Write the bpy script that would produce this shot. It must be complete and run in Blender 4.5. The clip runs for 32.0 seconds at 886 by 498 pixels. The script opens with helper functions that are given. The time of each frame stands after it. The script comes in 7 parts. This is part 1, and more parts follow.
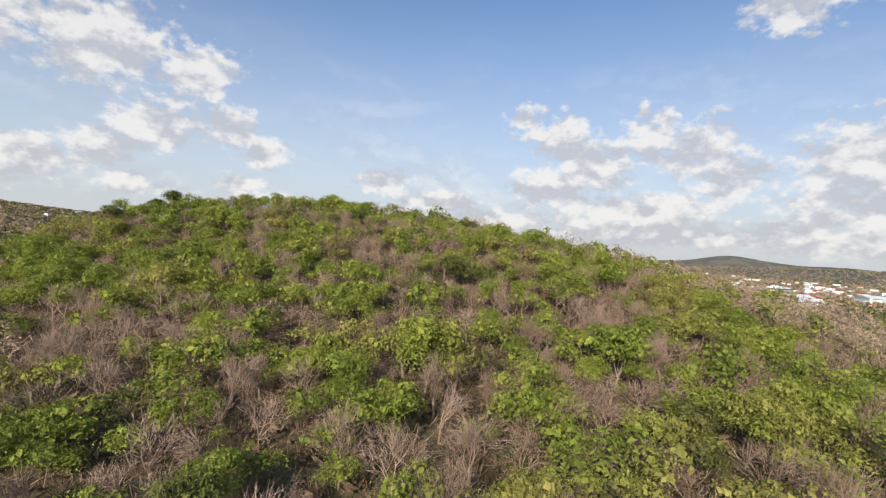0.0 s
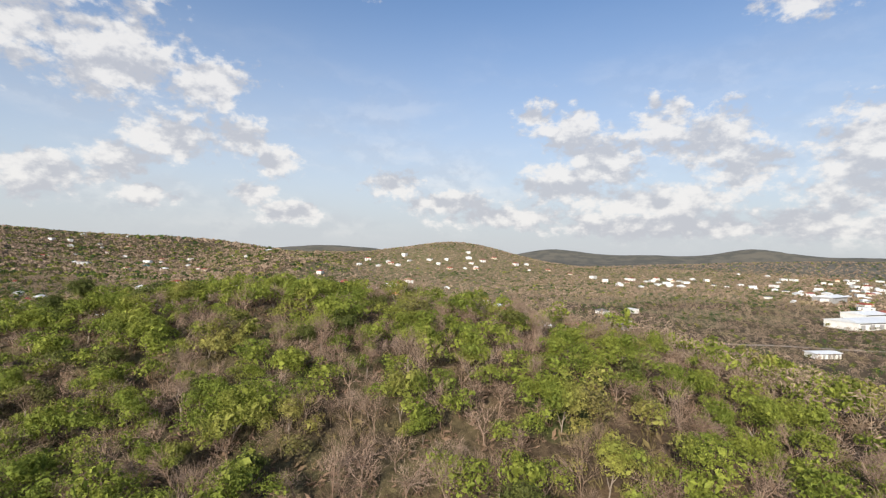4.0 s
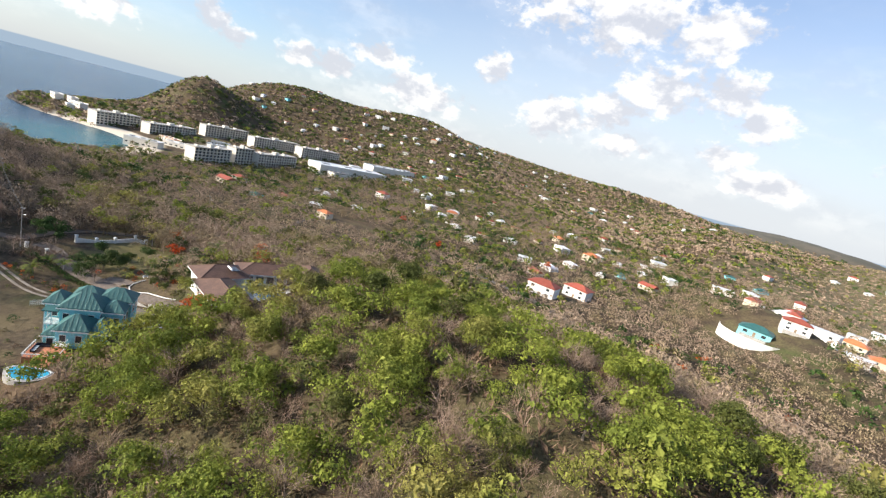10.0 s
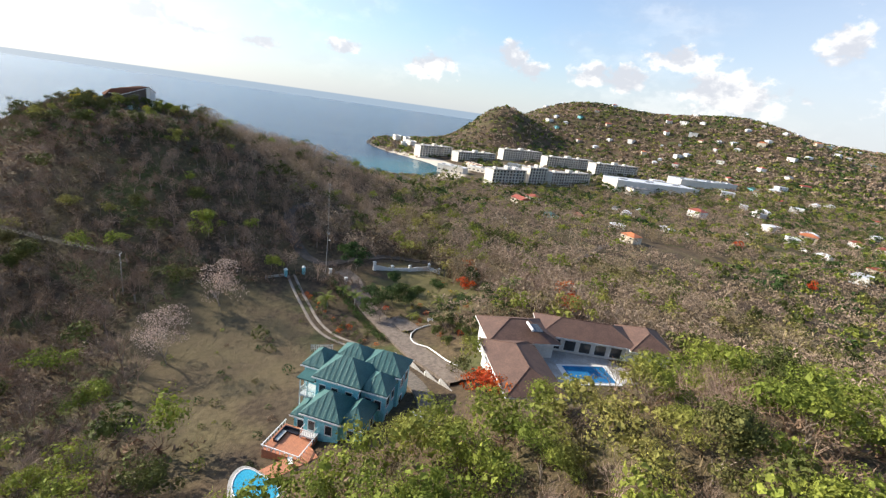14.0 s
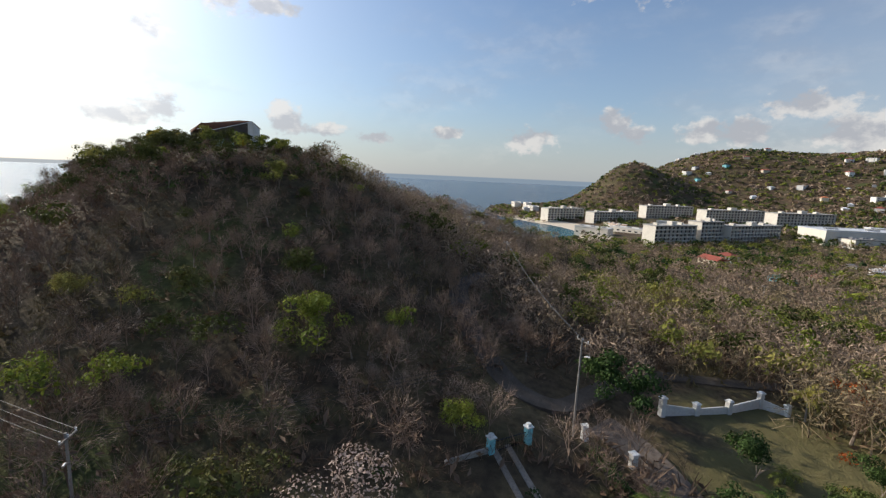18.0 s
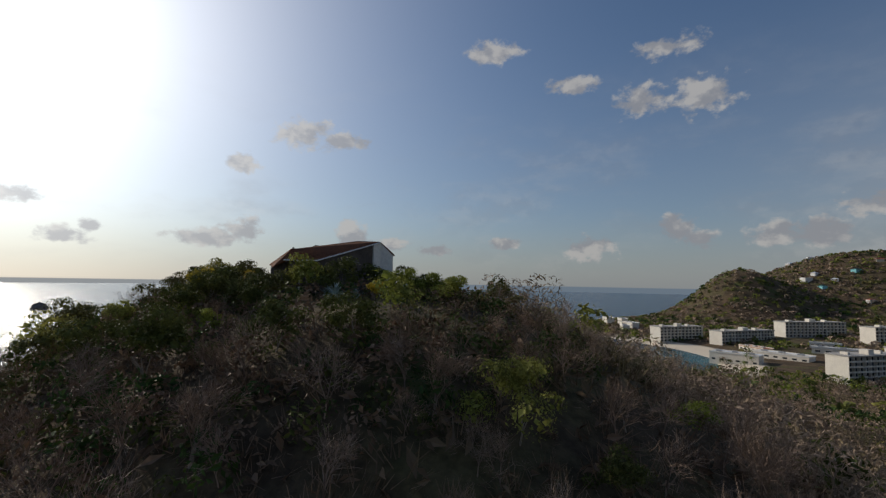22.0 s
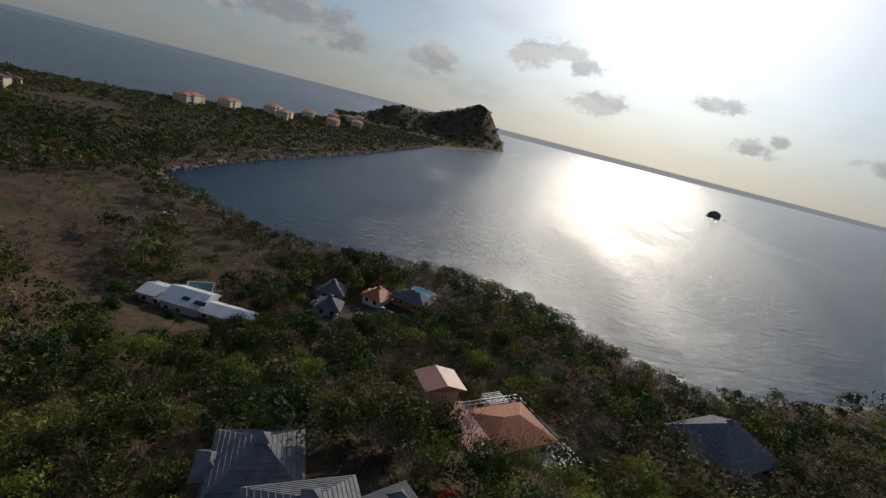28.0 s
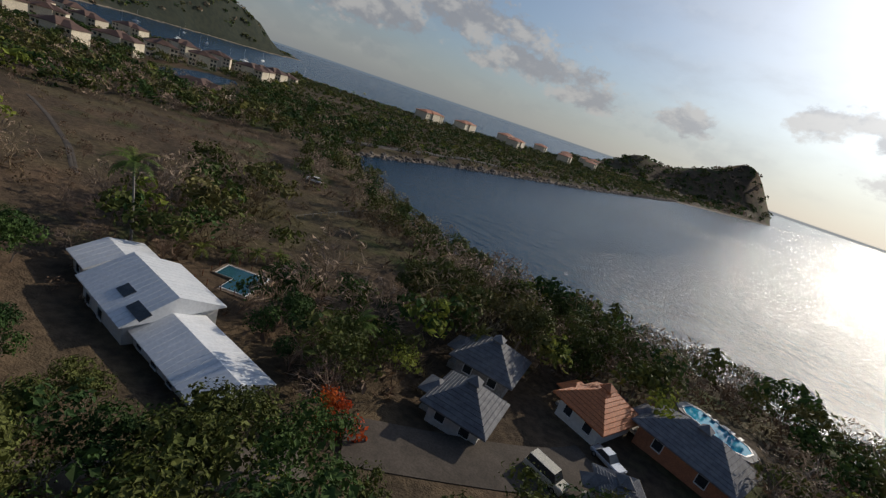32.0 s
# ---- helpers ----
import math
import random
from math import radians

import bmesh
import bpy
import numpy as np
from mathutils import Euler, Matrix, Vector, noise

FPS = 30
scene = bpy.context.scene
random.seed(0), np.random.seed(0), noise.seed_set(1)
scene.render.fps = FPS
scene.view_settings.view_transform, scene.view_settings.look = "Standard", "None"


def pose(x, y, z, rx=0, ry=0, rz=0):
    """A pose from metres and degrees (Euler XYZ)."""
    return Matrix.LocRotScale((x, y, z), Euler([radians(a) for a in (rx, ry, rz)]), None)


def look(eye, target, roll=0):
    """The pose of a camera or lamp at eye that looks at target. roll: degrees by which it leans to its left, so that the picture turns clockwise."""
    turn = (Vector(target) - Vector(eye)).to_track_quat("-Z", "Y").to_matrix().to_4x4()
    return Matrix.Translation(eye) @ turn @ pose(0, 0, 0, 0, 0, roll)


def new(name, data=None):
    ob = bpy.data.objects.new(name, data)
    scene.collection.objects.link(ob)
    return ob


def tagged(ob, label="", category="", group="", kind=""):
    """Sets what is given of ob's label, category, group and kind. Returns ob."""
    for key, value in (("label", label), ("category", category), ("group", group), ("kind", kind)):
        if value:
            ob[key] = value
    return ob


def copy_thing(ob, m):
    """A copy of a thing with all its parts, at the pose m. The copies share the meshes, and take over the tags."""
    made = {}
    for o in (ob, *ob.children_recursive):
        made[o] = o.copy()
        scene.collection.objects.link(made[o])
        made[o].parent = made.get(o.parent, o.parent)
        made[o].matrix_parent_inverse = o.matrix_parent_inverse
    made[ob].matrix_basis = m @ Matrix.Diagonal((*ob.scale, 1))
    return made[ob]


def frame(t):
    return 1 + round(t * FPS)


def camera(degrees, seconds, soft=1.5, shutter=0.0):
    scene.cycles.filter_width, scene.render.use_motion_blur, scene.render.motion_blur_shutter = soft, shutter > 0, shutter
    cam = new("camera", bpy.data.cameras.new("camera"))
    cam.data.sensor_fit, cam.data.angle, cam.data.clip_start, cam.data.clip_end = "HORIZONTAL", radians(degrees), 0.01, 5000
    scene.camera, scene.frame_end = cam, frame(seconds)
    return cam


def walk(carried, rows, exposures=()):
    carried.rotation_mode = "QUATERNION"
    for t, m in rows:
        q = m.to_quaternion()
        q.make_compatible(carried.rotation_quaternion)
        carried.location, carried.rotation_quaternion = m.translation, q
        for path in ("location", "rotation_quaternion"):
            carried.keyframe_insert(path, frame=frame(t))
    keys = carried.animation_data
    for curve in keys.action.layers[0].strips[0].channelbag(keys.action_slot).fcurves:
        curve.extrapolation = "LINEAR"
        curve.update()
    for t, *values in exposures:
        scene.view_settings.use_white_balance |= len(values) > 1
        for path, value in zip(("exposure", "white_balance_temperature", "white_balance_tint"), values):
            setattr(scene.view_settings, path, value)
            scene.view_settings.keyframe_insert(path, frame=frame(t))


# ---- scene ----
cam = camera(88.8, 32.0, soft=1.3)
PATH = [
    (0.0, -29.54, 58.54, 54.68, 90.32, -3.54, -0.87),
    (0.5, -30.24, 65.93, 57.46, 91.06, -3.52, -0.61),
    (1.0, -30.98, 73.48, 60.62, 91.69, -3.69, -0.31),
    (1.5, -31.79, 81.34, 64.28, 92.13, -3.37, -0.19),
    (2.0, -32.80, 89.55, 68.45, 92.33, -3.22, -0.24),
    (2.5, -34.00, 98.00, 73.00, 92.01, -3.00, -0.22),
    (4.5, -35.01, 123.12, 84.94, 89.44, -0.71, 1.43),
    (5.0, -35.16, 129.23, 87.12, 88.44, -0.98, 3.63),
    (5.5, -35.29, 135.24, 89.11, 87.58, -1.51, 7.09),
    (6.0, -35.51, 141.08, 90.79, 86.84, -2.85, 11.87),
    (6.5, -35.94, 146.75, 92.20, 85.72, -4.62, 15.97),
    (7.0, -36.63, 152.21, 93.56, 84.29, -6.08, 20.25),
    (7.5, -37.61, 157.53, 95.02, 82.62, -6.98, 25.87),
    (8.0, -39.08, 162.96, 96.50, 81.12, -7.50, 31.71),
    (8.5, -41.35, 168.52, 97.79, 79.89, -9.06, 37.45),
    (9.0, -44.56, 173.85, 98.80, 79.08, -11.83, 42.06),
    (9.5, -48.59, 178.66, 99.53, 78.15, -14.04, 47.81),
    (10.0, -53.25, 182.92, 99.89, 77.00, -14.64, 54.55),
    (10.5, -58.55, 186.57, 99.77, 75.86, -14.16, 60.45),
    (11.0, -64.58, 189.49, 99.22, 74.95, -12.26, 65.31),
    (11.5, -71.32, 191.70, 98.32, 74.14, -10.06, 69.33),
    (12.0, -78.65, 193.26, 97.00, 73.74, -9.07, 72.71),
    (12.5, -86.42, 194.18, 95.21, 73.09, -8.64, 77.74),
    (13.0, -94.58, 194.35, 93.00, 72.69, -8.50, 82.35),
    (13.5, -103.16, 193.74, 90.42, 72.37, -8.48, 86.04),
    (14.0, -112.19, 192.41, 87.53, 72.48, -7.72, 89.24),
    (14.5, -121.59, 190.58, 84.45, 72.58, -7.02, 92.56),
    (16.5, -161.20, 174.32, 72.61, 74.63, -2.86, 99.97),
    (17.0, -170.93, 168.80, 70.12, 76.03, -2.14, 100.64),
    (17.5, -180.55, 163.01, 67.77, 77.78, -2.01, 101.07),
    (18.0, -190.00, 157.03, 65.69, 80.54, -2.43, 101.78),
    (18.5, -198.97, 151.19, 64.09, 83.59, -2.99, 103.44),
    (19.0, -207.28, 145.53, 63.02, 85.64, -3.68, 105.30),
    (19.5, -215.15, 139.70, 62.55, 88.05, -2.97, 106.94),
    (20.0, -222.77, 133.50, 63.03, 89.88, -2.52, 108.13),
    (20.5, -230.03, 127.01, 64.54, 91.96, -1.97, 109.01),
    (21.0, -236.84, 120.28, 66.76, 93.57, -1.52, 109.43),
    (21.5, -243.28, 113.23, 69.40, 94.13, -1.54, 109.41),
    (22.0, -249.30, 105.88, 72.31, 94.21, -1.03, 109.15),
    (22.5, -254.41, 98.60, 75.36, 94.32, -0.40, 108.73),
    (23.0, -258.30, 91.64, 78.38, 93.33, 0.11, 108.68),
    (23.5, -261.45, 84.72, 81.16, 91.17, 0.36, 109.77),
    (24.0, -264.96, 77.46, 83.44, 88.72, -0.12, 113.69),
    (24.5, -269.52, 69.90, 84.92, 86.64, -1.40, 120.42),
    (25.0, -274.78, 61.78, 85.31, 83.91, -0.40, 129.24),
    (25.5, -280.00, 52.70, 84.71, 83.32, -2.03, 139.92),
    (26.0, -284.81, 43.16, 83.79, 82.66, -4.73, 150.26),
    (26.5, -289.28, 33.86, 83.11, 81.15, -7.73, 159.53),
    (28.5, -299.77, -7.46, 71.06, 70.69, -14.67, 189.80),
    (29.0, -300.36, -17.96, 66.04, 68.86, -15.64, 195.51),
    (29.5, -300.18, -28.43, 61.15, 67.98, -17.05, 200.06),
    (30.0, -298.79, -39.11, 56.51, 68.41, -17.15, 203.75),
    (30.5, -296.16, -50.03, 52.33, 69.60, -17.27, 206.44),
    (31.0, -292.45, -60.89, 48.71, 70.93, -17.35, 208.49),
    (31.5, -287.90, -71.46, 45.45, 71.76, -17.40, 209.99),
    (32.0, -282.87, -81.83, 42.26, 71.37, -17.92, 212.66),
]
walk(cam, [(t, pose(x, y, z, rx, ry, rz)) for t, x, y, z, rx, ry, rz in PATH],
     exposures=[(0.0, 0.45), (6.0, 0.45), (9.0, 0.85), (14.0, 0.9), (16.5, 0.5), (18.0, 0.15), (19.5, -0.32), (21.0, -0.6), (24.0, -0.8), (26.0, -0.75), (28.5, -0.97), (32.0, -0.68)])

# ---------------------------------------------------------------- sky, sun
SUN_AZ, SUN_EL = 160.0, 25.0
sun_dir = Vector((-math.sin(radians(SUN_AZ)) * math.cos(radians(SUN_EL)), math.cos(radians(SUN_AZ)) * math.cos(radians(SUN_EL)), math.sin(radians(SUN_EL))))
sun = new("sun", bpy.data.lights.new("sun", "SUN"))
sun.data.energy, sun.data.angle, sun.data.color = 4.4, radians(0.53), (1.0, 0.9, 0.76)
sun.matrix_world = look(sun_dir * 900, (0, 0, 0))


class Nodes:
    """Short hand for a node tree."""

    def __init__(self, tree):
        self.tree, self.nodes = tree, tree.nodes

    def add(self, kind, inputs=()):
        n = self.nodes.new(kind)
        for key, value in dict(inputs).items():
            self.put(n, key, value)
        return n

    def put(self, n, key, value):
        if isinstance(value, bpy.types.NodeSocket):
            self.tree.links.new(value, n.inputs[key])
        else:
            n.inputs[key].default_value = value

    def math(self, op, a, b=0.0, c=0.0, clamp=False):
        n = self.add("ShaderNodeMath", {0: a, 1: b, 2: c})
        n.operation, n.use_clamp = op, clamp
        return n.outputs[0]

    def vec(self, op, a, b=(0, 0, 0)):
        n = self.add("ShaderNodeVectorMath", {0: a, 1: b})
        n.operation = op
        return n.outputs["Value"] if op in ("DOT_PRODUCT", "LENGTH", "DISTANCE") else n.outputs["Vector"]

    def mix(self, f, a, b, blend="MIX"):
        n = self.add("ShaderNodeMix")
        n.data_type, n.blend_type = "RGBA", blend
        self.put(n, 0, f), self.put(n, 6, a), self.put(n, 7, b)
        return n.outputs[2]

    def noise(self, vector, scale, detail=4.0, rough=0.55, out="Fac"):
        return self.add("ShaderNodeTexNoise", {"Vector": vector, "Scale": scale, "Detail": detail, "Roughness": rough}).outputs[out]

    def ramp(self, f, lo, hi, a=0.0, b=1.0, smooth=True):
        n = self.add("ShaderNodeMapRange", {0: f, 1: lo, 2: hi, 3: a, 4: b})
        n.interpolation_type = "SMOOTHSTEP" if smooth else "LINEAR"
        return n.outputs[0]


def rgb(r, g, b):
    return (r, g, b, 1.0)


world = bpy.data.worlds.new("sky")
scene.world = world
world.use_nodes = True
w = Nodes(world.node_tree)
w.nodes.clear()
sky = w.add("ShaderNodeTexSky")
sky.sky_type, sky.sun_disc, sky.sun_elevation, sky.sun_rotation = "NISHITA", False, radians(SUN_EL), radians(360 - SUN_AZ)
sky.altitude, sky.air_density, sky.dust_density, sky.ozone_density = 60.0, 1.1, 0.7, 2.2
way = w.add("ShaderNodeTexCoord").outputs["Generated"]
xyz = w.add("ShaderNodeSeparateXYZ", {0: way}).outputs
# cumulus heaps at fixed bearings: azimuth, elevation, half width, half height (degrees)
HEAPS = [(349.5, 16.5, 2.6, 2.4), (345.6, 14, 3.4, 2.8), (341.5, 11, 4.4, 3.4), (346, 8.5, 5, 2.6), (335, 14.5, 2.8, 3.4), (330, 12.5, 3.8, 3.4), (327, 9.5, 4, 2.6), (336, 6.3, 8, 1.8), (317, 10.5, 5, 4), (316, 6.4, 6.5, 3), (322, 3.5, 7, 1.6), (308, 9, 6, 5), (334, 3.4, 14, 1.7), (312, 3, 14, 2), (7, 8, 3.4, 1.8), (0, 6, 5, 1.6), (353, 4.5, 8, 1.6)]
HEAPS += [(36.5, 18.5, 6, 4.2), (28.5, 17.6, 4, 2.4), (32.2, 11.6, 4, 2.8), (24.5, 12.4, 2.2, 2.3), (21.4, 10.2, 2.6, 2), (37, 8.2, 2.6, 2.2), (43, 6.4, 3.6, 2), (46, 19.5, 5, 4), (24, 6.2, 2.6, 1.5), (20, 4.3, 3.2, 1.2), (34, 5.2, 3, 1.2), (50.6, 10, 1.7, 1.5), (58.5, 5, 5, 1.8), (321.5, 26, 4, 2.6), (51, 24, 6, 3), (15, 33, 9, 3)]
HEAPS += [(126.5, 17.4, 3.2, 1.7), (122.6, 17, 2.6, .8), (134, 13.4, 1.5, 1), (133, 5.6, 1.8, 1.8), (136.5, 4.6, 3.4, .9), (120.6, 5.4, 1.5, 1.6), (116.5, 4.6, 2, .7), (85.5, 21, 2, 1.5), (78.7, 20.7, 3, 1.7), (102.7, 27.6, 3, 1), (82.5, 26, 3, 1), (93, 23.5, 2.6, .8), (91, 4.4, 2.6, 1.2), (81.7, 6.4, 1.4, 1.3), (79.5, 5.2, 1.6, 1), (72.6, 5.6, 2, 1.2), (68.7, 5.4, 1.7, 1.4), (101.5, 5, 1.5, .7), (110, 4, 2, .6), (64, 8, 3, 1.2)]
HEAPS += [(149.5, 3.9, 2, .9), (147.5, 5, .8, .6), (153.5, 7.4, 2.4, .8), (171.5, 9.6, 3.4, 1.3), (174.5, 9, 2.6, 1.5), (168.5, 8.4, 2.4, 1), (185.8, 5.6, 3, 1.5), (166.2, 5.2, 3, 1.2), (204, 6.6, 8, 1.8), (197, 4.8, 4, 1.2), (212, 9, 9, 2), (226, 7, 9, 2.4)]
side = w.math("MULTIPLY", w.math("ARCTAN2", w.math("MULTIPLY", xyz[1], -1.0), w.math("MULTIPLY", xyz[0], -1.0)), 57.2958)
rise_deg = w.math("MULTIPLY", w.math("ARCSINE", xyz[2]), 57.2958)
spot = w.add("ShaderNodeCombineXYZ", {0: side, 1: rise_deg}).outputs[0]
near_heap = None
for az, el, ha, he in HEAPS:
    a = (az - 90 + 180) % 360 - 180
    n = w.add("ShaderNodeVectorMath", {0: spot, 1: (0.7 / ha, 0.7 / he, 0), 2: (-0.7 * a / ha, -0.7 * el / he, 0)})
    n.operation = "MULTIPLY_ADD"
    d = w.vec("LENGTH", n.outputs[0])
    near_heap = d if near_heap is None else w.math("MINIMUM", near_heap, d)
puff = w.vec("MULTIPLY", way, (1.0, 1.0, 1.5))
n1 = w.noise(puff, 10.0, 9.0, 0.56)
n2 = w.noise(w.vec("ADD", puff, (0.0, 0.0, 0.03)), 10.0, 6.0, 0.56)
n3 = w.noise(puff, 34.0, 6.0, 0.6)
ragged = w.math("ADD", w.math("MULTIPLY", w.math("SUBTRACT", n1, 0.5), 1.5), w.math("MULTIPLY", w.math("SUBTRACT", n3, 0.5), 1.9))
body = w.math("ADD", w.math("SUBTRACT", 0.95, near_heap), ragged)
cover = w.ramp(body, -0.02, 0.55)
wisp = w.ramp(w.noise(w.vec("MULTIPLY", way, (1.0, 1.0, 3.0)), 3.2, 6.0, 0.6), 0.42, 0.8, 0.0, 0.55)
cover = w.math("MAXIMUM", cover, w.math("MULTIPLY", wisp, w.ramp(xyz[2], 0.5, 0.1)))
cover = w.math("MULTIPLY", cover, w.ramp(xyz[2], 0.0, 0.05))
lit = w.ramp(w.math("ADD", w.math("SUBTRACT", n1, n2), w.math("MULTIPLY", w.math("SUBTRACT", n3, 0.5), 0.12)), -0.07, 0.09)
tosun = w.math("MAXIMUM", w.vec("DOT_PRODUCT", way, tuple(sun_dir)), 0.0)
cloud = w.mix(lit, rgb(4.6, 4.7, 5.1), rgb(7.6, 7.4, 7.2))
glow = w.math("ADD", w.math("MULTIPLY", w.math("POWER", tosun, 5.0), 6.0), w.math("MULTIPLY", w.math("POWER", tosun, 16.0), 14.0))
clear_sky = w.mix(1.0, w.mix(1.0, sky.outputs[0], rgb(0.82, 1.0, 1.2), "MULTIPLY"), rgb(0.3, 0.36, 0.45), "ADD")
haze = w.mix(w.math("MULTIPLY", w.ramp(xyz[2], -0.02, 0.56, 0.88, 0.0), w.ramp(xyz[1], 0.1, 0.92, 0.34, 1.0)), clear_sky, rgb(5.5, 5.75, 6.05))
haze = w.mix(w.ramp(xyz[2], 0.0, 0.16, 0.6, 0.0), haze, rgb(4.75, 4.95, 5.2))
air = w.mix(1.0, haze, w.add("ShaderNodeCombineColor", {0: glow, 1: w.math("MULTIPLY", glow, .93), 2: w.math("MULTIPLY", glow, .85)}).outputs[0], "ADD")
shine = w.math("MULTIPLY", glow, 0.6)
cloud = w.mix(1.0, cloud, w.add("ShaderNodeCombineColor", {0: shine, 1: shine, 2: shine}).outputs[0], "ADD")
air = w.mix(w.math("MULTIPLY", cover, 0.86), air, cloud)
# sea past the water sheet, with the sun's sheen put into its colour
sea_far = w.mix(w.math("POWER", tosun, 6.0), rgb(2.5, 3.2, 4.0), rgb(8.0, 7.8, 7.4))
air = w.mix(w.ramp(xyz[2], -0.0055, -0.003, 1.0, 0.0), air, sea_far)
bg = w.add("ShaderNodeBackground", {0: air, 1: 0.088})
w.tree.links.new(bg.outputs[0], w.add("ShaderNodeOutputWorld").inputs[0])


# ---------------------------------------------------------------- materials
def material(name):
    m = bpy.data.materials.new(name)
    m.use_nodes = True
    k = Nodes(m.node_tree)
    k.nodes.clear()
    k.out = k.add("ShaderNodeOutputMaterial")
    k.pos = k.add("ShaderNodeNewGeometry").outputs["Position"]
    return m, k


def surface(name, a, b, scale, rough=0.8, metal=0.0, bump=0.0, bump_scale=None, fine=None, island=0.0, per_object=0.0, spec=0.5, grit=1.0):
    """Two colours mixed by noise at a coarse and a fine scale."""
    m, k = material(name)
    co = k.add("ShaderNodeTexCoord").outputs["Object"]
    n = k.ramp(k.noise(co, scale, 5.0), 0.32, 0.68)
    col = k.mix(n, rgb(*a), rgb(*b))
    speck = k.ramp(k.noise(co, fine or scale * 9, 3.0), 0.3, 0.7, 1 - 0.22 * grit, 1 + 0.15 * grit)
    if island:
        rnd = k.add("ShaderNodeNewGeometry").outputs["Random Per Island"]
        speck = k.math("MULTIPLY", speck, k.ramp(rnd, 0, 1, 1 - island, 1 + island, False))
    if per_object:
        rnd = k.add("ShaderNodeObjectInfo").outputs["Random"]
        speck = k.math("MULTIPLY", speck, k.ramp(rnd, 0, 1, 1 - per_object, 1 + per_object, False))
    col = k.mix(1.0, col, k.add("ShaderNodeCombineColor", {0: speck, 1: speck, 2: speck}).outputs[0], "MULTIPLY")
    p = k.add("ShaderNodeBsdfPrincipled", {"Base Color": col, "Roughness": rough, "Metallic": metal, "Specular IOR Level": spec})
    if bump:
        h = k.noise(co, bump_scale or scale * 6, 4.0)
        k.put(p, "Normal", k.add("ShaderNodeBump", {"Height": h, "Strength": bump, "Distance": 0.05}).outputs[0])
    k.tree.links.new(p.outputs[0], k.out.inputs[0])
    return m


def foliage(name, a, b, c, through_light=0.35, patch=0.11):
    """Leaves: colour drifts from tree to tree and from leaf to leaf; light shines through."""
    m, k = material(name)
    rnd = k.add("ShaderNodeNewGeometry").outputs["Random Per Island"]
    tree = k.ramp(k.noise(k.pos, patch, 2.0), 0.36, 0.64)
    col = k.mix(tree, rgb(*a), rgb(*b))
    col = k.mix(k.ramp(k.noise(k.pos, patch * 0.35, 1.0), 0.5, 0.68), col, rgb(*c))
    v = k.ramp(rnd, 0, 1, 0.6, 1.45, False)
    col = k.mix(1.0, col, k.add("ShaderNodeCombineColor", {0: v, 1: v, 2: v}).outputs[0], "MULTIPLY")
    d = k.add("ShaderNodeBsdfPrincipled", {"Base Color": col, "Roughness": 0.66, "Specular IOR Level": 0.12})
    t = k.add("ShaderNodeBsdfTranslucent", {"Color": col})
    mixed = k.add("ShaderNodeMixShader", {0: through_light, 1: d.outputs[0], 2: t.outputs[0]})
    k.tree.links.new(mixed.outputs[0], k.out.inputs[0])
    return m


leaf_green = foliage("leaf_green", (0.145, 0.178, 0.032), (0.22, 0.245, 0.045), (0.265, 0.24, 0.07), 0.28)
leaf_olive = foliage("leaf_olive", (0.066, 0.08, 0.02), (0.1, 0.11, 0.03), (0.15, 0.13, 0.048), 0.12)
leaf_dark = foliage("leaf_dark", (0.03, 0.06, 0.018), (0.06, 0.10, 0.025), (0.09, 0.11, 0.03), 0.14)
leaf_red = foliage("leaf_red", (0.42, 0.06, 0.02), (0.5, 0.14, 0.03), (0.35, 0.1, 0.03), 0.3)
leaf_blossom = foliage("leaf_blossom", (0.5, 0.39, 0.32), (0.4, 0.3, 0.25), (0.44, 0.34, 0.27), 0.2)
leaf_yellow = foliage("leaf_yellow", (0.4, 0.3, 0.03), (0.32, 0.28, 0.04), (0.3, 0.22, 0.05), 0.35)
twig = foliage("twig", (0.225, 0.155, 0.112), (0.275, 0.2, 0.152), (0.2, 0.142, 0.098), 0.0)
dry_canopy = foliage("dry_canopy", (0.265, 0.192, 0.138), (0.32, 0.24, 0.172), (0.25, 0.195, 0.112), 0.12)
scrub_mat = foliage("scrub", (0.16, 0.105, 0.07), (0.205, 0.14, 0.095), (0.14, 0.112, 0.05), 0.1)
bark = surface("bark", (0.3, 0.25, 0.2), (0.2, 0.15, 0.11), 0.9, 0.9, bump=0.4)
palm_leaf = foliage("palm_leaf", (0.09, 0.14, 0.03), (0.16, 0.19, 0.04), (0.25, 0.22, 0.05), 0.3)
agave_leaf = surface("agave_leaf", (0.3, 0.38, 0.38), (0.22, 0.3, 0.28), 2.0, 0.5)
white_wall = surface("white_wall", (0.74, 0.73, 0.69), (0.66, 0.64, 0.6), 0.25, 0.75, per_object=0.08, bump=0.05, grit=0.4)
hotel_wall = surface("hotel_wall", (0.72, 0.67, 0.58), (0.66, 0.61, 0.53), 0.2, 0.75, per_object=0.06, grit=0.4)
cream_wall = surface("cream_wall", (0.66, 0.58, 0.44), (0.6, 0.52, 0.4), 0.3, 0.8, per_object=0.12)
pink_wall = surface("pink_wall", (0.62, 0.38, 0.3), (0.55, 0.33, 0.26), 0.3, 0.8)
turq_wall = surface("turq_wall", (0.2, 0.56, 0.62), (0.26, 0.61, 0.66), 0.4, 0.7)
grey_wall = surface("grey_wall", (0.33, 0.32, 0.31), (0.27, 0.26, 0.25), 0.3, 0.85)
dark_wall = surface("dark_wall", (0.07, 0.06, 0.055), (0.1, 0.085, 0.075), 0.3, 0.85)
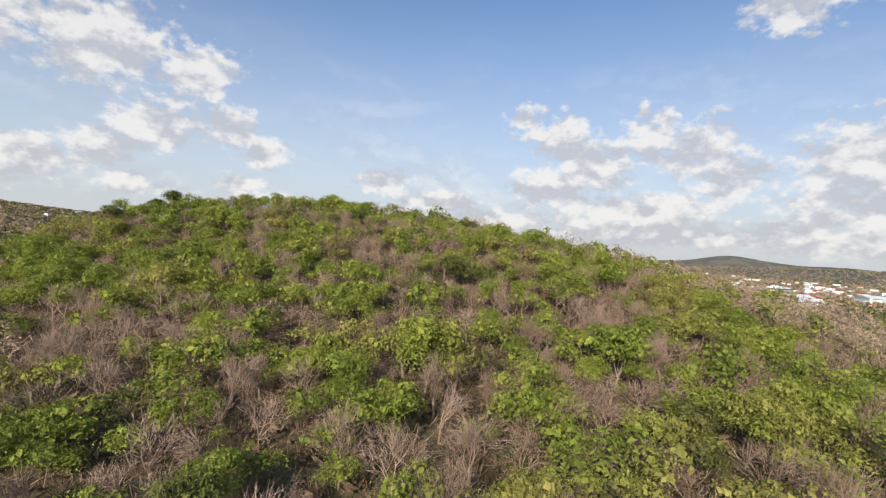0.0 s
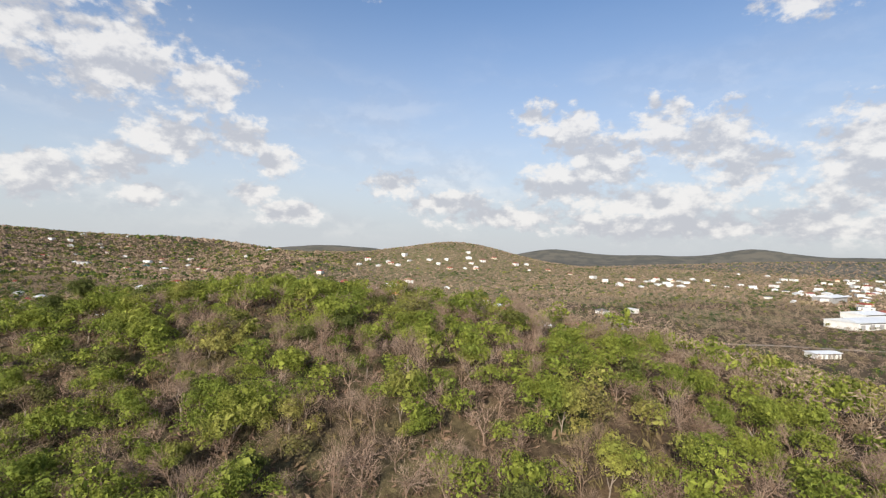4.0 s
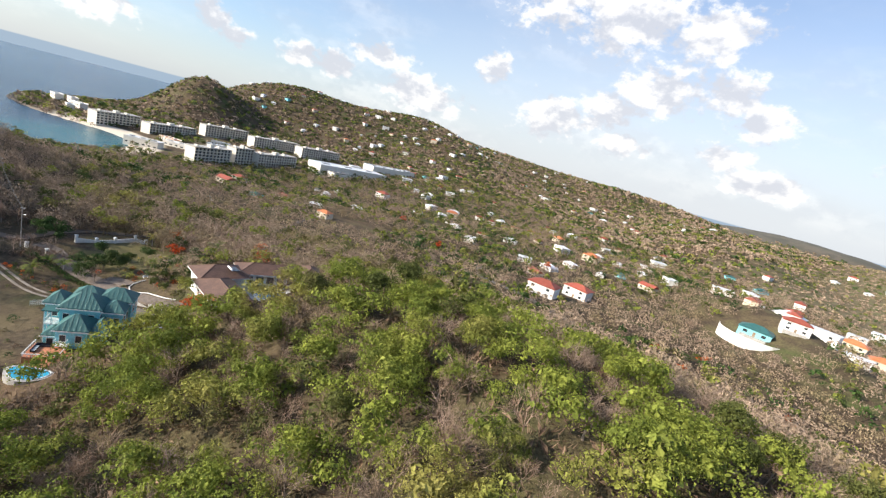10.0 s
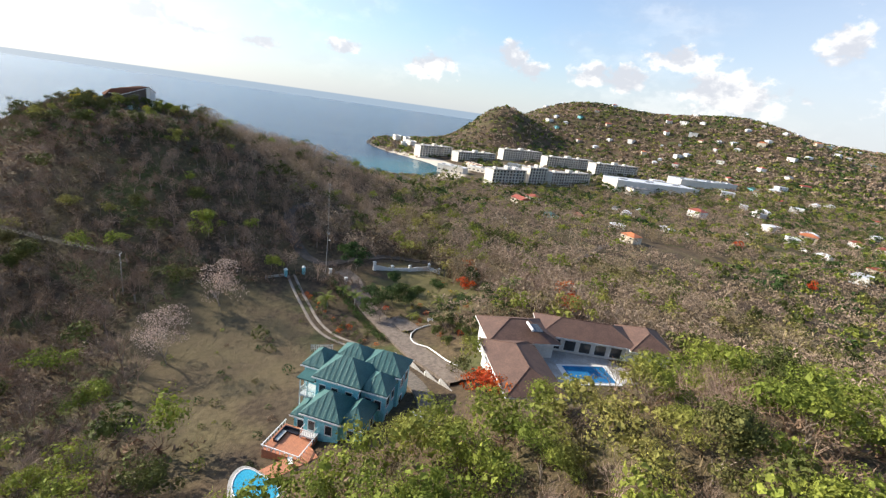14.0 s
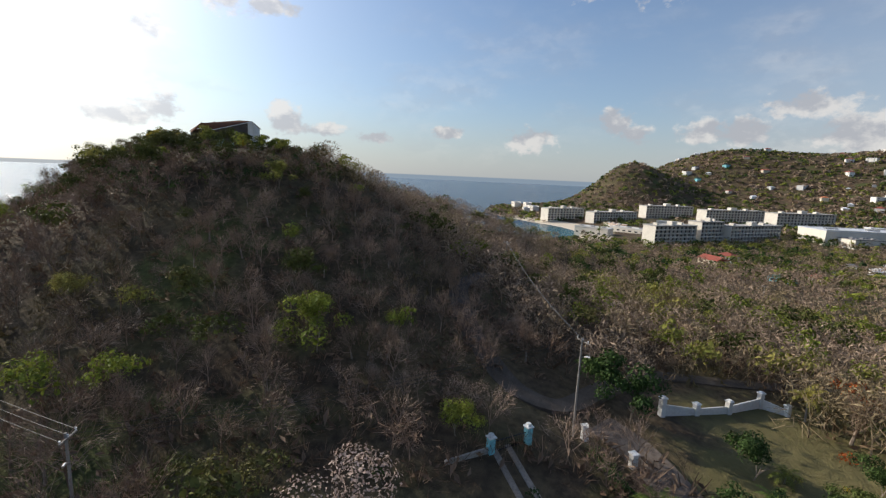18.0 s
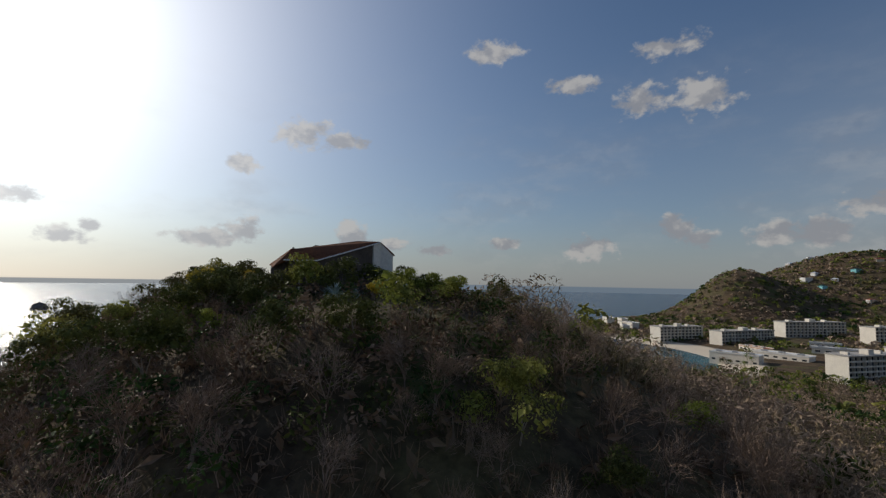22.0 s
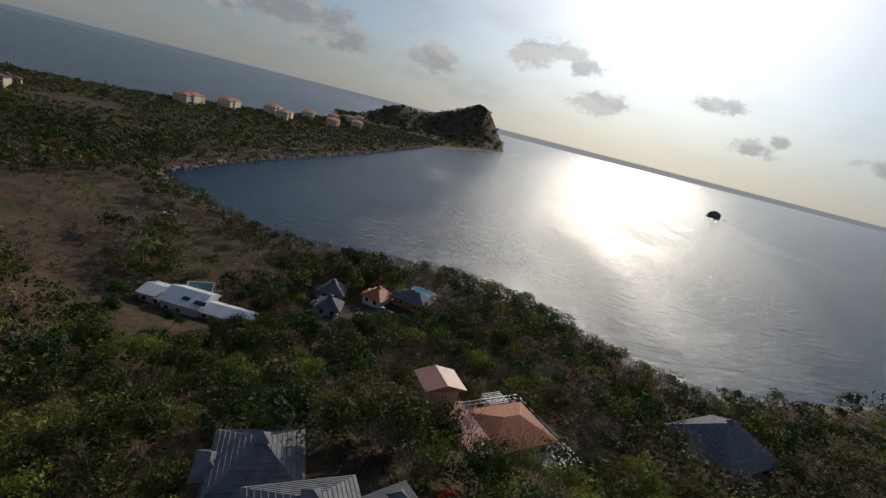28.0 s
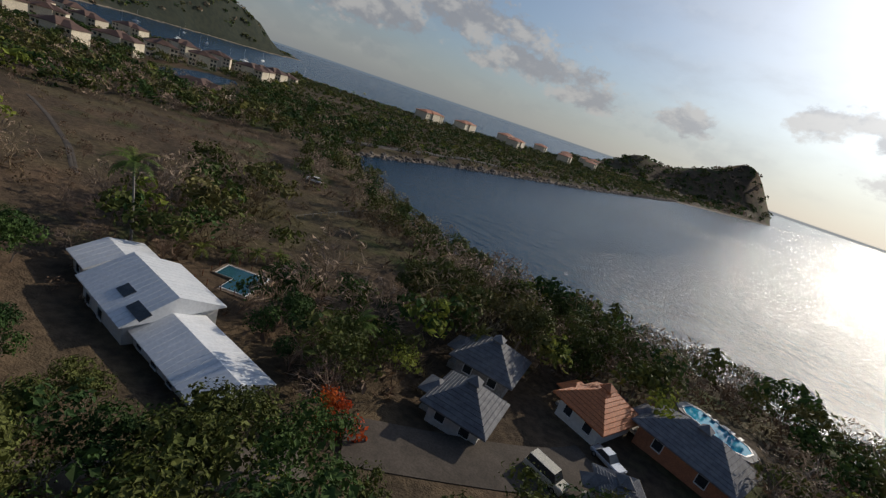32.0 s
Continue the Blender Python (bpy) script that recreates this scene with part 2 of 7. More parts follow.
red_roof = surface("red_roof", (0.32, 0.075, 0.045), (0.25, 0.065, 0.04), 0.5, 0.7, per_object=0.25)
orange_roof = surface("orange_roof", (0.55, 0.19, 0.07), (0.48, 0.16, 0.06), 0.5, 0.55, per_object=0.15)
pink_roof = surface("pink_roof", (0.45, 0.2, 0.16), (0.4, 0.17, 0.14), 0.4, 0.5)
brown_roof = surface("brown_roof", (0.1, 0.055, 0.04), (0.135, 0.075, 0.052), 0.4, 0.75, bump=0.2)
rust_roof = surface("rust_roof", (0.16, 0.062, 0.03), (0.11, 0.048, 0.028), 0.35, 0.92, bump=0.2, spec=0.15)
teal_roof = surface("teal_roof", (0.028, 0.105, 0.1), (0.04, 0.13, 0.122), 0.5, 0.6)
white_roof = surface("white_roof", (0.7, 0.71, 0.72), (0.62, 0.64, 0.66), 0.3, 0.4, per_object=0.12, grit=0.35)
grey_shingle = surface("grey_shingle", (0.13, 0.13, 0.14), (0.2, 0.2, 0.205), 1.2, 0.8, bump=0.4, per_object=0.15)
white_paint = surface("white_paint", (0.78, 0.78, 0.76), (0.7, 0.7, 0.68), 1.0, 0.5)
glass_dark = surface("window_glass", (0.03, 0.035, 0.04), (0.05, 0.055, 0.06), 0.6, 0.12)
concrete = surface("concrete", (0.42, 0.4, 0.37), (0.33, 0.31, 0.28), 0.5, 0.85, bump=0.2)
asphalt = surface("asphalt", (0.1, 0.09, 0.08), (0.15, 0.13, 0.11), 0.3, 0.9, bump=0.3)
dirt = surface("dirt", (0.1, 0.08, 0.062), (0.07, 0.055, 0.042), 0.5, 0.95, bump=0.4)
track_mat = surface("track", (0.28, 0.24, 0.2), (0.2, 0.165, 0.13), 0.4, 0.9)
drive_mat = surface("drive", (0.2, 0.158, 0.125), (0.115, 0.088, 0.068), 0.9, 0.92, bump=0.5)
cobble = surface("cobble", (0.165, 0.138, 0.11), (0.1, 0.082, 0.066), 1.6, 0.9, bump=0.6)
terracotta = surface("terracotta", (0.5, 0.2, 0.1), (0.42, 0.17, 0.09), 1.0, 0.7)
wood = surface("wood", (0.2, 0.14, 0.09), (0.28, 0.2, 0.13), 1.5, 0.8)
pole_wood = surface("pole_wood", (0.3, 0.28, 0.25), (0.22, 0.2, 0.18), 2.0, 0.9)
rock = surface("rock", (0.12, 0.1, 0.085), (0.2, 0.17, 0.14), 0.35, 0.9, bump=0.6, island=0.3)
sand = surface("sand", (0.62, 0.54, 0.42), (0.55, 0.47, 0.36), 0.2, 0.9)
pool_water = surface("pool_water", (0.03, 0.33, 0.5), (0.05, 0.38, 0.54), 0.6, 0.06)
pool_blue = surface("pool_blue", (0.012, 0.13, 0.3), (0.02, 0.17, 0.35), 0.6, 0.06)
pool_dark = surface("pool_dark", (0.03, 0.1, 0.13), (0.04, 0.13, 0.16), 0.6, 0.05)
metal = surface("metal", (0.45, 0.45, 0.46), (0.4, 0.4, 0.41), 1.0, 0.35, metal=0.9)
car_silver = surface("car_silver", (0.55, 0.57, 0.6), (0.5, 0.52, 0.55), 1.0, 0.25, metal=0.4)
car_cream = surface("car_cream", (0.62, 0.57, 0.45), (0.58, 0.53, 0.42), 1.0, 0.3)
car_dark = surface("car_dark", (0.02, 0.02, 0.025), (0.03, 0.03, 0.035), 1.0, 0.25)
rubber = surface("rubber", (0.02, 0.02, 0.02), (0.03, 0.03, 0.03), 2.0, 0.9)
wire_mat = surface("wire", (0.04, 0.04, 0.04), (0.05, 0.05, 0.05), 2.0, 0.6)


def ground_material():
    m, k = material("ground")
    n1 = k.ramp(k.noise(k.pos, 0.012, 6.0), 0.38, 0.62)
    n2 = k.ramp(k.noise(k.pos, 0.09, 5.0), 0.35, 0.65)
    n3 = k.ramp(k.noise(k.pos, 0.9, 4.0), 0.3, 0.7, 0.7, 1.25)
    col = k.mix(n1, rgb(0.135, 0.09, 0.056), rgb(0.105, 0.092, 0.045))
    col = k.mix(n2, col, rgb(0.075, 0.055, 0.036))
    col = k.mix(k.ramp(k.noise(k.pos, 0.035, 4.0), 0.56, 0.66), col, rgb(0.075, 0.085, 0.03))
    col = k.mix(1.0, col, k.add("ShaderNodeCombineColor", {0: n3, 1: n3, 2: n3}).outputs[0], "MULTIPLY")
    sep = k.add("ShaderNodeSeparateXYZ", {0: k.pos}).outputs
    z = sep[2]
    grass = k.math("MULTIPLY", k.ramp(k.math("ADD", sep[1], k.math("MULTIPLY", n1, 260.0)), 760.0, 960.0), k.ramp(sep[0], -420.0, -120.0))
    col = k.mix(grass, col, k.mix(n2, k.mix(n1, rgb(0.2, 0.165, 0.09), rgb(0.16, 0.155, 0.07)), rgb(0.15, 0.12, 0.07)))
    far_hill = k.ramp(k.vec("DISTANCE", k.pos, (-150.0, 300.0, 0.0)), 1900.0, 2300.0)
    across = k.math("MULTIPLY", k.ramp(sep[0], 650.0, 800.0), k.ramp(sep[1], -200.0, -350.0))
    far_hill = k.math("MAXIMUM", far_hill, across)
    wooded = k.mix(n2, rgb(0.048, 0.052, 0.036), rgb(0.032, 0.04, 0.03))
    # far hills: the pale grey look that distance gives is put into the colour
    dry = k.mix(n1, rgb(0.13, 0.118, 0.095), rgb(0.085, 0.085, 0.072))
    col = k.mix(far_hill, col, k.mix(across, dry, wooded))
    col = k.mix(k.ramp(k.math("ADD", z, k.math("MULTIPLY", n2, 1.2)), 1.2, 2.6, 1.0, 0.0), col, rgb(0.26, 0.21, 0.155))
    lawn = k.ramp(k.math("ADD", k.vec("DISTANCE", k.pos, (-252.0, 202.0, 29.0)), k.math("MULTIPLY", n2, 9.0)), 22.0, 30.0, 1.0, 0.0)
    col = k.mix(lawn, col, k.mix(n3, rgb(0.1, 0.1, 0.036), rgb(0.145, 0.125, 0.055)))
    yard = k.ramp(k.math("ADD", k.vec("DISTANCE", k.pos, (-202.0, 150.0, 31.0)), k.math("MULTIPLY", n2, 12.0)), 20.0, 36.0, 1.0, 0.0)
    col = k.mix(k.math("MULTIPLY", yard, 0.7), col, k.mix(n3, rgb(0.092, 0.08, 0.038), rgb(0.125, 0.096, 0.056)))
    bay = k.ramp(k.vec("DISTANCE", k.pos, (-800.0, 190.0, 0.0)), 120.0, 170.0, 1.0, 0.0)
    col = k.mix(k.math("MULTIPLY", bay, k.ramp(z, 3.6, 4.4, 1.0, 0.0)), col, rgb(0.62, 0.54, 0.43))
    p = k.add("ShaderNodeBsdfPrincipled", {"Base Color": col, "Roughness": 0.95, "Specular IOR Level": 0.15})
    h = k.math("ADD", k.noise(k.pos, 0.5, 6.0), k.math("MULTIPLY", k.noise(k.pos, 4.0, 3.0), 0.3))
    k.put(p, "Normal", k.add("ShaderNodeBump", {"Height": h, "Strength": 0.7, "Distance": 0.6}).outputs[0])
    k.tree.links.new(p.outputs[0], k.out.inputs[0])
    return m


def sea_material():
    m, k = material("sea_water")
    shallow = k.ramp(k.noise(k.pos, 0.004, 3.0), 0.4, 0.65)
    # pale sand floor shows through beside the hotel beach
    d = k.vec("DISTANCE", k.pos, (-740.0, 175.0, 0.0))
    col = k.mix(shallow, rgb(0.012, 0.04, 0.075), rgb(0.018, 0.05, 0.085))
    col = k.mix(k.ramp(d, 30.0, 150.0, 0.4, 0.0), col, rgb(0.05, 0.25, 0.25))
    streak = k.noise(k.vec("MULTIPLY", k.pos, (1.0, 0.35, 1.0)), 0.012, 5.0, 0.6)
    h1 = k.noise(k.vec("MULTIPLY", k.pos, (0.6, 1.0, 1.0)), 0.16, 5.0, 0.62)
    h2 = k.noise(k.pos, 1.1, 4.0, 0.6)
    h = k.math("ADD", h1, k.math("MULTIPLY", h2, 0.22))
    strength = k.ramp(streak, 0.35, 0.65, 0.55, 1.0)
    nrm = k.add("ShaderNodeBump", {"Height": h, "Strength": strength, "Distance": 2.5}).outputs[0]
    p = k.add("ShaderNodeBsdfPrincipled", {"Base Color": col, "Roughness": 0.22, "IOR": 1.33, "Normal": nrm})
    k.tree.links.new(p.outputs[0], k.out.inputs[0])
    return m


ground_mat, sea_mat = ground_material(), sea_material()


# ---------------------------------------------------------------- mesh helpers
def mesh_np(name, verts, faces, mats, smooth=False, slots=None):
    verts, faces = np.asarray(verts, np.float32), np.asarray(faces, np.int32)
    me = bpy.data.meshes.new(name)
    n, k = faces.shape
    me.vertices.add(len(verts))
    me.vertices.foreach_set("co", verts.ravel())
    me.loops.add(n * k)
    me.loops.foreach_set("vertex_index", faces.ravel())
    me.polygons.add(n)
    me.polygons.foreach_set("loop_start", np.arange(0, n * k, k, dtype=np.int32))
    me.polygons.foreach_set("loop_total", np.full(n, k, np.int32))
    for mt in mats if isinstance(mats, (list, tuple)) else [mats]:
        me.materials.append(mt)
    if slots is not None:
        me.polygons.foreach_set("material_index", np.asarray(slots, np.int32))
    me.polygons.foreach_set("use_smooth", np.full(n, smooth, bool))
    me.update(calc_edges=True)
    return me


def mesh_bm(name, bm, mat, smooth=False):
    me = bpy.data.meshes.new(name)
    bm.to_mesh(me)
    bm.free()
    me.materials.append(mat)
    if smooth:
        me.polygons.foreach_set("use_smooth", np.full(len(me.polygons), True))
    return me


def part(name, bm, mat, parent, label="", at=None, smooth=False):
    """Links a bmesh (or a mesh) as one mesh object under a thing."""
    ob = new(name, bm if isinstance(bm, bpy.types.Mesh) else mesh_bm(name, bm, mat, smooth))
    ob.parent = parent
    if at is not None:
        ob.matrix_basis = at
    if label:
        ob["label"] = label
    return ob


def thing(name, m, label, category, group=""):
    ob = new(name)
    ob.matrix_basis = m
    return tagged(ob, label, category, group)


def box(bm, x0, x1, y0, y1, z0, z1, bevel=0.0):
    vs = [bm.verts.new(p) for p in ((x0, y0, z0), (x1, y0, z0), (x1, y1, z0), (x0, y1, z0), (x0, y0, z1), (x1, y0, z1), (x1, y1, z1), (x0, y1, z1))]
    fs = [bm.faces.new([vs[i] for i in f]) for f in ((3, 2, 1, 0), (4, 5, 6, 7), (0, 1, 5, 4), (1, 2, 6, 5), (2, 3, 7, 6), (3, 0, 4, 7))]
    if bevel:
        bmesh.ops.bevel(bm, geom=list({e for f in fs for e in f.edges}), offset=bevel, segments=1, affect="EDGES")
    return bm


def boxes(*specs, bevel=0.0):
    bm = bmesh.new()
    for s in specs:
        box(bm, *s, bevel=bevel)
    return bm


def prism(points, z0, z1, bm=None):
    bm = bm or bmesh.new()
    lo, hi = [bm.verts.new((x, y, z0)) for x, y in points], [bm.verts.new((x, y, z1)) for x, y in points]
    n = len(points)
    bm.faces.new(hi), bm.faces.new(lo[::-1])
    for i in range(n):
        bm.faces.new((lo[i], lo[(i + 1) % n], hi[(i + 1) % n], hi[i]))
    return bm


def tube(bm, a, b, r0, r1=None, sides=6):
    a, b = Vector(a), Vector(b)
    q = (b - a).to_track_quat("Z", "Y")
    rings = []
    for p, r in ((a, r0), (b, r0 if r1 is None else r1)):
        rings.append([bm.verts.new(p + q @ Vector((r * math.cos(2 * math.pi * i / sides), r * math.sin(2 * math.pi * i / sides), 0))) for i in range(sides)])
    for i in range(sides):
        bm.faces.new((rings[0][i], rings[0][(i + 1) % sides], rings[1][(i + 1) % sides], rings[1][i]))
    bm.faces.new(rings[0][::-1]), bm.faces.new(rings[1])
    return bm


def hip(bm, x0, x1, y0, y1, z0, rise, over=0.5, thick=0.18, ridge=None):
    """A hipped roof slab with overhang; ridge along the longer side (ridge=0: a pyramid)."""
    x0, x1, y0, y1 = x0 - over, x1 + over, y0 - over, y1 + over
    wx, wy = x1 - x0, y1 - y0
    half = min(wx, wy) / 2 if ridge is None else (max(wx, wy) - ridge) / 2
    cx, cy = (x0 + x1) / 2, (y0 + y1) / 2
    if wx >= wy:
        r = [(x0 + half, cy), (x1 - half, cy)]
    else:
        r = [(cx, y0 + half), (cx, y1 - half)]
    e = [(x0, y0), (x1, y0), (x1, y1), (x0, y1)]
    lo = [bm.verts.new((*p, z0 - thick)) for p in e]
    hi = [bm.verts.new((*p, z0)) for p in e]
    a, b = bm.verts.new((*r[0], z0 + rise)), bm.verts.new((*r[1], z0 + rise))
    bm.faces.new(lo[::-1])
    for i in range(4):
        bm.faces.new((lo[i], lo[(i + 1) % 4], hi[(i + 1) % 4], hi[i]))
    if wx >= wy:
        bm.faces.new((hi[0], hi[1], b, a)), bm.faces.new((hi[1], hi[2], b)), bm.faces.new((hi[2], hi[3], a, b)), bm.faces.new((hi[3], hi[0], a))
    else:
        bm.faces.new((hi[0], hi[1], a)), bm.faces.new((hi[1], hi[2], b, a)), bm.faces.new((hi[2], hi[3], b)), bm.faces.new((hi[3], hi[0], a, b))
    return bm


def gable(bm, x0, x1, y0, y1, z0, rise, over=0.4, thick=0.15):
    """A gabled roof slab, ridge along x."""
    x0, x1, y0, y1 = x0 - over, x1 + over, y0 - over, y1 + over
    cy = (y0 + y1) / 2
    prof = [(y0, z0 - thick), (y1, z0 - thick), (y1, z0), (cy, z0 + rise), (y0, z0)]
    a, b = [bm.verts.new((x0, *p)) for p in prof], [bm.verts.new((x1, *p)) for p in prof]
    bm.faces.new(a[::-1]), bm.faces.new(b)
    for i in range(5):
        j = (i + 1) % 5
        bm.faces.new((a[i], a[j], b[j], b[i]))
    return bm


# ---------------------------------------------------------------- the land
COAST = [(-2300, 900), (-1700, 480), (-1420, 230), (-1300, 130), (-1170, 72), (-1045, 62), (-940, 100), (-880, 150), (-837, 190), (-781, 214), (-715, 206), (-650, 172), (-640, 110), (-655, 40), (-680, -30), (-715, -120), (-690, -205), (-595, -240), (-510, -180), (-425, -150), (-392, -138), (-373, -160), (-350, -187), (-305, -203), (-240, -194), (-210, -204), (-186, -220), (-150, -242), (-122, -268), (-126, -330)]
COAST += [(-138, -410), (-173, -580), (-215, -850), (-235, -1000), (-330, -1250), (-440, -1560), (-400, -1660), (-200, -1640), (40, -1560), (110, -1440), (40, -1250), (10, -1050), (60, -800), (130, -640), (250, -530), (220, -430), (230, -310), (420, -250), (620, -380), (800, -560), (900, -800), (930, -950), (1050, -1150), (1120, -1290), (1300, -1250)]
LAND = np.array(COAST + [(4600, -1250), (4600, 4500), (200, 4500), (100, 2900), (-300, 3000), (-1300, 2900), (-2300, 2300)], float)


def step(a, b, v):
    t = np.clip((v - a) / (b - a), 0, 1)
    return t * t * (3 - 2 * t)


def shore(x, y):
    """Distance to the coast in metres, above 0 on land."""
    x, y = np.asarray(x, float), np.asarray(y, float)
    best, inside = np.full(x.shape, 1e9), np.zeros(x.shape, bool)
    for (ax, ay), (bx, by) in zip(LAND, np.roll(LAND, -1, 0)):
        dx, dy = bx - ax, by - ay
        t = np.clip(((x - ax) * dx + (y - ay) * dy) / (dx * dx + dy * dy), 0, 1)
        best = np.minimum(best, np.hypot(x - ax - t * dx, y - ay - t * dy))
        if ay != by:
            inside ^= ((ay > y) != (by > y)) & (x < (bx - ax) * (y - ay) / (by - ay) + ax)
    return np.where(inside, best, -best)


# hills: centre x, y, height, half widths along and across, bearing of the long axis
HILLS = [(-38, 253, 36.8, 106, 73, -11), (-299, 72, 47.9, 48, 55, 0), (-404, 101, 23.7, 36, 65, 36), (-640, -118, 30, 72, 50, 38), (-152, 624, 6.1, 111, 47, 0), (-1256, 351, 88.8, 71, 65, 20), (-1414, 589, 135.0, 186, 123, 57), (-1345, 1005, 134.5, 169, 318, 78), (-1347, 1379, 91.1, 152, 367, 107), (-1259, 1861, 89.7, 413, 198, -10), (-11, 1533, 61, 157, 250, -22), (-432, 1138, 46, 216, 76, -55)]
HILLS += [(-363, 1577, 38, 464, 224, 9), (-856, 449, 10.2, 270, 101, 55), (641, 1521, 20.6, 317, 126, 3), (-334, -1554, 92, 24, 55, 103), (-75, -1463, 57.4, 49, 60, 20), (-231, -1499, 50, 85, 65, 0), (1500, 2150, 50.0, 420, 200, -20), (2200, 2000, 55.0, 300, 220, -30), (2900, 1500, 80.0, 500, 320, -40), (3300, 700, 110.0, 500, 400, 80), (-159, 235, 12.0, 52, 20, 7), (-310, -47, 11.5, 25, 33, -5)]
HILLS += [(-136, 572, 19.0, 26, 92, 50), (-261, -1566, 38.9, 85, 62, 0), (1090, -690, 95.0, 150, 120, -40), (1050, -840, 95.0, 95, 95, 0), (985, -1020, 62.0, 55, 65, 0), (-250, -116, -3.2, 38, 24, 0), (-298, -157, 2.2, 14, 12, 0), (-315, -62, -3.2, 17, 13, 32), (-605, -8, 2, 32, 40, 0), (-286, 82, 3, 8, 8, 0), (-470, -135, -5, 40, 30, 0), (-197, 223, -2.6, 17, 18, 0)]
HILLS += [(-192, 226, -1.5, 9, 9, 0), (1560, -500, 150.0, 329, 299, 0), (2400, -300, 170.0, 497, 398, 0), (1500, 3350, 70.0, 300, 200, 0), (2050, 3200, 110.0, 200, 240, 0), (2600, 2900, 90.0, 300, 250, 0), (800, 3650, 95.0, 320, 200, 0), (-700, 2550, 85.0, 420, 160, 0), (-257, 12, -11.0, 20, 22, 0), (-300, 47, 3.6, 11, 12, 0), (-320, 99, 3.2, 24, 16, 0), (-398, 112, 2.6, 25, 25, 0), (-92, 266, 4.5, 35, 28, 0), (24, 292, -6.0, 25, 25, 0), (-590, -172, 15.0, 45, 32, 0), (-300, -6, -6.0, 20, 16, 0)]


def wobble(x, y, s, a):
    return a * (np.sin(x / s + 1.3 * np.sin(y / s * 0.7)) * np.cos(y / s * 1.1 + 0.8 * np.sin(x / s * 0.6)))


def height(x, y):
    x, y = np.asarray(x, float), np.asarray(y, float)
    d = shore(x, y)
    base = 4 + 15 * np.exp(-(((x + 120) / 300) ** 2 + ((y - 180) / 250) ** 2) / 2) * step(-150, -10, y) + 6 * step(-250, -90, y) * step(-520, -420, x) + 8 * step(350, 800, y)
    h = base.copy()
    for cx, cy, top, rx, ry, turn in HILLS:
        c, s = math.cos(radians(turn)), math.sin(radians(turn))
        u, v = (c * (x - cx) + s * (y - cy)) / rx, (c * (y - cy) - s * (x - cx)) / ry
        h += top * np.exp(-(u * u + v * v) / 2)
    h += wobble(x, y, 23.0, 0.8) + wobble(x + 40, y, 61.0, 1.6) * step(10, 60, h) + wobble(x, y - 90, 140.0, 5.0) * step(25, 90, h)
    soft = np.where((x < -600) & (y > 90), 45.0, 9.0)
    land = 0.4 + (h - 0.4) * (1 - np.exp(-np.maximum(d, 0) / soft))
    # level court cut into the slope beside the bungalow
    land = land + (np.minimum(land, 38.8) - land) * (1 - step(10, 24, np.hypot(x + 191, y - 230)))
    return np.where(d > 0, land, np.maximum(d * 0.22, -14.0))


def axis(fine, lo, hi, step_fine, far):
    a, b = fine
    out, s, v = list(np.arange(a, b, step_fine)), step_fine, b
    while v < hi:
        out.append(v)
        s = min(s * 1.05, far)
        v += s
    s, v = step_fine, a
    pre = []
    while v > lo:
        s = min(s * 1.05, far)
        v -= s
        pre.append(v)
    return np.array(pre[::-1] + out)


gx, gy = axis((-440, 90), -4500, 4700, 4.0, 60.0), axis((-240, 340), -4500, 4700, 4.0, 60.0)
GX, GY = np.meshgrid(gx, gy)
GZ = height(GX, GY)
nx, ny = len(gx), len(gy)
idx = np.arange(nx * ny).reshape(ny, nx)
quads = np.stack([idx[:-1, :-1], idx[:-1, 1:], idx[1:, 1:], idx[1:, :-1]], -1).reshape(-1, 4)
ground = tagged(new("ground", mesh_np("ground", np.stack([GX, GY, GZ], -1).reshape(-1, 3), quads, ground_mat, True)), "dry brown hill country falling to a rocky Caribbean shore", "ground", kind="structure")
sea = tagged(new("water", mesh_np("water", [(-4900, -4900, 0), (4900, -4900, 0), (4900, 4900, 0), (-4900, 4900, 0)], [(0, 1, 2, 3)], sea_mat)), "wind-ruffled blue-grey sea with a bright sun path", "water", kind="structure")


def hz(x, y):
    return float(height(np.array([x]), np.array([y]))[0])


def grid_z(x, y):
    """Ground height from the sheet itself, for many points."""
    i, j = np.clip(np.searchsorted(gx, x) - 1, 0, nx - 2), np.clip(np.searchsorted(gy, y) - 1, 0, ny - 2)
    u, v = (x - gx[i]) / (gx[i + 1] - gx[i]), (y - gy[j]) / (gy[j + 1] - gy[j])
    return (GZ[j, i] * (1 - u) + GZ[j, i + 1] * u) * (1 - v) + (GZ[j + 1, i] * (1 - u) + GZ[j + 1, i + 1] * u) * v



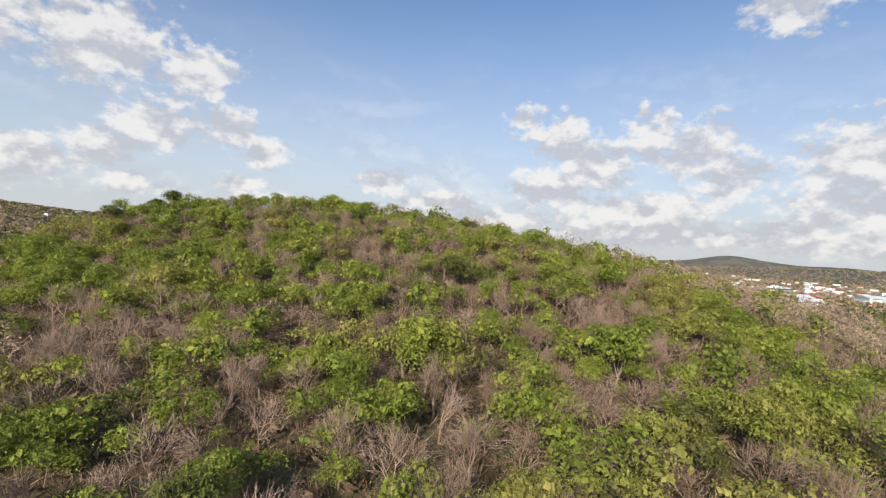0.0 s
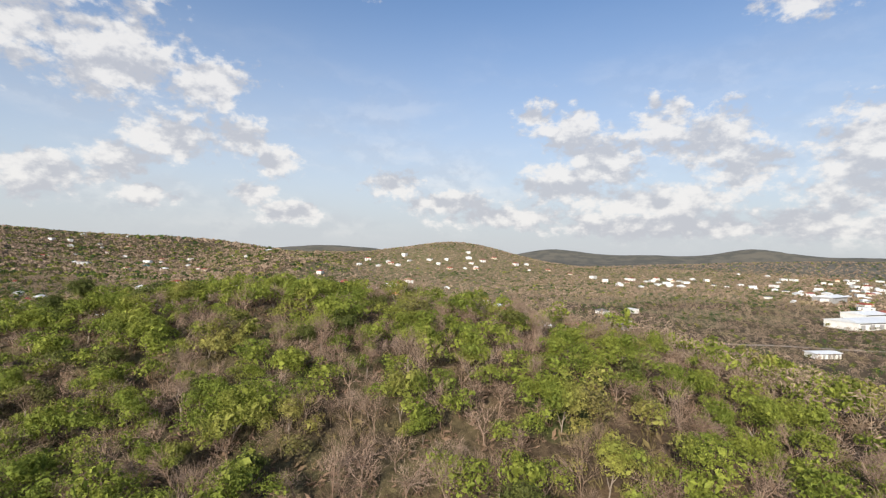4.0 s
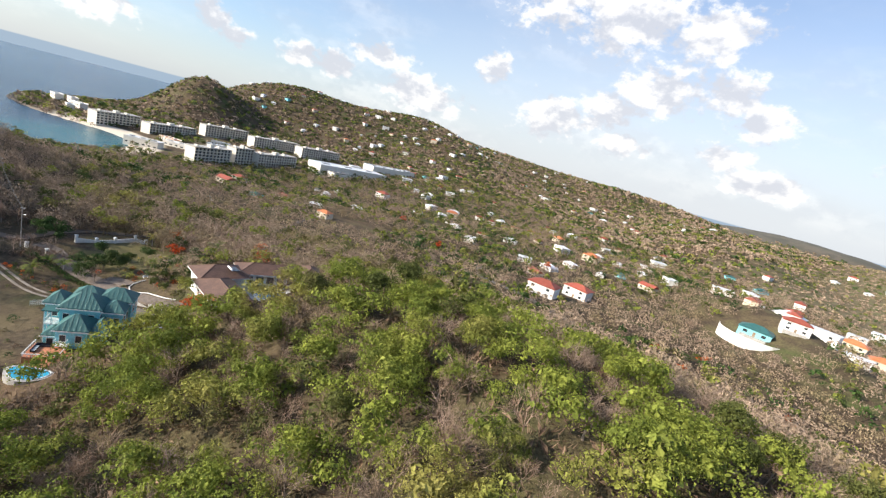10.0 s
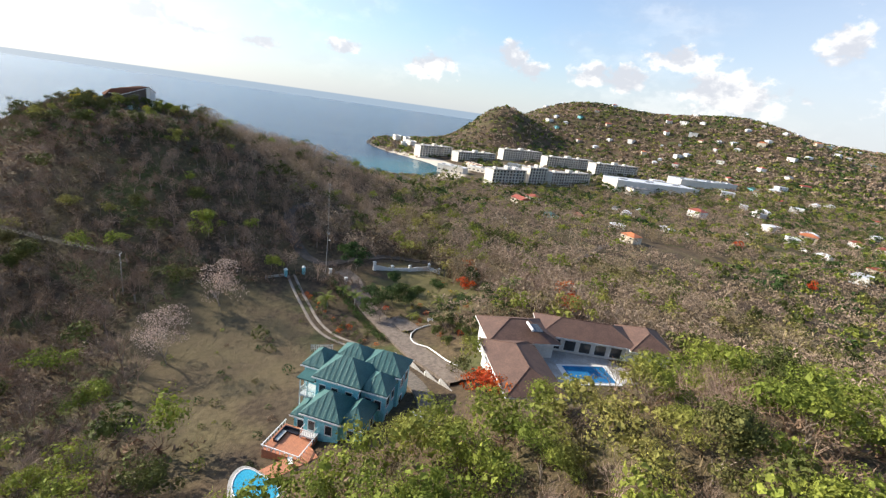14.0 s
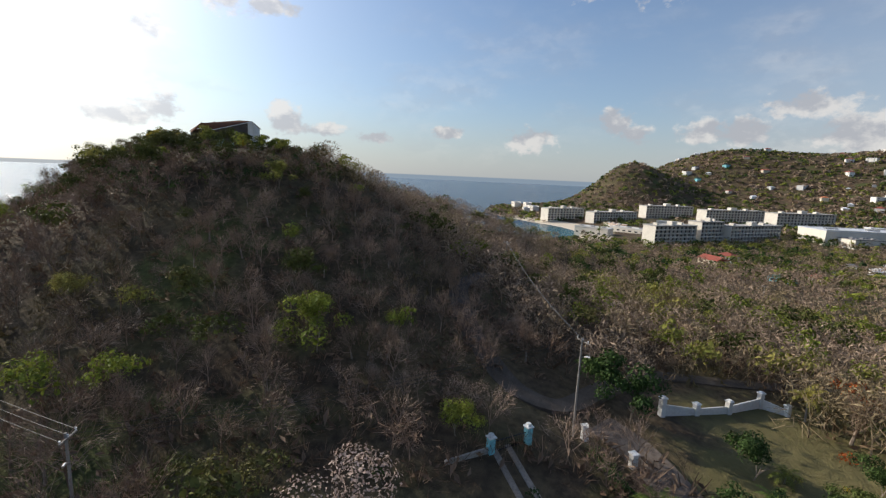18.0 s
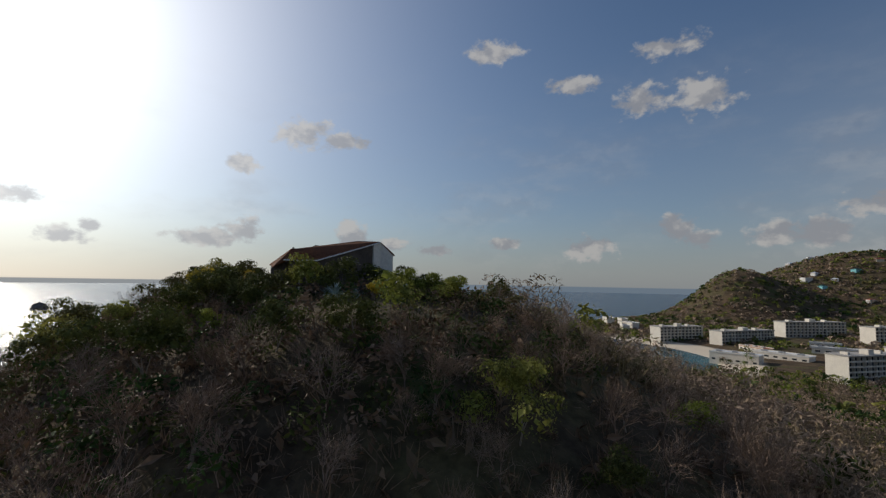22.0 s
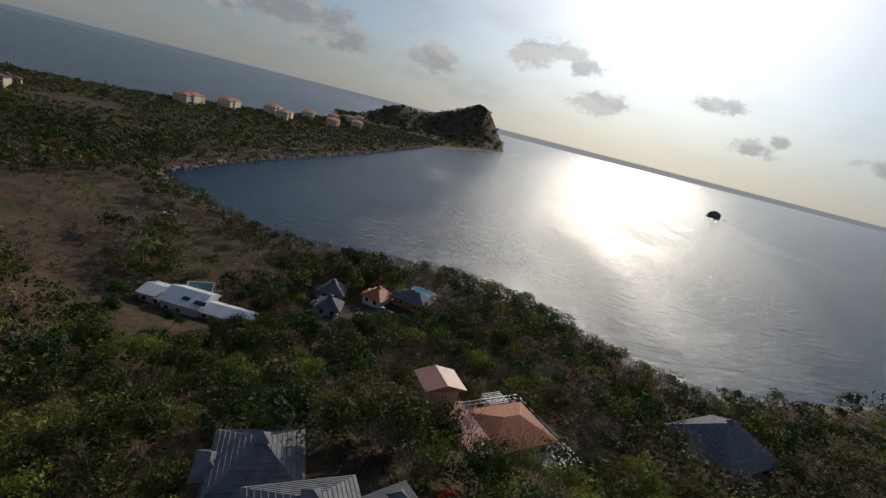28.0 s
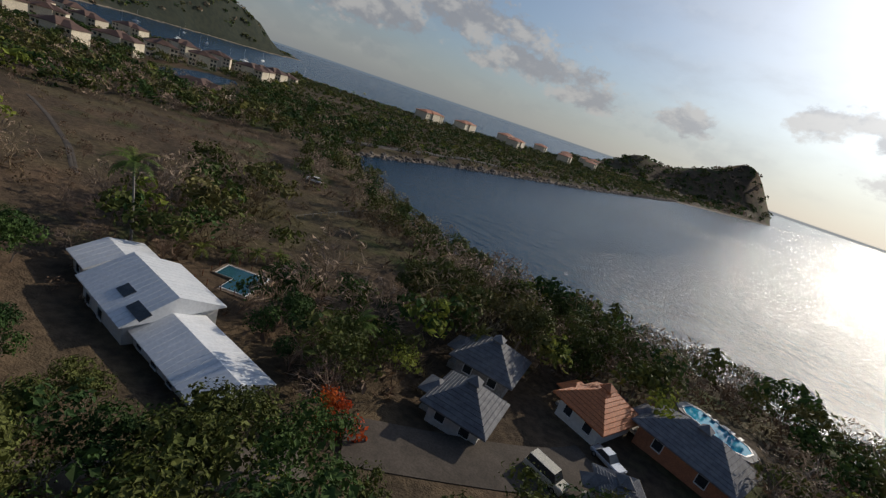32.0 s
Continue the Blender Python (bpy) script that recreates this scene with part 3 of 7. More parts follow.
# clear ground: x, y, radius
CLEAR = [(-205, 158, 17), (-188, 160, 15), (-218, 145, 13), (-205, 143, 15), (-184, 153, 11), (-230, 160, 9), (-222, 172, 10), (-186, 184, 17), (-200, 190, 12), (-170, 178, 10), (-161, 171, 8), (-215, 190, 10), (-207, 203, 8), (-203, 216, 13), (-200, 230, 15), (-203, 243, 13), (-190, 216, 10), (-188, 228, 9), (-245, 190, 13), (-256, 196, 9), (-267, 189, 7), (-250, 208, 8), (-236, 206, 8), (-228, 196, 7)]
CLEAR += [(-172, 189, 7), (-169, 171, 8), (-163, 176, 7), (-176, 170, 8), (-184, 214, 9), (-182, 222, 8), (-187, 232, 8), (-176, 200, 7), (-192, 224, 8), (-233, 182, 8), (-255, 170, 9), (-262, 183, 9), (-272, 196, 8), (-250, 158, 8), (-305, 68, 9), (-299, 66, 7), (-313, 74, 6), (-284, 74, 4), (-291, 78, 6), (-286, 77, 4), (-302, 61, 6), (-232, -106, 11), (-246, -106, 11), (-257, -104, 8), (-231, -124, 9), (-236, -144, 11), (-222, -158, 13)]
CLEAR += [(-216, -140, 9), (-202, -165, 12), (-248, -140, 6), (-272, -121, 9), (-271, -135, 9), (-283, -140, 9), (-294, -139, 10), (-299, -156, 9), (-277, -120, 9), (-285, -127, 8), (-306, -62, 9), (-316, -61, 11), (-330, -64, 8), (-376, -92, 13), (-285, -37, 8), (-293, -28, 8), (-300, -29, 6), (-309, -14, 7), (-317, -9, 7), (-240, -90, 13), (-270, -112, 7), (-262, -108, 6), (-222, -96, 12), (-205, -105, 14), (-150, -140, 34), (-165, -165, 25)]
CLEAR += [(-126, -128, 20), (-118, -165, 11), (-135, -190, 26), (-185, -125, 16), (-190, -185, 9), (110, -210, 28), (80, -240, 26), (140, -330, 38), (100, -300, 34), (190, -270, 36), (60, -420, 36), (5, -214, 18), (-150, 545, 34), (-128, 605, 40), (-62, 507, 14), (47, 511, 13), (115, 522, 20), (-243, 440, 26), (-252, 588, 14), (-403, 337, 14), (-380, 355, 26), (-437, 470, 18), (-760, 300, 60), (-830, 200, 45)]
CLEAR += [(-210, 181, 7), (-221, 174, 8), (-178, 214, 8), (-180, 222, 8), (-178, 231, 7), (-183, 208, 6), (-186, 228, 8), (-178, 197, 7), (12, -255, 34), (34, -284, 26), (-34, -238, 18), (-298, 83, 6), (-298, 89, 5), (-291, 82, 6), (-304, 95, 5), (-900, 320, 30), (-880, 460, 35), (-790, 520, 45), (-700, 240, 35)]
# line of flight on the plan, coarse
LINE = [(-30, 60), (-36, 135), (-62, 190), (-170, 170), (-245, 112), (-285, 40), (-300, -30), (-284, -85)]
rng = np.random.default_rng(7)


def from_line(x, y):
    best = np.full(np.shape(x), 1e9)
    for (ax, ay), (bx, by) in zip(LINE, LINE[1:]):
        t = np.clip(((x - ax) * (bx - ax) + (y - ay) * (by - ay)) / ((bx - ax) ** 2 + (by - ay) ** 2), 0, 1)
        best = np.minimum(best, np.hypot(x - ax - t * (bx - ax), y - ay - t * (by - ay)))
    return best


def open_ground(x, y, extra=0.0):
    ok = shore(x, y) > 3
    for cx, cy, r in CLEAR:
        ok &= np.hypot(x - cx, y - cy) > r + extra
    return ok


def in_sight(x, y):
    """Leaves out the slope east of the first hill, which lies behind the whole flight."""
    return ~((x > -30) & (y < 50 + 0.85 * (x + 30)) & (y > -90))


def unit(v):
    return v / np.maximum(np.linalg.norm(v, axis=-1, keepdims=True), 1e-9)


def cards(p, normal, size, r, slim=0.55):
    """A four-cornered leaf spray at each place p."""
    u = unit(np.cross(normal, r.normal(size=p.shape)))
    v = np.cross(unit(normal), u)
    a, b = size[:, None] * u, size[:, None] * slim * v
    bend = unit(normal) * size[:, None] * 0.25
    verts = np.stack([p - a - bend, p - b, p + a - bend, p + b], 1).reshape(-1, 3)
    return verts, np.arange(len(verts)).reshape(-1, 4)


def lump(r, n, size, c, rad, slim=0.75, loose=0.3):
    """Broad leaf sprays laid over a rounded lump of foliage."""
    way = unit(r.normal(size=(n, 3)) + np.array([0, 0, 0.5]))
    p = c + way * rad * r.uniform(0.85, 1.1, (n, 1))
    return cards(p, way + r.normal(0, loose, (n, 3)), size * r.uniform(0.7, 1.3, n), r, slim)


def crown(n, size, r, lobes=8, wide=2.3, tall=1.5, base=3.2, core=18):
    """A spreading crown of lobes: broad sprays inside, leaves over them, gaps between."""
    c = np.stack([r.normal(0, wide * 0.5, lobes), r.normal(0, wide * 0.5, lobes), base + r.uniform(0, tall * 1.6, lobes)], 1)
    c[:, 2] += 0.9 - 0.12 * (c[:, 0] ** 2 + c[:, 1] ** 2)
    rad = r.uniform(0.75, 1.35, lobes) * wide / 2.2
    k = r.integers(0, lobes, n)
    way = unit(r.normal(size=(n, 3)) + np.array([0, 0, 0.45]))
    p = c[k] + way * (rad[k] * r.uniform(0.72, 1.12, n))[:, None] * np.array([1.15, 1.15, 0.8])
    leaves = cards(p, way + r.normal(0, 0.4, (n, 3)), size * r.uniform(0.6, 1.35, n), r)
    return join(leaves, *[lump(r, core, rad[i] * 0.23, c[i], rad[i] * np.array([.8, .8, .56])) for i in range(lobes)]) if core else leaves


def brush(r, n, length, width, wide=1.3, tall=1.2, sprays=0, size=0.5):
    """A twiggy lump: slim blades standing up and out."""
    way = unit(r.normal(size=(n, 3)) + np.array([0, 0, 0.7]))
    p = way * np.array([wide, wide, tall]) * r.uniform(0.4, 0.85, n)[:, None]
    d = unit(way + r.normal(0, 0.35, (n, 3)) + np.array([0, 0, 0.4])) * (length * r.uniform(0.5, 1.2, n))[:, None]
    s = unit(np.cross(d, r.normal(size=(n, 3)))) * width
    v = np.stack([p - s, p + s, p + d + s * 0.3, p + d - s * 0.3], 1).reshape(-1, 3)
    blades = (v, np.arange(4 * n).reshape(-1, 4))
    return join(blades, lump(r, sprays, size, np.zeros(3), np.array([wide, wide, tall]) * .8, .35)) if sprays else blades


def sticks(segments, sides=3):
    """Tapered limbs from rows of (a, b, ra, rb)."""
    verts, faces = [], []
    for a, b, ra, rb in segments:
        d = unit(b - a)
        u = unit(np.cross(d, [0.3, 0.9, 0.2]))
        v = np.cross(d, u)
        o = len(verts)
        for p, rr in ((a, ra), (b, rb)):
            for i in range(sides):
                t = 2 * math.pi * i / sides
                verts.append(p + rr * (math.cos(t) * u + math.sin(t) * v))
        for i in range(sides):
            j = (i + 1) % sides
            faces.append((o + i, o + j, o + sides + j, o + sides + i))
    return np.array(verts), np.array(faces)


def limbs(r, depth, height_m=6.5, spread=0.5, first=4):
    """Branching limbs of a bare tree."""
    out = []

    def grow(a, d, length, rad, level):
        b = a + d * length
        out.append((a, b, rad, rad * 0.62))
        if level >= depth:
            return
        for _ in range(first if level == 0 else int(r.integers(2, 4))):
            nd = unit(d + r.normal(0, spread, 3) + np.array([0, 0, 0.22]))
            grow(a + d * length * r.uniform(0.6, 1.0), nd, length * r.uniform(0.62, 0.85), rad * 0.6, level + 1)

    grow(np.array([0.0, 0, -0.4]), unit(np.array([r.normal(0, 0.1), r.normal(0, 0.1), 1.0])), height_m * 0.3, 0.1, 0)
    return out


def join(*parts_in):
    vs, fs, o = [], [], 0
    for v, f in parts_in:
        vs.append(v), fs.append(np.asarray(f) + o)
        o += len(v)
    return np.concatenate(vs), np.concatenate(fs)


def twigs(r, n, length, width, tips):
    """Fine twigs: slim blades that fan out from limb ends."""
    tips = tips[tips[:, 2] > 0.42 * tips[:, 2].max()]
    k = r.integers(0, len(tips), n)
    p = tips[k] + r.normal(0, 0.3, (n, 3))
    d = unit(unit(p - np.array([0, 0, 3.0])) + r.normal(0, 0.55, (n, 3)) + np.array([0, 0, 0.12])) * (length * r.uniform(0.6, 1.4, n))[:, None]
    s = unit(np.cross(d, r.normal(size=(n, 3)))) * width
    verts = np.stack([p - s, p + s, p + d + s * 0.3, p + d - s * 0.3], 1).reshape(-1, 3)
    return verts, np.arange(4 * n).reshape(-1, 4)


def bare(r, depth, n, length, width, height_m=6.5):
    seg = limbs(r, depth, height_m)
    tips = np.array([s[1] for s in seg])
    return join(sticks(seg), twigs(r, n, length, width, tips))


def bush(r, n, size, wide=1.1, tall=0.9, slim=0.4):
    way = unit(r.normal(size=(n, 3)) + np.array([0, 0, 0.5]))
    p = way * np.array([wide, wide, tall]) * r.uniform(0.6, 1.05, n)[:, None] + np.array([0, 0, tall * 0.55])
    return cards(p, way + r.normal(0, 0.6, (n, 3)), size * r.uniform(0.6, 1.3, n), r, slim)


def spread_copies(templates, x, y, scale, r, sink=0.15, zscale=None):
    """One mesh of many copies of the templates, standing on the ground."""
    z = grid_z(x, y) - sink
    turn, pick = r.uniform(0, 2 * math.pi, len(x)), r.integers(0, len(templates), len(x))
    vs, fs, o = [], [], 0
    for k, (tv, tf) in enumerate(templates):
        s = pick == k
        if not s.any():
            continue
        c, n, sc = np.cos(turn[s])[:, None], np.sin(turn[s])[:, None], scale[s][:, None]
        zs = sc if zscale is None else zscale[s][:, None]
        v = np.stack([(tv[None, :, 0] * c - tv[None, :, 1] * n) * sc + x[s][:, None], (tv[None, :, 0] * n + tv[None, :, 1] * c) * sc + y[s][:, None], tv[None, :, 2] * zs + z[s][:, None]], -1)
        f = tf[None] + (np.arange(s.sum()) * len(tv))[:, None, None]
        vs.append(v.reshape(-1, 3)), fs.append(f.reshape(-1, 4) + o)
        o += v.shape[0] * v.shape[1]
    return np.concatenate(vs), np.concatenate(fs)


def stuff(name, templates, x, y, scale, mat, label, category):
    if len(x):
        v, f = spread_copies(templates, x, y, scale, rng)
        tagged(new(name, mesh_np(name, v, f, mat)), label, category, kind="stuff")


def scatter(x0, x1, y0, y1, gap):
    px, py = np.meshgrid(np.arange(x0, x1, gap), np.arange(y0, y1, gap))
    px, py = px.ravel(), py.ravel()
    return px + rng.uniform(-0.48, 0.48, len(px)) * gap, py + rng.uniform(-0.48, 0.48, len(py)) * gap


def blotch(x, y, s, k):
    return np.sin(x / s + k) * np.cos(y / (s * 0.83) - k * 1.7) + 0.6 * np.sin(x / (s * 0.37) - y / (s * 0.45) + k * 3)


def species(x, y):
    """0 bare, 1 green, 2 olive, 3 dark green; by place."""
    r = rng.uniform(0, 1, len(x)) + 0.16 * blotch(x, y, 17.0, 1.0)
    r = r - 0.1 * step(-60, 20, x)
    kind = np.where(r < 0.72, 0, np.where(r < 0.94, 1, 2))
    crown_side = (x < -70) & (y < 262) & (y > 150)
    kind = np.where(crown_side & (kind == 0) & (rng.uniform(0, 1, len(x)) < 0.62), 1, kind)
    east_side = (x >= -70) & (x < 70) & (y < 262) & (y > 95)
    kind = np.where(east_side & (kind == 0) & (rng.uniform(0, 1, len(x)) < 0.3), 1, kind)
    hill2 = ((x < -222) | ((x < -188) & (y < 130))) & (y < 175) & (y > 15)
    q = rng.uniform(0, 1, len(x))
    kind = np.where(hill2, np.where(q < 0.88, 0, np.where(q < 0.93, 1, 2)), kind)
    top = (np.hypot(x + 312, y - 62) < 36)
    kind = np.where(top, np.where(q < 0.32, 0, np.where(q < 0.46, 1, 2)), kind)
    south = (y <= 15) & (x < 420)
    kind = np.where(south, np.where(q < 0.32, 0, np.where(q < np.where((x > -345) & (y > -150), 0.46, 0.36), 1, np.where(q < 0.82, 2, 3))), kind)
    grove = (x < -205) & (x > -430) & (y > 180) & (y < 340)
    hotel = (x < -600) & (y > 60) & (y < 900)
    far = (y > 300) | (x < -430) | (x > 150) | ((x < -220) & (y > 175))
    g = q + 0.2 * blotch(x, y, 60.0, 2.0) + 0.14 * blotch(x, y, 23.0, 4.0)
    kind = np.where(far & ~south, np.where(g < 0.6, 0, np.where(g < 0.74, 1, np.where(g < 0.9, 2, 3))), kind)
    slope = (x > -230) & (y > 285)
    kind = np.where(slope, np.where(g < 0.8, 0, np.where(g < 0.85, 1, np.where(g < 0.97, 2, 3))), kind)
    kind = np.where(hotel, np.where(g < 0.46, 0, np.where(g < 0.66, 1, np.where(g < 0.92, 2, 3))), kind)
    kind = np.where(grove, np.where(g < 0.78, 0, np.where(g < 0.9, 1, 2)), kind)
    cause = (y < -230)
    kind = np.where(cause, np.where(q < 0.2, 0, np.where(q < 0.6, 2, 3)), kind)
    return kind


leafy0, leafy1 = [crown(640, 0.14, rng, 11, 2.8, core=11) for _ in range(6)], [crown(100, 0.4, rng, 7, 2.7, core=8) for _ in range(6)]
leafy2 = [crown(24, 0.75, rng, 4, 2.8, 1.3, 1.9, 7) for _ in range(6)]
bare0, bare1 = [bare(rng, 3, 320, 0.95, 0.02, 8.4) for _ in range(6)], [join(bare(rng, 2, 70, 1.3, 0.04, 8.0), lump(rng, 84, .34, np.array([0, 0, 4.2]), np.array([2.5, 2.5, 2.2]), .24, .9)) for _ in range(6)]
bare2 = [join(lump(rng, 46, .46, np.array([0, 0, 2.6]), np.array([2.6, 2.6, 2.1]), .4, .8), brush(rng, 5, 1.6, .1, 1.6, 2.2)) for _ in range(6)]
scrub0, scrub1 = [brush(rng, 34, 1.1, .03, 1.5, 1.4, 6, .5) for _ in range(6)], [brush(rng, 16, 1.2, .06, 1.7, 1.5, 4, .7) for _ in range(5)]
MATS = [twig, leaf_green, leaf_olive, leaf_dark]
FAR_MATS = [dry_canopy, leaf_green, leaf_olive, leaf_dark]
WORDS = ["leafless grey-brown dry-season trees", "fresh yellow-green trees in new leaf", "olive-green scrubby trees", "dark green broadleaf trees"]
NAMES = ["bare_woods", "green_woods", "olive_woods", "dark_woods"]

# woods that the flight passes close by: single trees first, the rest as woods
X0, Y0 = scatter(-470, 190, -230, 400, 5.1)
keep = open_ground(X0, Y0) & (from_line(X0, Y0) < 175) & in_sight(X0, Y0)
X0, Y0 = X0[keep], Y0[keep]
D0, K0 = from_line(X0, Y0), species(X0, Y0)
size0 = rng.uniform(0.75, 1.3, len(X0)) * np.where(K0 == 0, 1.0, 0.98)
size0 *= np.where(rng.uniform(0, 1, len(X0)) < 0.12, 1.2, 1.0)
top0 = np.hypot(X0 + 308, Y0 - 64)
size0 *= np.where(top0 < 30, 0.5, np.where(top0 < 55, 0.7, np.where((X0 < -222) & (Y0 < 175) & (Y0 > 15), 0.88, 1.0)))
size0 *= 1 - 0.45 * step(-30, 10, X0) * step(255, 285, Y0)
size0 *= np.where((shore(X0, Y0) < 22) & (Y0 < 0), 0.7, 1.0)
single = np.zeros(len(X0), bool)
near = D0 < np.where((X0 > -190) & (X0 < 0) & (Y0 > 195), 82, np.where((X0 > -20) & (X0 < 70) & (Y0 > 90), 95, 52))
trunk_mesh = mesh_np("trunk", *sticks(limbs(np.random.default_rng(3), 1, 7.0, 0.55, 5), 5), bark)
crown_meshes = [mesh_np("crown", *crown(2900, 0.115, rng, 13, 2.9), leaf_green) for _ in range(4)] + [mesh_np("crown", *crown(2700, 0.115, rng, 12, 2.8), leaf_olive) for _ in range(3)]
limb_sets = [limbs(np.random.default_rng(20 + i), 4, 8.0, 0.36, 5) for i in range(4)]
bare_meshes = [mesh_np("bare_crown", *join(sticks(s), twigs(rng, 760, 0.85, 0.015, np.array([q[1] for q in s]))), twig) for s in limb_sets]
butt_meshes = [mesh_np("trunk", *sticks([(s[0][0], s[0][1], 0.2, 0.13)], 6), bark) for s in limb_sets]
for i in np.argsort(rng.uniform(0, 1, len(X0)) + np.where(near, 0, 9)):
    if not near[i] or single.sum() >= 560:
        break
    kind = int(K0[i])
    if kind == 3 or (single & (K0 == kind)).sum() >= (190 if kind else 240):
        continue
    single[i] = True
    m = pose(X0[i], Y0[i], float(grid_z(X0[i:i + 1], Y0[i:i + 1])[0]) - 0.2, rng.uniform(-4, 4), rng.uniform(-4, 4), rng.uniform(0, 360)) @ Matrix.Scale(float(size0[i]) * (1.15 if kind else 1.0), 4)
    if kind == 0:
        t = thing("bare_tree", m, "leafless pale grey-brown tree on the dry slope", "tree", "bare trees on the hills")
        j = int(rng.integers(0, 4))
        part("trunk", butt_meshes[j], None, t)
        tagged(part("bare_crown", bare_meshes[j], None, t), kind="stuff")
    else:
        t = thing("leafy_tree", m, "tree in fresh yellow-green leaf on the dry slope" if kind == 1 else "olive-green scrubby tree on the slope", "tree", "leafy trees on the hills")
        part("trunk", trunk_mesh, None, t), part("crown", crown_meshes[int(rng.integers(0, 4) if kind == 1 else rng.integers(4, 7))], None, t)
for kind in range(4):
    for lod, (sel, tem) in enumerate(((near & ~single, [bare0, leafy0][kind > 0]), (~near & ~single, [bare1, leafy1][kind > 0]))):
        s = sel & (K0 == kind)
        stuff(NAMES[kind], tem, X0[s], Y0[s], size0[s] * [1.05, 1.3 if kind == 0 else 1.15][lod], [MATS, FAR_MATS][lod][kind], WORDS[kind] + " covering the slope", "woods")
xs, ys = scatter(-450, 150, -225, 380, 3.0)
keep = open_ground(xs, ys, 0.5) & (from_line(xs, ys) < 130) & in_sight(xs, ys)
xs, ys = xs[keep], ys[keep]
ds = from_line(xs, ys)
for lo, hi, tem in ((0, 42, scrub0), (42, 130, scrub1)):
    s = (ds >= lo) & (ds < hi)
    stuff("undergrowth", tem, xs[s], ys[s], rng.uniform(0.8, 1.7, s.sum()), scrub_mat, "dry brown brush under the trees", "brush")
# woods on the promontory, the shore and the causeway
for x0, x1, y0, y1, gap, sc in ((-760, -505, -240, 100, 5.6, .8), (-250, 240, -1150, -330, 7.0, .9), (-110, 240, -330, -90, 7.0, .95)):
    xe, ye = scatter(x0, x1, y0, y1, gap)
    keep = (from_line(xe, ye) >= 175) & open_ground(xe, ye, 2)
    xe, ye = xe[keep], ye[keep]
    ke = rng.choice([0, 1, 2, 3], len(xe), p=[.1, .05, .5, .35])
    for kind in range(4):
        s = ke == kind
        stuff(NAMES[kind], [bare2, leafy2][kind > 0], xe[s], ye[s], sc * rng.uniform(0.7, 1.35, s.sum()), MATS[kind], WORDS[kind] + " along the shore", "woods")
# woods further off
xm, ym = scatter(-760, 480, -330, 820, 7.2)
keep = (from_line(xm, ym) >= 175) & open_ground(xm, ym) & in_sight(xm, ym)
xm, ym = xm[keep], ym[keep]
km = species(xm, ym)
for kind in range(4):
    s = km == kind
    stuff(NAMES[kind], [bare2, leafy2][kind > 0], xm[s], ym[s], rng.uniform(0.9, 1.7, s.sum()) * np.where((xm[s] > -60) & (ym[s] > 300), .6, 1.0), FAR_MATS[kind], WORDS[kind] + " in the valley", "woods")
xf, yf = scatter(-2100, 2400, -1700, 2400, 21.0)
xh, yh = scatter(-1650, -600, 60, 1500, 10.5)
xg, yg = scatter(-600, 1300, 820, 1700, 10.5)
xi, yi = scatter(480, 1300, 350, 820, 11.0)
outer = ~((xf > -1650) & (xf < -600) & (yf > 60) & (yf < 1500)) & ~((xf > -600) & (xf < 1300) & (yf > 820) & (yf < 1700)) & ~((xf > 480) & (xf < 1300) & (yf > 350) & (yf < 820))
far_size = np.concatenate([np.full(outer.sum(), 1.7), np.ones(len(xh) + len(xg) + len(xi))])
xf, yf = np.concatenate([xf[outer], xh, xg, xi]), np.concatenate([yf[outer], yh, yg, yi])
keep = ~((xf > -760) & (xf < 480) & (yf > -330) & (yf < 820)) & open_ground(xf, yf, 4) & (rng.uniform(0, 1, len(xf)) < 0.93)
xf, yf, far_size = xf[keep], yf[keep], far_size[keep]
far_size *= np.where((xf > -300) & (yf > 820), .62, 1.0)
kf = species(xf, yf)
clump = [lump(rng, 21, 1.6, np.array([0, 0, .3]), np.array([4.6, 4.6, 3.3]), .75, .45) for _ in range(6)]
for kind in range(4):
    s = kf == kind
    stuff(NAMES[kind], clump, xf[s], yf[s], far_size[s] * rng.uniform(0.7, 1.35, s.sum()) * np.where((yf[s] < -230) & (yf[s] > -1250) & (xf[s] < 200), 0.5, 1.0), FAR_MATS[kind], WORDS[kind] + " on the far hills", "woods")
# shrubs round the hilltop house
xt, yt = scatter(-350, -262, 22, 110, 2.3)
keep = (np.hypot(xt + 308, yt - 64) < 42) & open_ground(xt, yt, -1.5)
xt, yt = xt[keep], yt[keep]
kt = rng.integers(0, 3, len(xt))
low_bush = [bush(rng, 60, 0.22, 1.2, 1.2, 0.5) for _ in range(5)]
for kind, mt in enumerate((leaf_olive, leaf_dark, scrub_mat)):
    s = kt == kind
    stuff("hilltop_shrubs", low_bush, xt[s], yt[s], rng.uniform(0.7, 1.6, s.sum()), mt, "mixed low shrubs crowding the hilltop", "shrubs")
# dry scrub on the shore meadow
xq, yq = scatter(-232, -95, -205, -98, 3.6)
keep = (shore(xq, yq) > 6) & (np.hypot(xq + 231, yq + 124) > 10) & (rng.uniform(0, 1, len(xq)) < 0.5 + 0.35 * blotch(xq, yq, 16.0, 2.0))
xq, yq = xq[keep], yq[keep]
big = rng.uniform(0, 1, len(xq)) < 0.16
stuff("meadow_scrub", low_bush, xq[~big], yq[~big], rng.uniform(0.4, 1.1, (~big).sum()), scrub_mat, "dry brown scrub dotted over the meadow", "scrub")
stuff("meadow_trees", bare0, xq[big], yq[big], rng.uniform(0.4, 0.75, big.sum()), twig, "low leafless trees on the dry meadow", "trees")
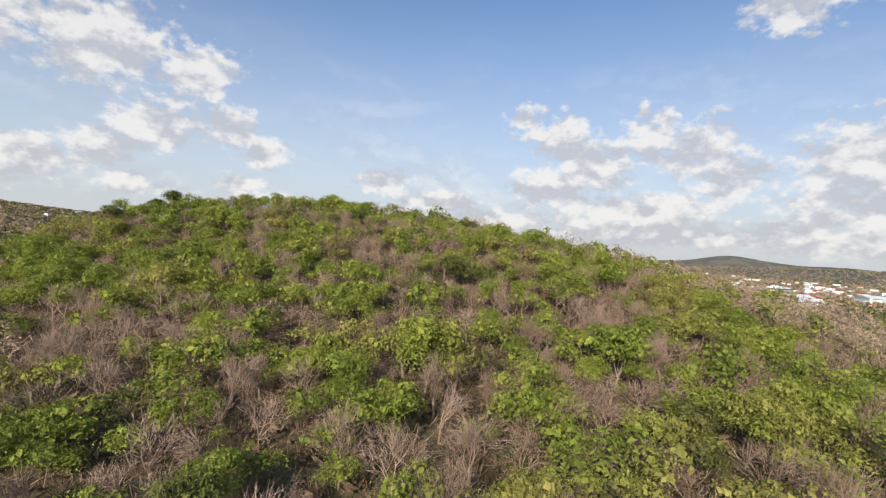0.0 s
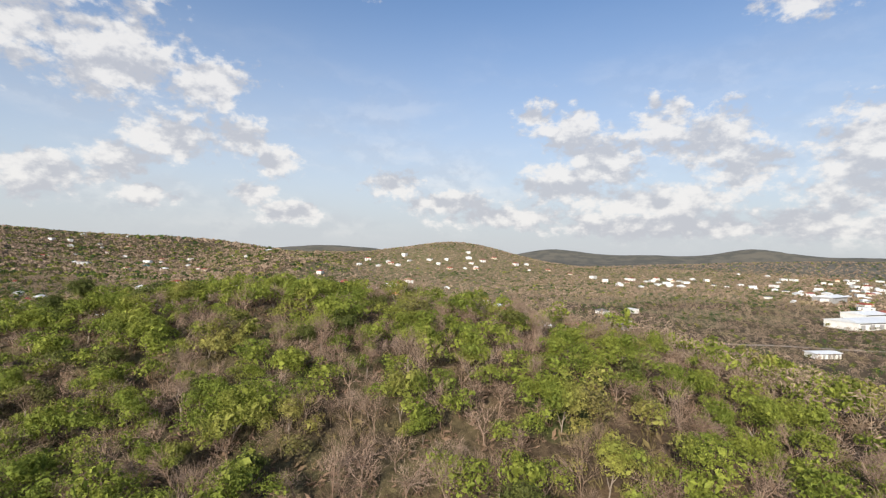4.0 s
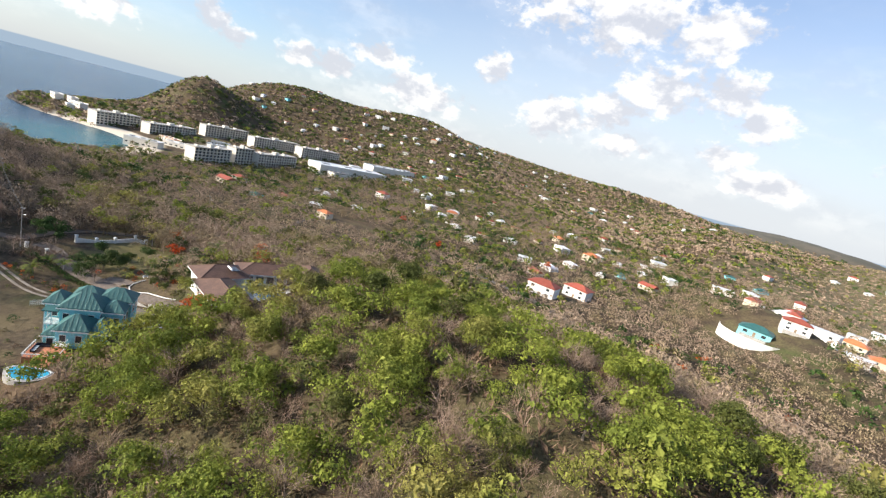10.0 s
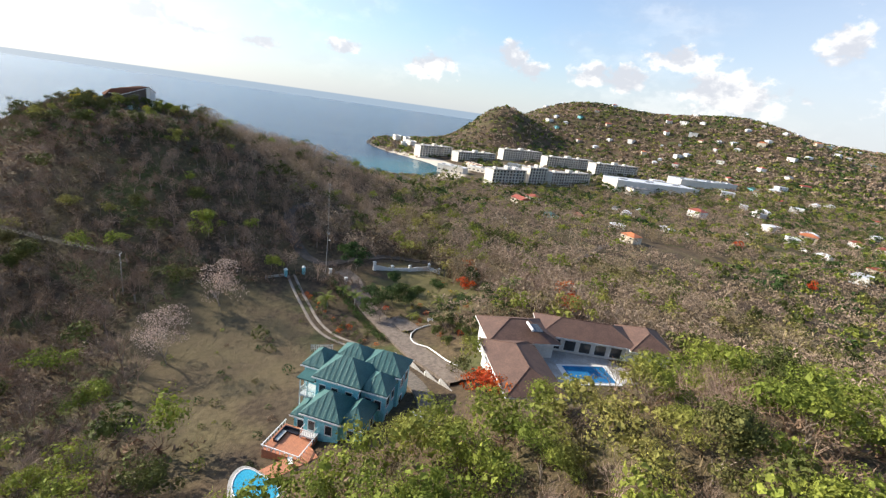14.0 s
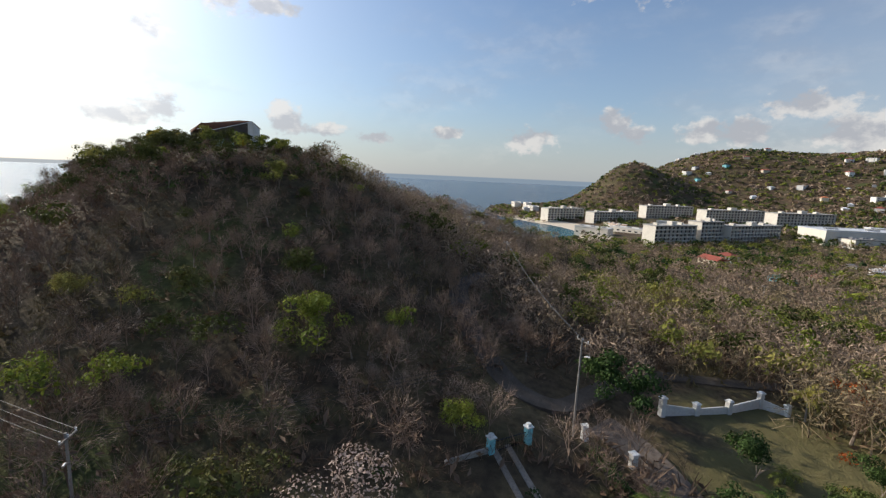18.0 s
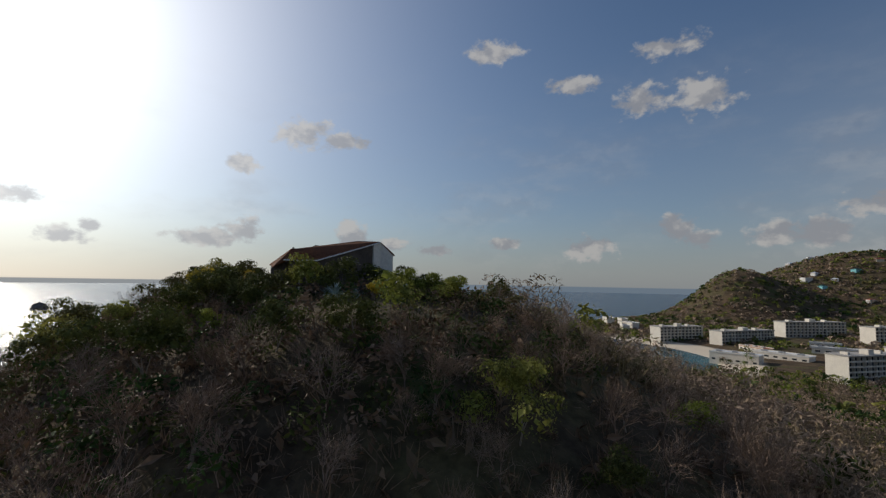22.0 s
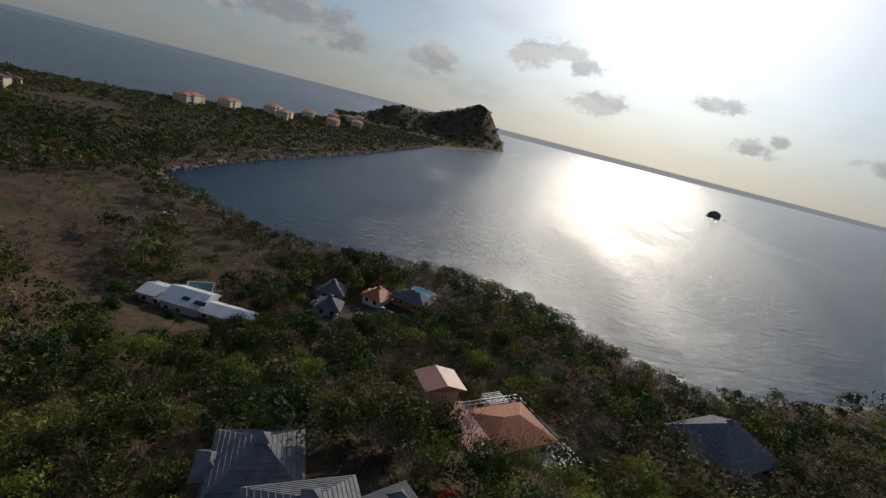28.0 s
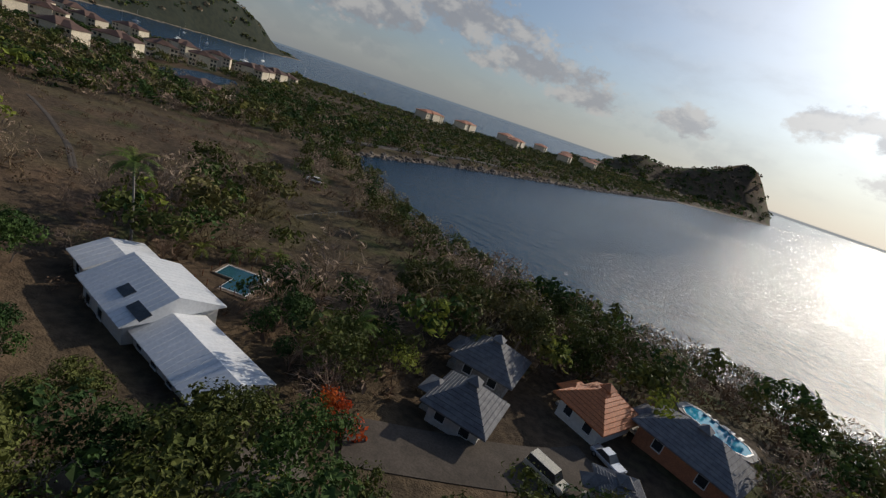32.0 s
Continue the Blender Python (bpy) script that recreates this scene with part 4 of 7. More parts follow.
# the eastern slope behind the start
xz, yz = scatter(-30, 260, -90, 300, 7.5)
keep = ~in_sight(xz, yz) & open_ground(xz, yz)
xz, yz = xz[keep], yz[keep]
kz = species(xz, yz)
for kind in range(4):
    s = kz == kind
    stuff(NAMES[kind], [bare2, leafy2][kind > 0], xz[s], yz[s], rng.uniform(0.8, 1.4, s.sum()), MATS[kind], WORDS[kind] + " on the eastern slope", "woods")


# ---------------------------------------------------------------- houses
def window(parent, x, y, z, wide, tall, facing, depth=0.12):
    """A dark pane in a pale frame on a wall; facing: degrees of the wall's outward normal from +x."""
    at = pose(x, y, z, 0, 0, facing)
    fr = part("window", boxes((-0.02, depth, -wide / 2 - .09, -wide / 2, -.09, tall + .09), (-0.02, depth, wide / 2, wide / 2 + .09, -.09, tall + .09), (-0.02, depth, -wide / 2, wide / 2, tall, tall + .09), (-0.02, depth + .05, -wide / 2, wide / 2, -.12, 0)), white_paint, parent, at=at)
    part("pane", boxes((-0.02, 0.04, -wide / 2, wide / 2, 0, tall)), glass_dark, fr)
    return fr


def far_house(wx, wy, storeys, wall, roof, kind, label, full=True):
    """A small villa seen from afar: walls, roof, panes, door, porch slab."""
    h = 2.9 * storeys
    t = thing("house", pose(0, 0, 0), label, "house", "houses of the valley")
    part("wall", boxes((-wx / 2, wx / 2, -wy / 2, wy / 2, -3.0, h)), wall, t)
    bm = bmesh.new()
    if kind == "hip":
        hip(bm, -wx / 2, wx / 2, -wy / 2, wy / 2, h + .18, min(wx, wy) * 0.24)
    elif kind == "gable":
        gable(bm, -wx / 2, wx / 2, -wy / 2, wy / 2, h + .16, wy * 0.22)
    else:
        box(bm, -wx / 2 - .3, wx / 2 + .3, -wy / 2 - .3, wy / 2 + .3, h, h + .5)
    part("roof", bm, roof, t)
    for s in range(storeys):
        for fx in (-0.28, 0.28):
            part("window", boxes((fx * wx - .9, fx * wx + .9, -wy / 2 - .05, -wy / 2 + .05, s * 2.9 + .9, s * 2.9 + 2.2)), glass_dark, t)
            if not full:
                continue
            part("window", boxes((fx * wx - .9, fx * wx + .9, wy / 2 - .05, wy / 2 + .05, s * 2.9 + .9, s * 2.9 + 2.2)), glass_dark, t)
    if not full:
        return t
    part("door", boxes((-.6, .6, -wy / 2 - .06, -wy / 2 + .05, 0, 2.1)), wood, t)
    part("porch", boxes((-wx * .4, wx * .4, -wy / 2 - 2.2, -wy / 2 - .06, -2.0, 0.1)), concrete, t)
    return t


STYLES = [(13, 9, 1, white_wall, white_roof, "hip", "small white house with a pale hipped roof among trees"), (15, 10, 2, white_wall, red_roof, "hip", "white two-storey house with a red hipped roof"),
          (12, 9, 1, cream_wall, red_roof, "gable", "cream bungalow with a red gabled roof"), (16, 11, 2, white_wall, white_roof, "flat", "white flat-roofed villa of two storeys"),
          (14, 10, 2, cream_wall, orange_roof, "hip", "cream villa with an orange hipped roof"), (11, 8, 1, white_wall, grey_shingle, "hip", "white cottage with a grey roof"),
          (13, 9, 1, turq_wall, teal_roof, "hip", "small turquoise house with a green roof")]
PROTOS = [far_house(*st) for st in STYLES] + [far_house(*st, False) for st in STYLES]


def put_house(kind, x, y, turn, s=1.0, dz=0.0):
    return copy_thing(PROTOS[kind], pose(x, y, hz(x, y) + dz, 0, 0, turn) @ Matrix.Scale(s, 4))


# villages: centre, half widths, number of houses
VILLAGES = [(-400, 560, 130, 90, 34), (-300, 720, 190, 120, 34), (-640, 640, 170, 120, 26), (-150, 880, 150, 90, 8), (-110, 1240, 150, 60, 22), (150, 1330, 160, 70, 12), (-1250, 640, 190, 160, 26), (-1270, 950, 210, 190, 36),
            (-1000, 850, 200, 200, 26), (-1150, 1350, 240, 200, 24), (-700, 1200, 260, 200, 28), (480, 1180, 160, 130, 26), (780, 1050, 190, 160, 40), (1050, 1300, 240, 200, 36), (90, 620, 90, 50, 5), (-560, 400, 70, 40, 6),
            (640, 760, 160, 120, 30)]
hr = random.Random(5)
spots = []
for cx, cy, rx, ry, n in VILLAGES:
    for _ in range(n):
        x, y = cx + hr.uniform(-rx, rx), cy + hr.uniform(-ry, ry)
        if all((x - a) ** 2 + (y - b) ** 2 > 420 for a, b in spots) and shore(np.array([x]), np.array([y]))[0] > 20:
            spots.append((x, y))
            put_house(hr.choices(range(7), (8, 2, 3, 6, 1, 2, 1))[0] + (7 if y > 600 or x < -900 else 0), x, y, hr.uniform(0, 360), hr.uniform(0.75, 1.15))


def hotel_block(a, b, z, deep, storeys, name="hotel_block"):
    """A long balcony block from a to b (its seaward face)."""
    a, b = Vector((*a, 0)), Vector((*b, 0))
    d = b - a
    n, tall = d.length, 3.6
    t = thing(name, Matrix.Translation((a.x, a.y, z)) @ Matrix.Rotation(math.atan2(d.y, d.x), 4, "Z"), "long white hotel block with rows of balconies, seen above the trees", "hotel", "hotel blocks by the beach")
    h = storeys * tall
    part("wall", boxes((0, n, 1.6, deep, -6, h), (-.4, 0, -.4, deep + .2, -6, h + .6), (n, n + .4, -.4, deep + .2, -6, h + .6)), hotel_wall, t)
    part("roof", boxes((-.8, n + .8, -.8, deep + .8, h, h + .7)), concrete, t)
    part("stair_tower", boxes((n * .42, n * .52, 2, 8, h + .7, h + 4.2), (n * .7, n * .74, 4, 9, h + .7, h + 3.0), (n * .1, n * .15, 4, 9, h + .7, h + 2.6)), hotel_wall, t)
    bays = max(4, int(n / 5.2))
    glass = mesh_bm("window", boxes((.09 * n / bays, .91 * n / bays, 1.5, 1.62, .14, 2.95)), glass_dark)
    for s in range(storeys):
        part("balcony", boxes((0, n, -.3, 1.6, s * tall - .4, s * tall + .12)), hotel_wall, t)
        part("railing", boxes((0, n, -.28, -.16, s * tall + .12, s * tall + .8)), hotel_wall, t)
        for i in range(bays):
            part("window", glass, None, t, at=pose(i * n / bays, 0, s * tall))
    for i in range(bays + 1):
        part("fin", boxes((i * n / bays - .16, i * n / bays + .16, -.34, 1.5, -1, h)), hotel_wall, t)
    return t


for a, b, z, dp, st in (((-868, 175), (-907, 228), 4, 17, 5), ((-850, 237), (-902, 303), 7, 16, 4), ((-911, 318), (-950, 393), 9, 16, 5), ((-867, 385), (-914, 476), 12, 16, 5), ((-830, 454), (-864, 536), 14, 18, 5)):
    hotel_block(a, b, max(z, hz(*a)), dp, st)
for a, b, st in (((-643, 268), (-672, 312), 6), ((-676, 318), (-694, 344), 7), ((-690, 350), (-736, 415), 6)):
    hotel_block(a, b, 4, 15, st, "hotel_tower")


def low_block(x, y, z, wx, wy, h, turn, roof, label):
    t = thing("service_building", pose(x, y, z, 0, 0, turn), label, "building", "low buildings of the hotel")
    part("wall", boxes((-wx / 2, wx / 2, -wy / 2, wy / 2, -5, h)), hotel_wall, t)
    part("roof", boxes((-wx / 2 - .4, wx / 2 + .4, -wy / 2 - .4, wy / 2 + .4, h, h + .6)), roof, t)
    part("parapet", boxes((-wx / 2 - .4, wx / 2 + .4, -wy / 2 - .4, -wy / 2, h + .6, h + 1.3), (-wx / 2 - .4, wx / 2 + .4, wy / 2, wy / 2 + .4, h + .6, h + 1.3)), hotel_wall, t)
    for i in range(6):
        part("window", boxes(((i / 6 - .45) * wx, (i / 6 - .37) * wx, -wy / 2 - .05, -wy / 2 + .1, 1.2, 2.8)), glass_dark, t)
    for i in range(3):
        part("roof_unit", boxes(((i / 3 - .4) * wx, (i / 3 - .3) * wx, -2, 1.5, h + .6, h + 1.9)), metal, t)
    return t


for x, y, z, wx, wy, h, turn, roof in ((-735, 500, 6, 120, 42, 10, 96, white_roof), (-785, 590, 8, 70, 30, 12, 100, white_roof), (-745, 225, 3, 40, 16, 8, 60, white_roof), (-770, 270, 4, 46, 14, 5, 50, white_roof), (-815, 260, 5, 30, 12, 4, 30, terracotta), (-800, 330, 6, 50, 12, 5, 70, white_roof),
                                  (-840, 330, 7, 26, 10, 4, 70, white_roof), (-700, 470, 6, 30, 20, 8, 100, grey_shingle), (-800, 640, 10, 40, 22, 9, 100, white_roof), (-770, 410, 7, 36, 10, 4, 85, white_roof), (-1085, 118, 12, 22, 12, 5, 20, white_roof), (-1060, 140, 12, 18, 10, 6, 20, white_roof), (-1020, 150, 10, 26, 12, 5, 30, white_roof), (-990, 140, 8, 18, 10, 5, 10, white_roof)):
    low_block(x, y, max(z, hz(x, y)), wx, wy, h, turn, roof, "low white hotel building with a flat roof")


# turquoise villa with green hipped roofs
def villa_wing(t, x0, x1, y0, y1, z0, z1, rise, panes):
    part("wall", boxes((x0, x1, y0, y1, z0, z1)), turq_wall, t)
    bm = bmesh.new()
    hip(bm, x0, x1, y0, y1, z1 + .18, rise, 0.5, 0.2)
    roof = part("roof", bm, teal_roof, t)
    # standing seams run down each slope
    seams = bmesh.new()
    n = max(4, int((x1 - x0) / 0.9))
    half = min(x1 - x0 + 1.4, y1 - y0 + 1.4) / 2
    for i in range(1, n):
        x = x0 - .7 + (x1 - x0 + 1.4) * i / n
        reach = min(1.0, min(x - x0 + .7, x1 + .7 - x) / half)
        cy = (y0 + y1) / 2
        hy = (y1 - y0) / 2 + .7
        for s in (-1, 1):
            tube(seams, (x, cy + s * hy, z1 + .2), (x, cy + s * (hy - min(half, hy) * reach), z1 + .2 + rise * reach), 0.035, sides=3)
    part("seam", seams, teal_roof, roof)
    part("eave", boxes((x0 - .68, x1 + .68, y0 - .68, y0 - .58, z1 - .2, z1), (x0 - .68, x1 + .68, y1 + .58, y1 + .68, z1 - .2, z1)), white_paint, t)
    for px, py, pz, facing in panes:
        window(t, px, py, pz, 1.3, 1.5, facing)


villa = thing("villa", pose(-177.3, 182.2, hz(-178, 182), 0, 0, 74) @ Matrix.Diagonal((.87, .95, 1.12, 1.0)), "turquoise three-storey villa with green seamed hipped roofs above the lawn", "house")
villa_wing(villa, -5, 4, 0, 7, -6, 7.0, 2.5, [(-3.6, 0, 4.2, 270), (-1, 0, 4.2, 270), (2, 0, 4.2, 270), (-5, 3.5, 4.2, 180), (4, .6, 4.4, 0)])
villa_wing(villa, 4, 9, 1, 6.2, -6, 6.4, 1.9, [(9, 2.4, 3.8, 0), (9, 4.8, 3.8, 0), (9, 2.4, .8, 0), (5.6, 1, 3.6, 270), (7.6, 1, 3.6, 270)])
villa_wing(villa, -9.4, -5, 3, 8.4, -6, 6.6, 1.9, [(-9.4, 4.6, 3.8, 180), (-9.4, 6.8, 3.8, 180), (-9.4, 5.6, .8, 180), (-7.2, 3, 3.8, 270), (-7.2, 3, .6, 270)])
villa_wing(villa, -5, 1.6, 7, 12.4, -6, 6.8, 2.0, [(-5, 10, 4, 180), (-2, 12.4, 4, 90)])
villa_wing(villa, 1.6, 9.6, 6.2, 12.2, -6, 7.0, 2.2, [(9.6, 8, 4.4, 0), (9.6, 10.4, 4.4, 0), (9.6, 8, 1.2, 0), (4, 12.2, 4, 90), (7, 12.2, 4, 90)])
villa_wing(villa, -3.4, 3.4, -6.2, 0, -7, 4.6, 2.4, [(-1.8, -6.2, 2, 270), (1.6, -6.2, 2, 270), (-1.8, -6.2, -1, 270), (1.6, -6.2, -1, 270), (-3.4, -3, 2.2, 180)])
villa_wing(villa, 3.4, 7.4, -5.2, 1, -7, 4.0, 2.0, [(7.4, -3.6, 1.6, 0), (7.4, -1, 1.6, 0), (5.4, -5.2, 1.6, 270), (7.4, -3.6, -1.4, 0)])
villa_wing(villa, -6.4, -3.4, -4.6, -.6, -7, 2.6, 1.2, [(-5, -4.6, .4, 270), (-6.4, -2.6, .4, 180)])
gal = part("gallery", boxes((-3.2, -.6, -7.6, -6.2, 1.5, 1.7)), white_paint, villa, "small white balcony")
for x0, x1, y0, y1 in ((-3.2, -.6, -7.6, -7.5), (-3.2, -3.1, -7.5, -6.2), (-.7, -.6, -7.5, -6.2)):
    part("handrail", boxes((x0, x1, y0, y1, 2.6, 2.7)), white_paint, gal)
for k in range(8):
    part("baluster", boxes((-3.16 + k * .35, -3.08 + k * .35, -7.58, -7.52, 1.7, 2.6)), white_paint, gal)
for x in (-3.1, -.7):
    part("post", boxes((x - .09, x + .09, -7.55, -7.37, -5, 1.5)), white_paint, villa)
for z in (.2, 3.3):
    porch = part("veranda", boxes((-8.2, -5, -.6, 3, z - .2, z)), white_paint, villa, "white veranda deck")
    part("handrail", boxes((-8.2, -5, -.6, -.5, z + .9, z + 1.0)), white_paint, porch)
    part("handrail", boxes((-8.2, -8.1, -.5, 3, z + .9, z + 1.0)), white_paint, porch)
    for k in range(9):
        part("baluster", boxes((-8.15 + k * .38, -8.08 + k * .38, -.58, -.52, z, z + .9)), white_paint, porch)
        part("baluster", boxes((-8.18, -8.12, -.4 + k * .38, -.33 + k * .38, z, z + .9)), white_paint, porch)
for x, y in ((-8.1, -.5), (-6.5, -.5), (-8.1, 1.3)):
    part("post", boxes((x - .09, x + .09, y - .09, y + .09, -4, 6.2)), white_paint, villa)
part("porch_roof", boxes((-8.6, -5, -1, 3, 6.2, 6.4)), teal_roof, villa)
zt = hz(-170, 177)
deck = thing("sun_deck", pose(-170.3, 176.6, zt + .2, 0, 0, 74) @ Matrix.Scale(0.78, 4), "raised terracotta sun deck with a white balustrade", "deck")
part("floor", boxes((-4, 4, -4, 4, -5, 1.2)), terracotta, deck)
for x0, x1, y0, y1 in ((-4.1, 4.1, -4.1, -3.9), (-4.1, -3.9, -3.9, 4.1), (3.9, 4.1, -3.9, 3.9)):
    part("handrail", boxes((x0, x1, y0, y1, 2.05, 2.2)), white_paint, deck)
    n = 9
    for i in range(n):
        x, y = x0 + (x1 - x0) * (i + .5) / n, y0 + (y1 - y0) * (i + .5) / n
        part("baluster", boxes((x - .06, x + .06, y - .06, y + .06, 1.2, 2.05)), white_paint, deck)
sofa = thing("outdoor_sofa", pose(-170.9, 175.9, zt + 1.15, 0, 0, -16) @ Matrix.Scale(0.78, 4), "black outdoor corner sofa with grey cushions on the deck", "sofa")
part("base", boxes((-2, 2, -1.9, -1.1, 0, .35), (-2, -1.2, -1.1, 1.4, 0, .35)), car_dark, sofa)
part("backrest", boxes((-2, 2, -2.1, -1.9, 0, .8), (-2.2, -2, -2.1, 1.4, 0, .8)), car_dark, sofa)
for i in range(3):
    part("cushion", boxes((-1.1 + i * 1.0, -.15 + i * 1.0, -1.88, -1.1, .35, .52), bevel=.04), white_wall, sofa)


def pool(x, y, z, turn, outline, water, label, rim=concrete):
    t = thing("swimming_pool", pose(x, y, z, 0, 0, turn), label, "pool")
    n = len(outline)
    c = (sum(p[0] for p in outline) / n, sum(p[1] for p in outline) / n)
    outer = [(c[0] + (p[0] - c[0]) * 1.22, c[1] + (p[1] - c[1]) * 1.22) for p in outline]
    part("surround", prism(outer, -1.5, 0.0), rim, t)
    part("water", prism(outline, 0.0, 0.02), water, t)
    bm = bmesh.new()
    ring = [(c[0] + (p[0] - c[0]) * 1.05, c[1] + (p[1] - c[1]) * 1.05) for p in outline]
    for i in range(n):
        j = (i + 1) % n
        q = [bm.verts.new((*p, zz)) for p, zz in ((outline[i], .02), (outline[j], .02), (outline[j], .1), (outline[i], .1), (ring[i], .1), (ring[j], .1), (ring[j], 0), (ring[i], 0))]
        bm.faces.new((q[0], q[1], q[2], q[3])), bm.faces.new((q[3], q[2], q[5], q[4])), bm.faces.new((q[4], q[5], q[6], q[7]))
    part("coping", bm, white_paint, t)
    return t


def ellipse(rx, ry, n=18, kidney=0.0):
    return [(rx * math.cos(2 * math.pi * i / n), ry * math.sin(2 * math.pi * i / n) + kidney * math.cos(4 * math.pi * i / n)) for i in range(n)]


pool(-161, 174.5, hz(-161, 174.5) + .9, 60, ellipse(3.6, 2.2, 20, 0.5), pool_water, "kidney-shaped blue pool below the turquoise villa")

# brown-roofed L-shaped house
brown = thing("bungalow", pose(-199.5, 223.7, hz(-199, 222) + 0.3, 0, 0, 8), "long white bungalow with brown hipped roofs round a pool court", "house")
bent = pose(-7.5, 0, 0, 0, 0, -14) @ pose(7.5, 0, 0)
for x0, x1, y0, y1, h, rise, at in ((-9, 1, -14, 0, 3.8, 2.6, pose(0, 0, 0)), (-12, -3, 0, 20, 3.8, 2.4, bent), (1, 19, -15.5, -6, 3.4, 2.3, pose(0, 0, 0)), (-13, -2, 20, 28, 3.7, 2.6, bent)):
    part("wall", boxes((x0, x1, y0, y1, -4, h)), white_wall, brown, at=at)
    part("roof", hip(bmesh.new(), x0, x1, y0, y1, h + .2, rise, 1.1, .25), brown_roof, brown, at=at)
    part("eave", boxes((x0 - 1.12, x1 + 1.12, y0 - 1.14, y0 - 1.1, h - .12, h + .16), (x0 - 1.12, x1 + 1.12, y1 + 1.1, y1 + 1.14, h - .12, h + .16), (x1 + 1.1, x1 + 1.14, y0 - 1.1, y1 + 1.1, h - .12, h + .16), (x0 - 1.14, x0 - 1.1, y0 - 1.1, y1 + 1.1, h - .12, h + .16)), white_paint, brown, at=at)
    ridges = bmesh.new()
    o = 1.1
    half = min(x1 - x0, y1 - y0) / 2 + o
    a, b = ((x0 - o + half, (y0 + y1) / 2), (x1 + o - half, (y0 + y1) / 2)) if x1 - x0 >= y1 - y0 else (((x0 + x1) / 2, y0 - o + half), ((x0 + x1) / 2, y1 + o - half))
    tube(ridges, (*a, h + .22 + rise), (*b, h + .22 + rise), .1, sides=5)
    for cx, cy in ((x0 - o, y0 - o), (x1 + o, y0 - o), (x1 + o, y1 + o), (x0 - o, y1 + o)):
        p = a if (cx - a[0]) ** 2 + (cy - a[1]) ** 2 < (cx - b[0]) ** 2 + (cy - b[1]) ** 2 else b
        tube(ridges, (cx, cy, h + .2), (*p, h + .22 + rise), .09, sides=5)
    part("ridge_cap", ridges, brown_roof, brown, at=at)
for i in range(5):
    for x, z, wide, tall, facing in ((-3, .6, 2.4, 2.4, 0), (-12, 1.6, 1.4, 1.4, 180)):
        window(brown, *(bent @ Vector((x, 3 + i * 3.4, z))), wide, tall, facing - 14)
for i in range(4):
    window(brown, 4 + i * 3.6, -15.5, 1.0, 1.6, 1.8, 270)
    window(brown, 1, -12 + i * 1.5, 1.2, 0.9, 1.4, 0)
court = max(hz(x, y) for x, y in ((-196, 222), (-196, 228), (-197, 236), (-190, 224), (-190, 230), (-190, 236))) + .1
part("patio", boxes((-3, 10, -6, 16, -3, court - hz(-199, 222) - .3)), concrete, brown, "pale paved court")
heater = part("solar_heater", boxes((-2.2, 1.4, -5.4, -3.2, 6.3, 6.45)), glass_dark, brown, "dark solar water heater")
part("tank", tube(bmesh.new(), (-2.2, -5.6, 6.7), (1.4, -5.6, 6.7), .3, sides=10), white_paint, heater)
pool(-193.4, 230.6, court + .05, 8, [(-3, -4.8), (3, -4.8), (3, 4.8), (-3, 4.8)], pool_blue, "blue pool in the court of the brown-roofed bungalow", white_wall)

# hilltop house with a steep rust-brown roof
def slab(bm, corners, thick):
    """A flat roof or wall panel of the given corners, with thickness downwards."""
    lo, hi = [bm.verts.new((p[0], p[1], p[2] - thick)) for p in corners], [bm.verts.new(p) for p in corners]
    n = len(corners)
    bm.faces.new(hi), bm.faces.new(lo[::-1])
    for i in range(n):
        bm.faces.new((lo[i], lo[(i + 1) % n], hi[(i + 1) % n], hi[i]))
    return bm


def block_to(bm, corners, z0):
    """An upright block whose top follows the given corners."""
    lo, hi = [bm.verts.new((p[0], p[1], z0)) for p in corners], [bm.verts.new(p) for p in corners]
    n = len(corners)
    bm.faces.new(hi), bm.faces.new(lo[::-1])
    for i in range(n):
        bm.faces.new((lo[i], lo[(i + 1) % n], hi[(i + 1) % n], hi[i]))
    return bm


cabin = thing("hilltop_house", pose(-307, 68.8, 70.4) @ Matrix.Scale(0.78, 4), "weathered hilltop house under a great sloping rust-brown roof", "house")
EA, EB, RC, RD, LE, LF = (8, -5, 6.0), (6, .3, 6.0), (-9, 5, 10.5), (-7, .6, 10.5), (-10.5, 7.6, 7.9), (-13, 3.0, 7.9)
RA = (5.7, -5.0, 8.0)
roof = part("roof", slab(bmesh.new(), [RA, EB, RC, RD], .3), rust_roof, cabin)
part("roof", slab(bmesh.new(), [RA, EA, EB], .3), rust_roof, cabin)
part("roof", slab(bmesh.new(), [RA, RD, (-9, -3.4, 8.4), (3.4, -8.4, 6.2)], .3), rust_roof, cabin)
ribs = bmesh.new()
for i in range(1, 9):
    f = i / 9
    tube(ribs, Vector(RA).lerp(Vector(EB), f) + Vector((0, 0, .02)), Vector(RD).lerp(Vector(RC), f) + Vector((0, 0, .02)), .05, sides=3)
part("rib", ribs, rust_roof, roof)
part("fascia", tube(tube(bmesh.new(), (8.1, -5.1, 5.85), (6.1, .4, 5.85), .13, sides=4), (6.1, .4, 5.85), (-9, 5.15, 10.35), .13, sides=4), white_paint, roof, "pale painted edge board")
part("roof", slab(bmesh.new(), [RC, LE, LF, RD], .25), rust_roof, cabin)
# dark colour also stands for the shade of the open porch under the eave
part("wall", block_to(bmesh.new(), [(7, -4.6, 5.9), (5.2, .1, 5.9), (-8.4, 4.4, 10.0), (-6.6, .7, 10.0)], -4), dark_wall, cabin, "dark wall that also stands in for the shaded porch below the eave")
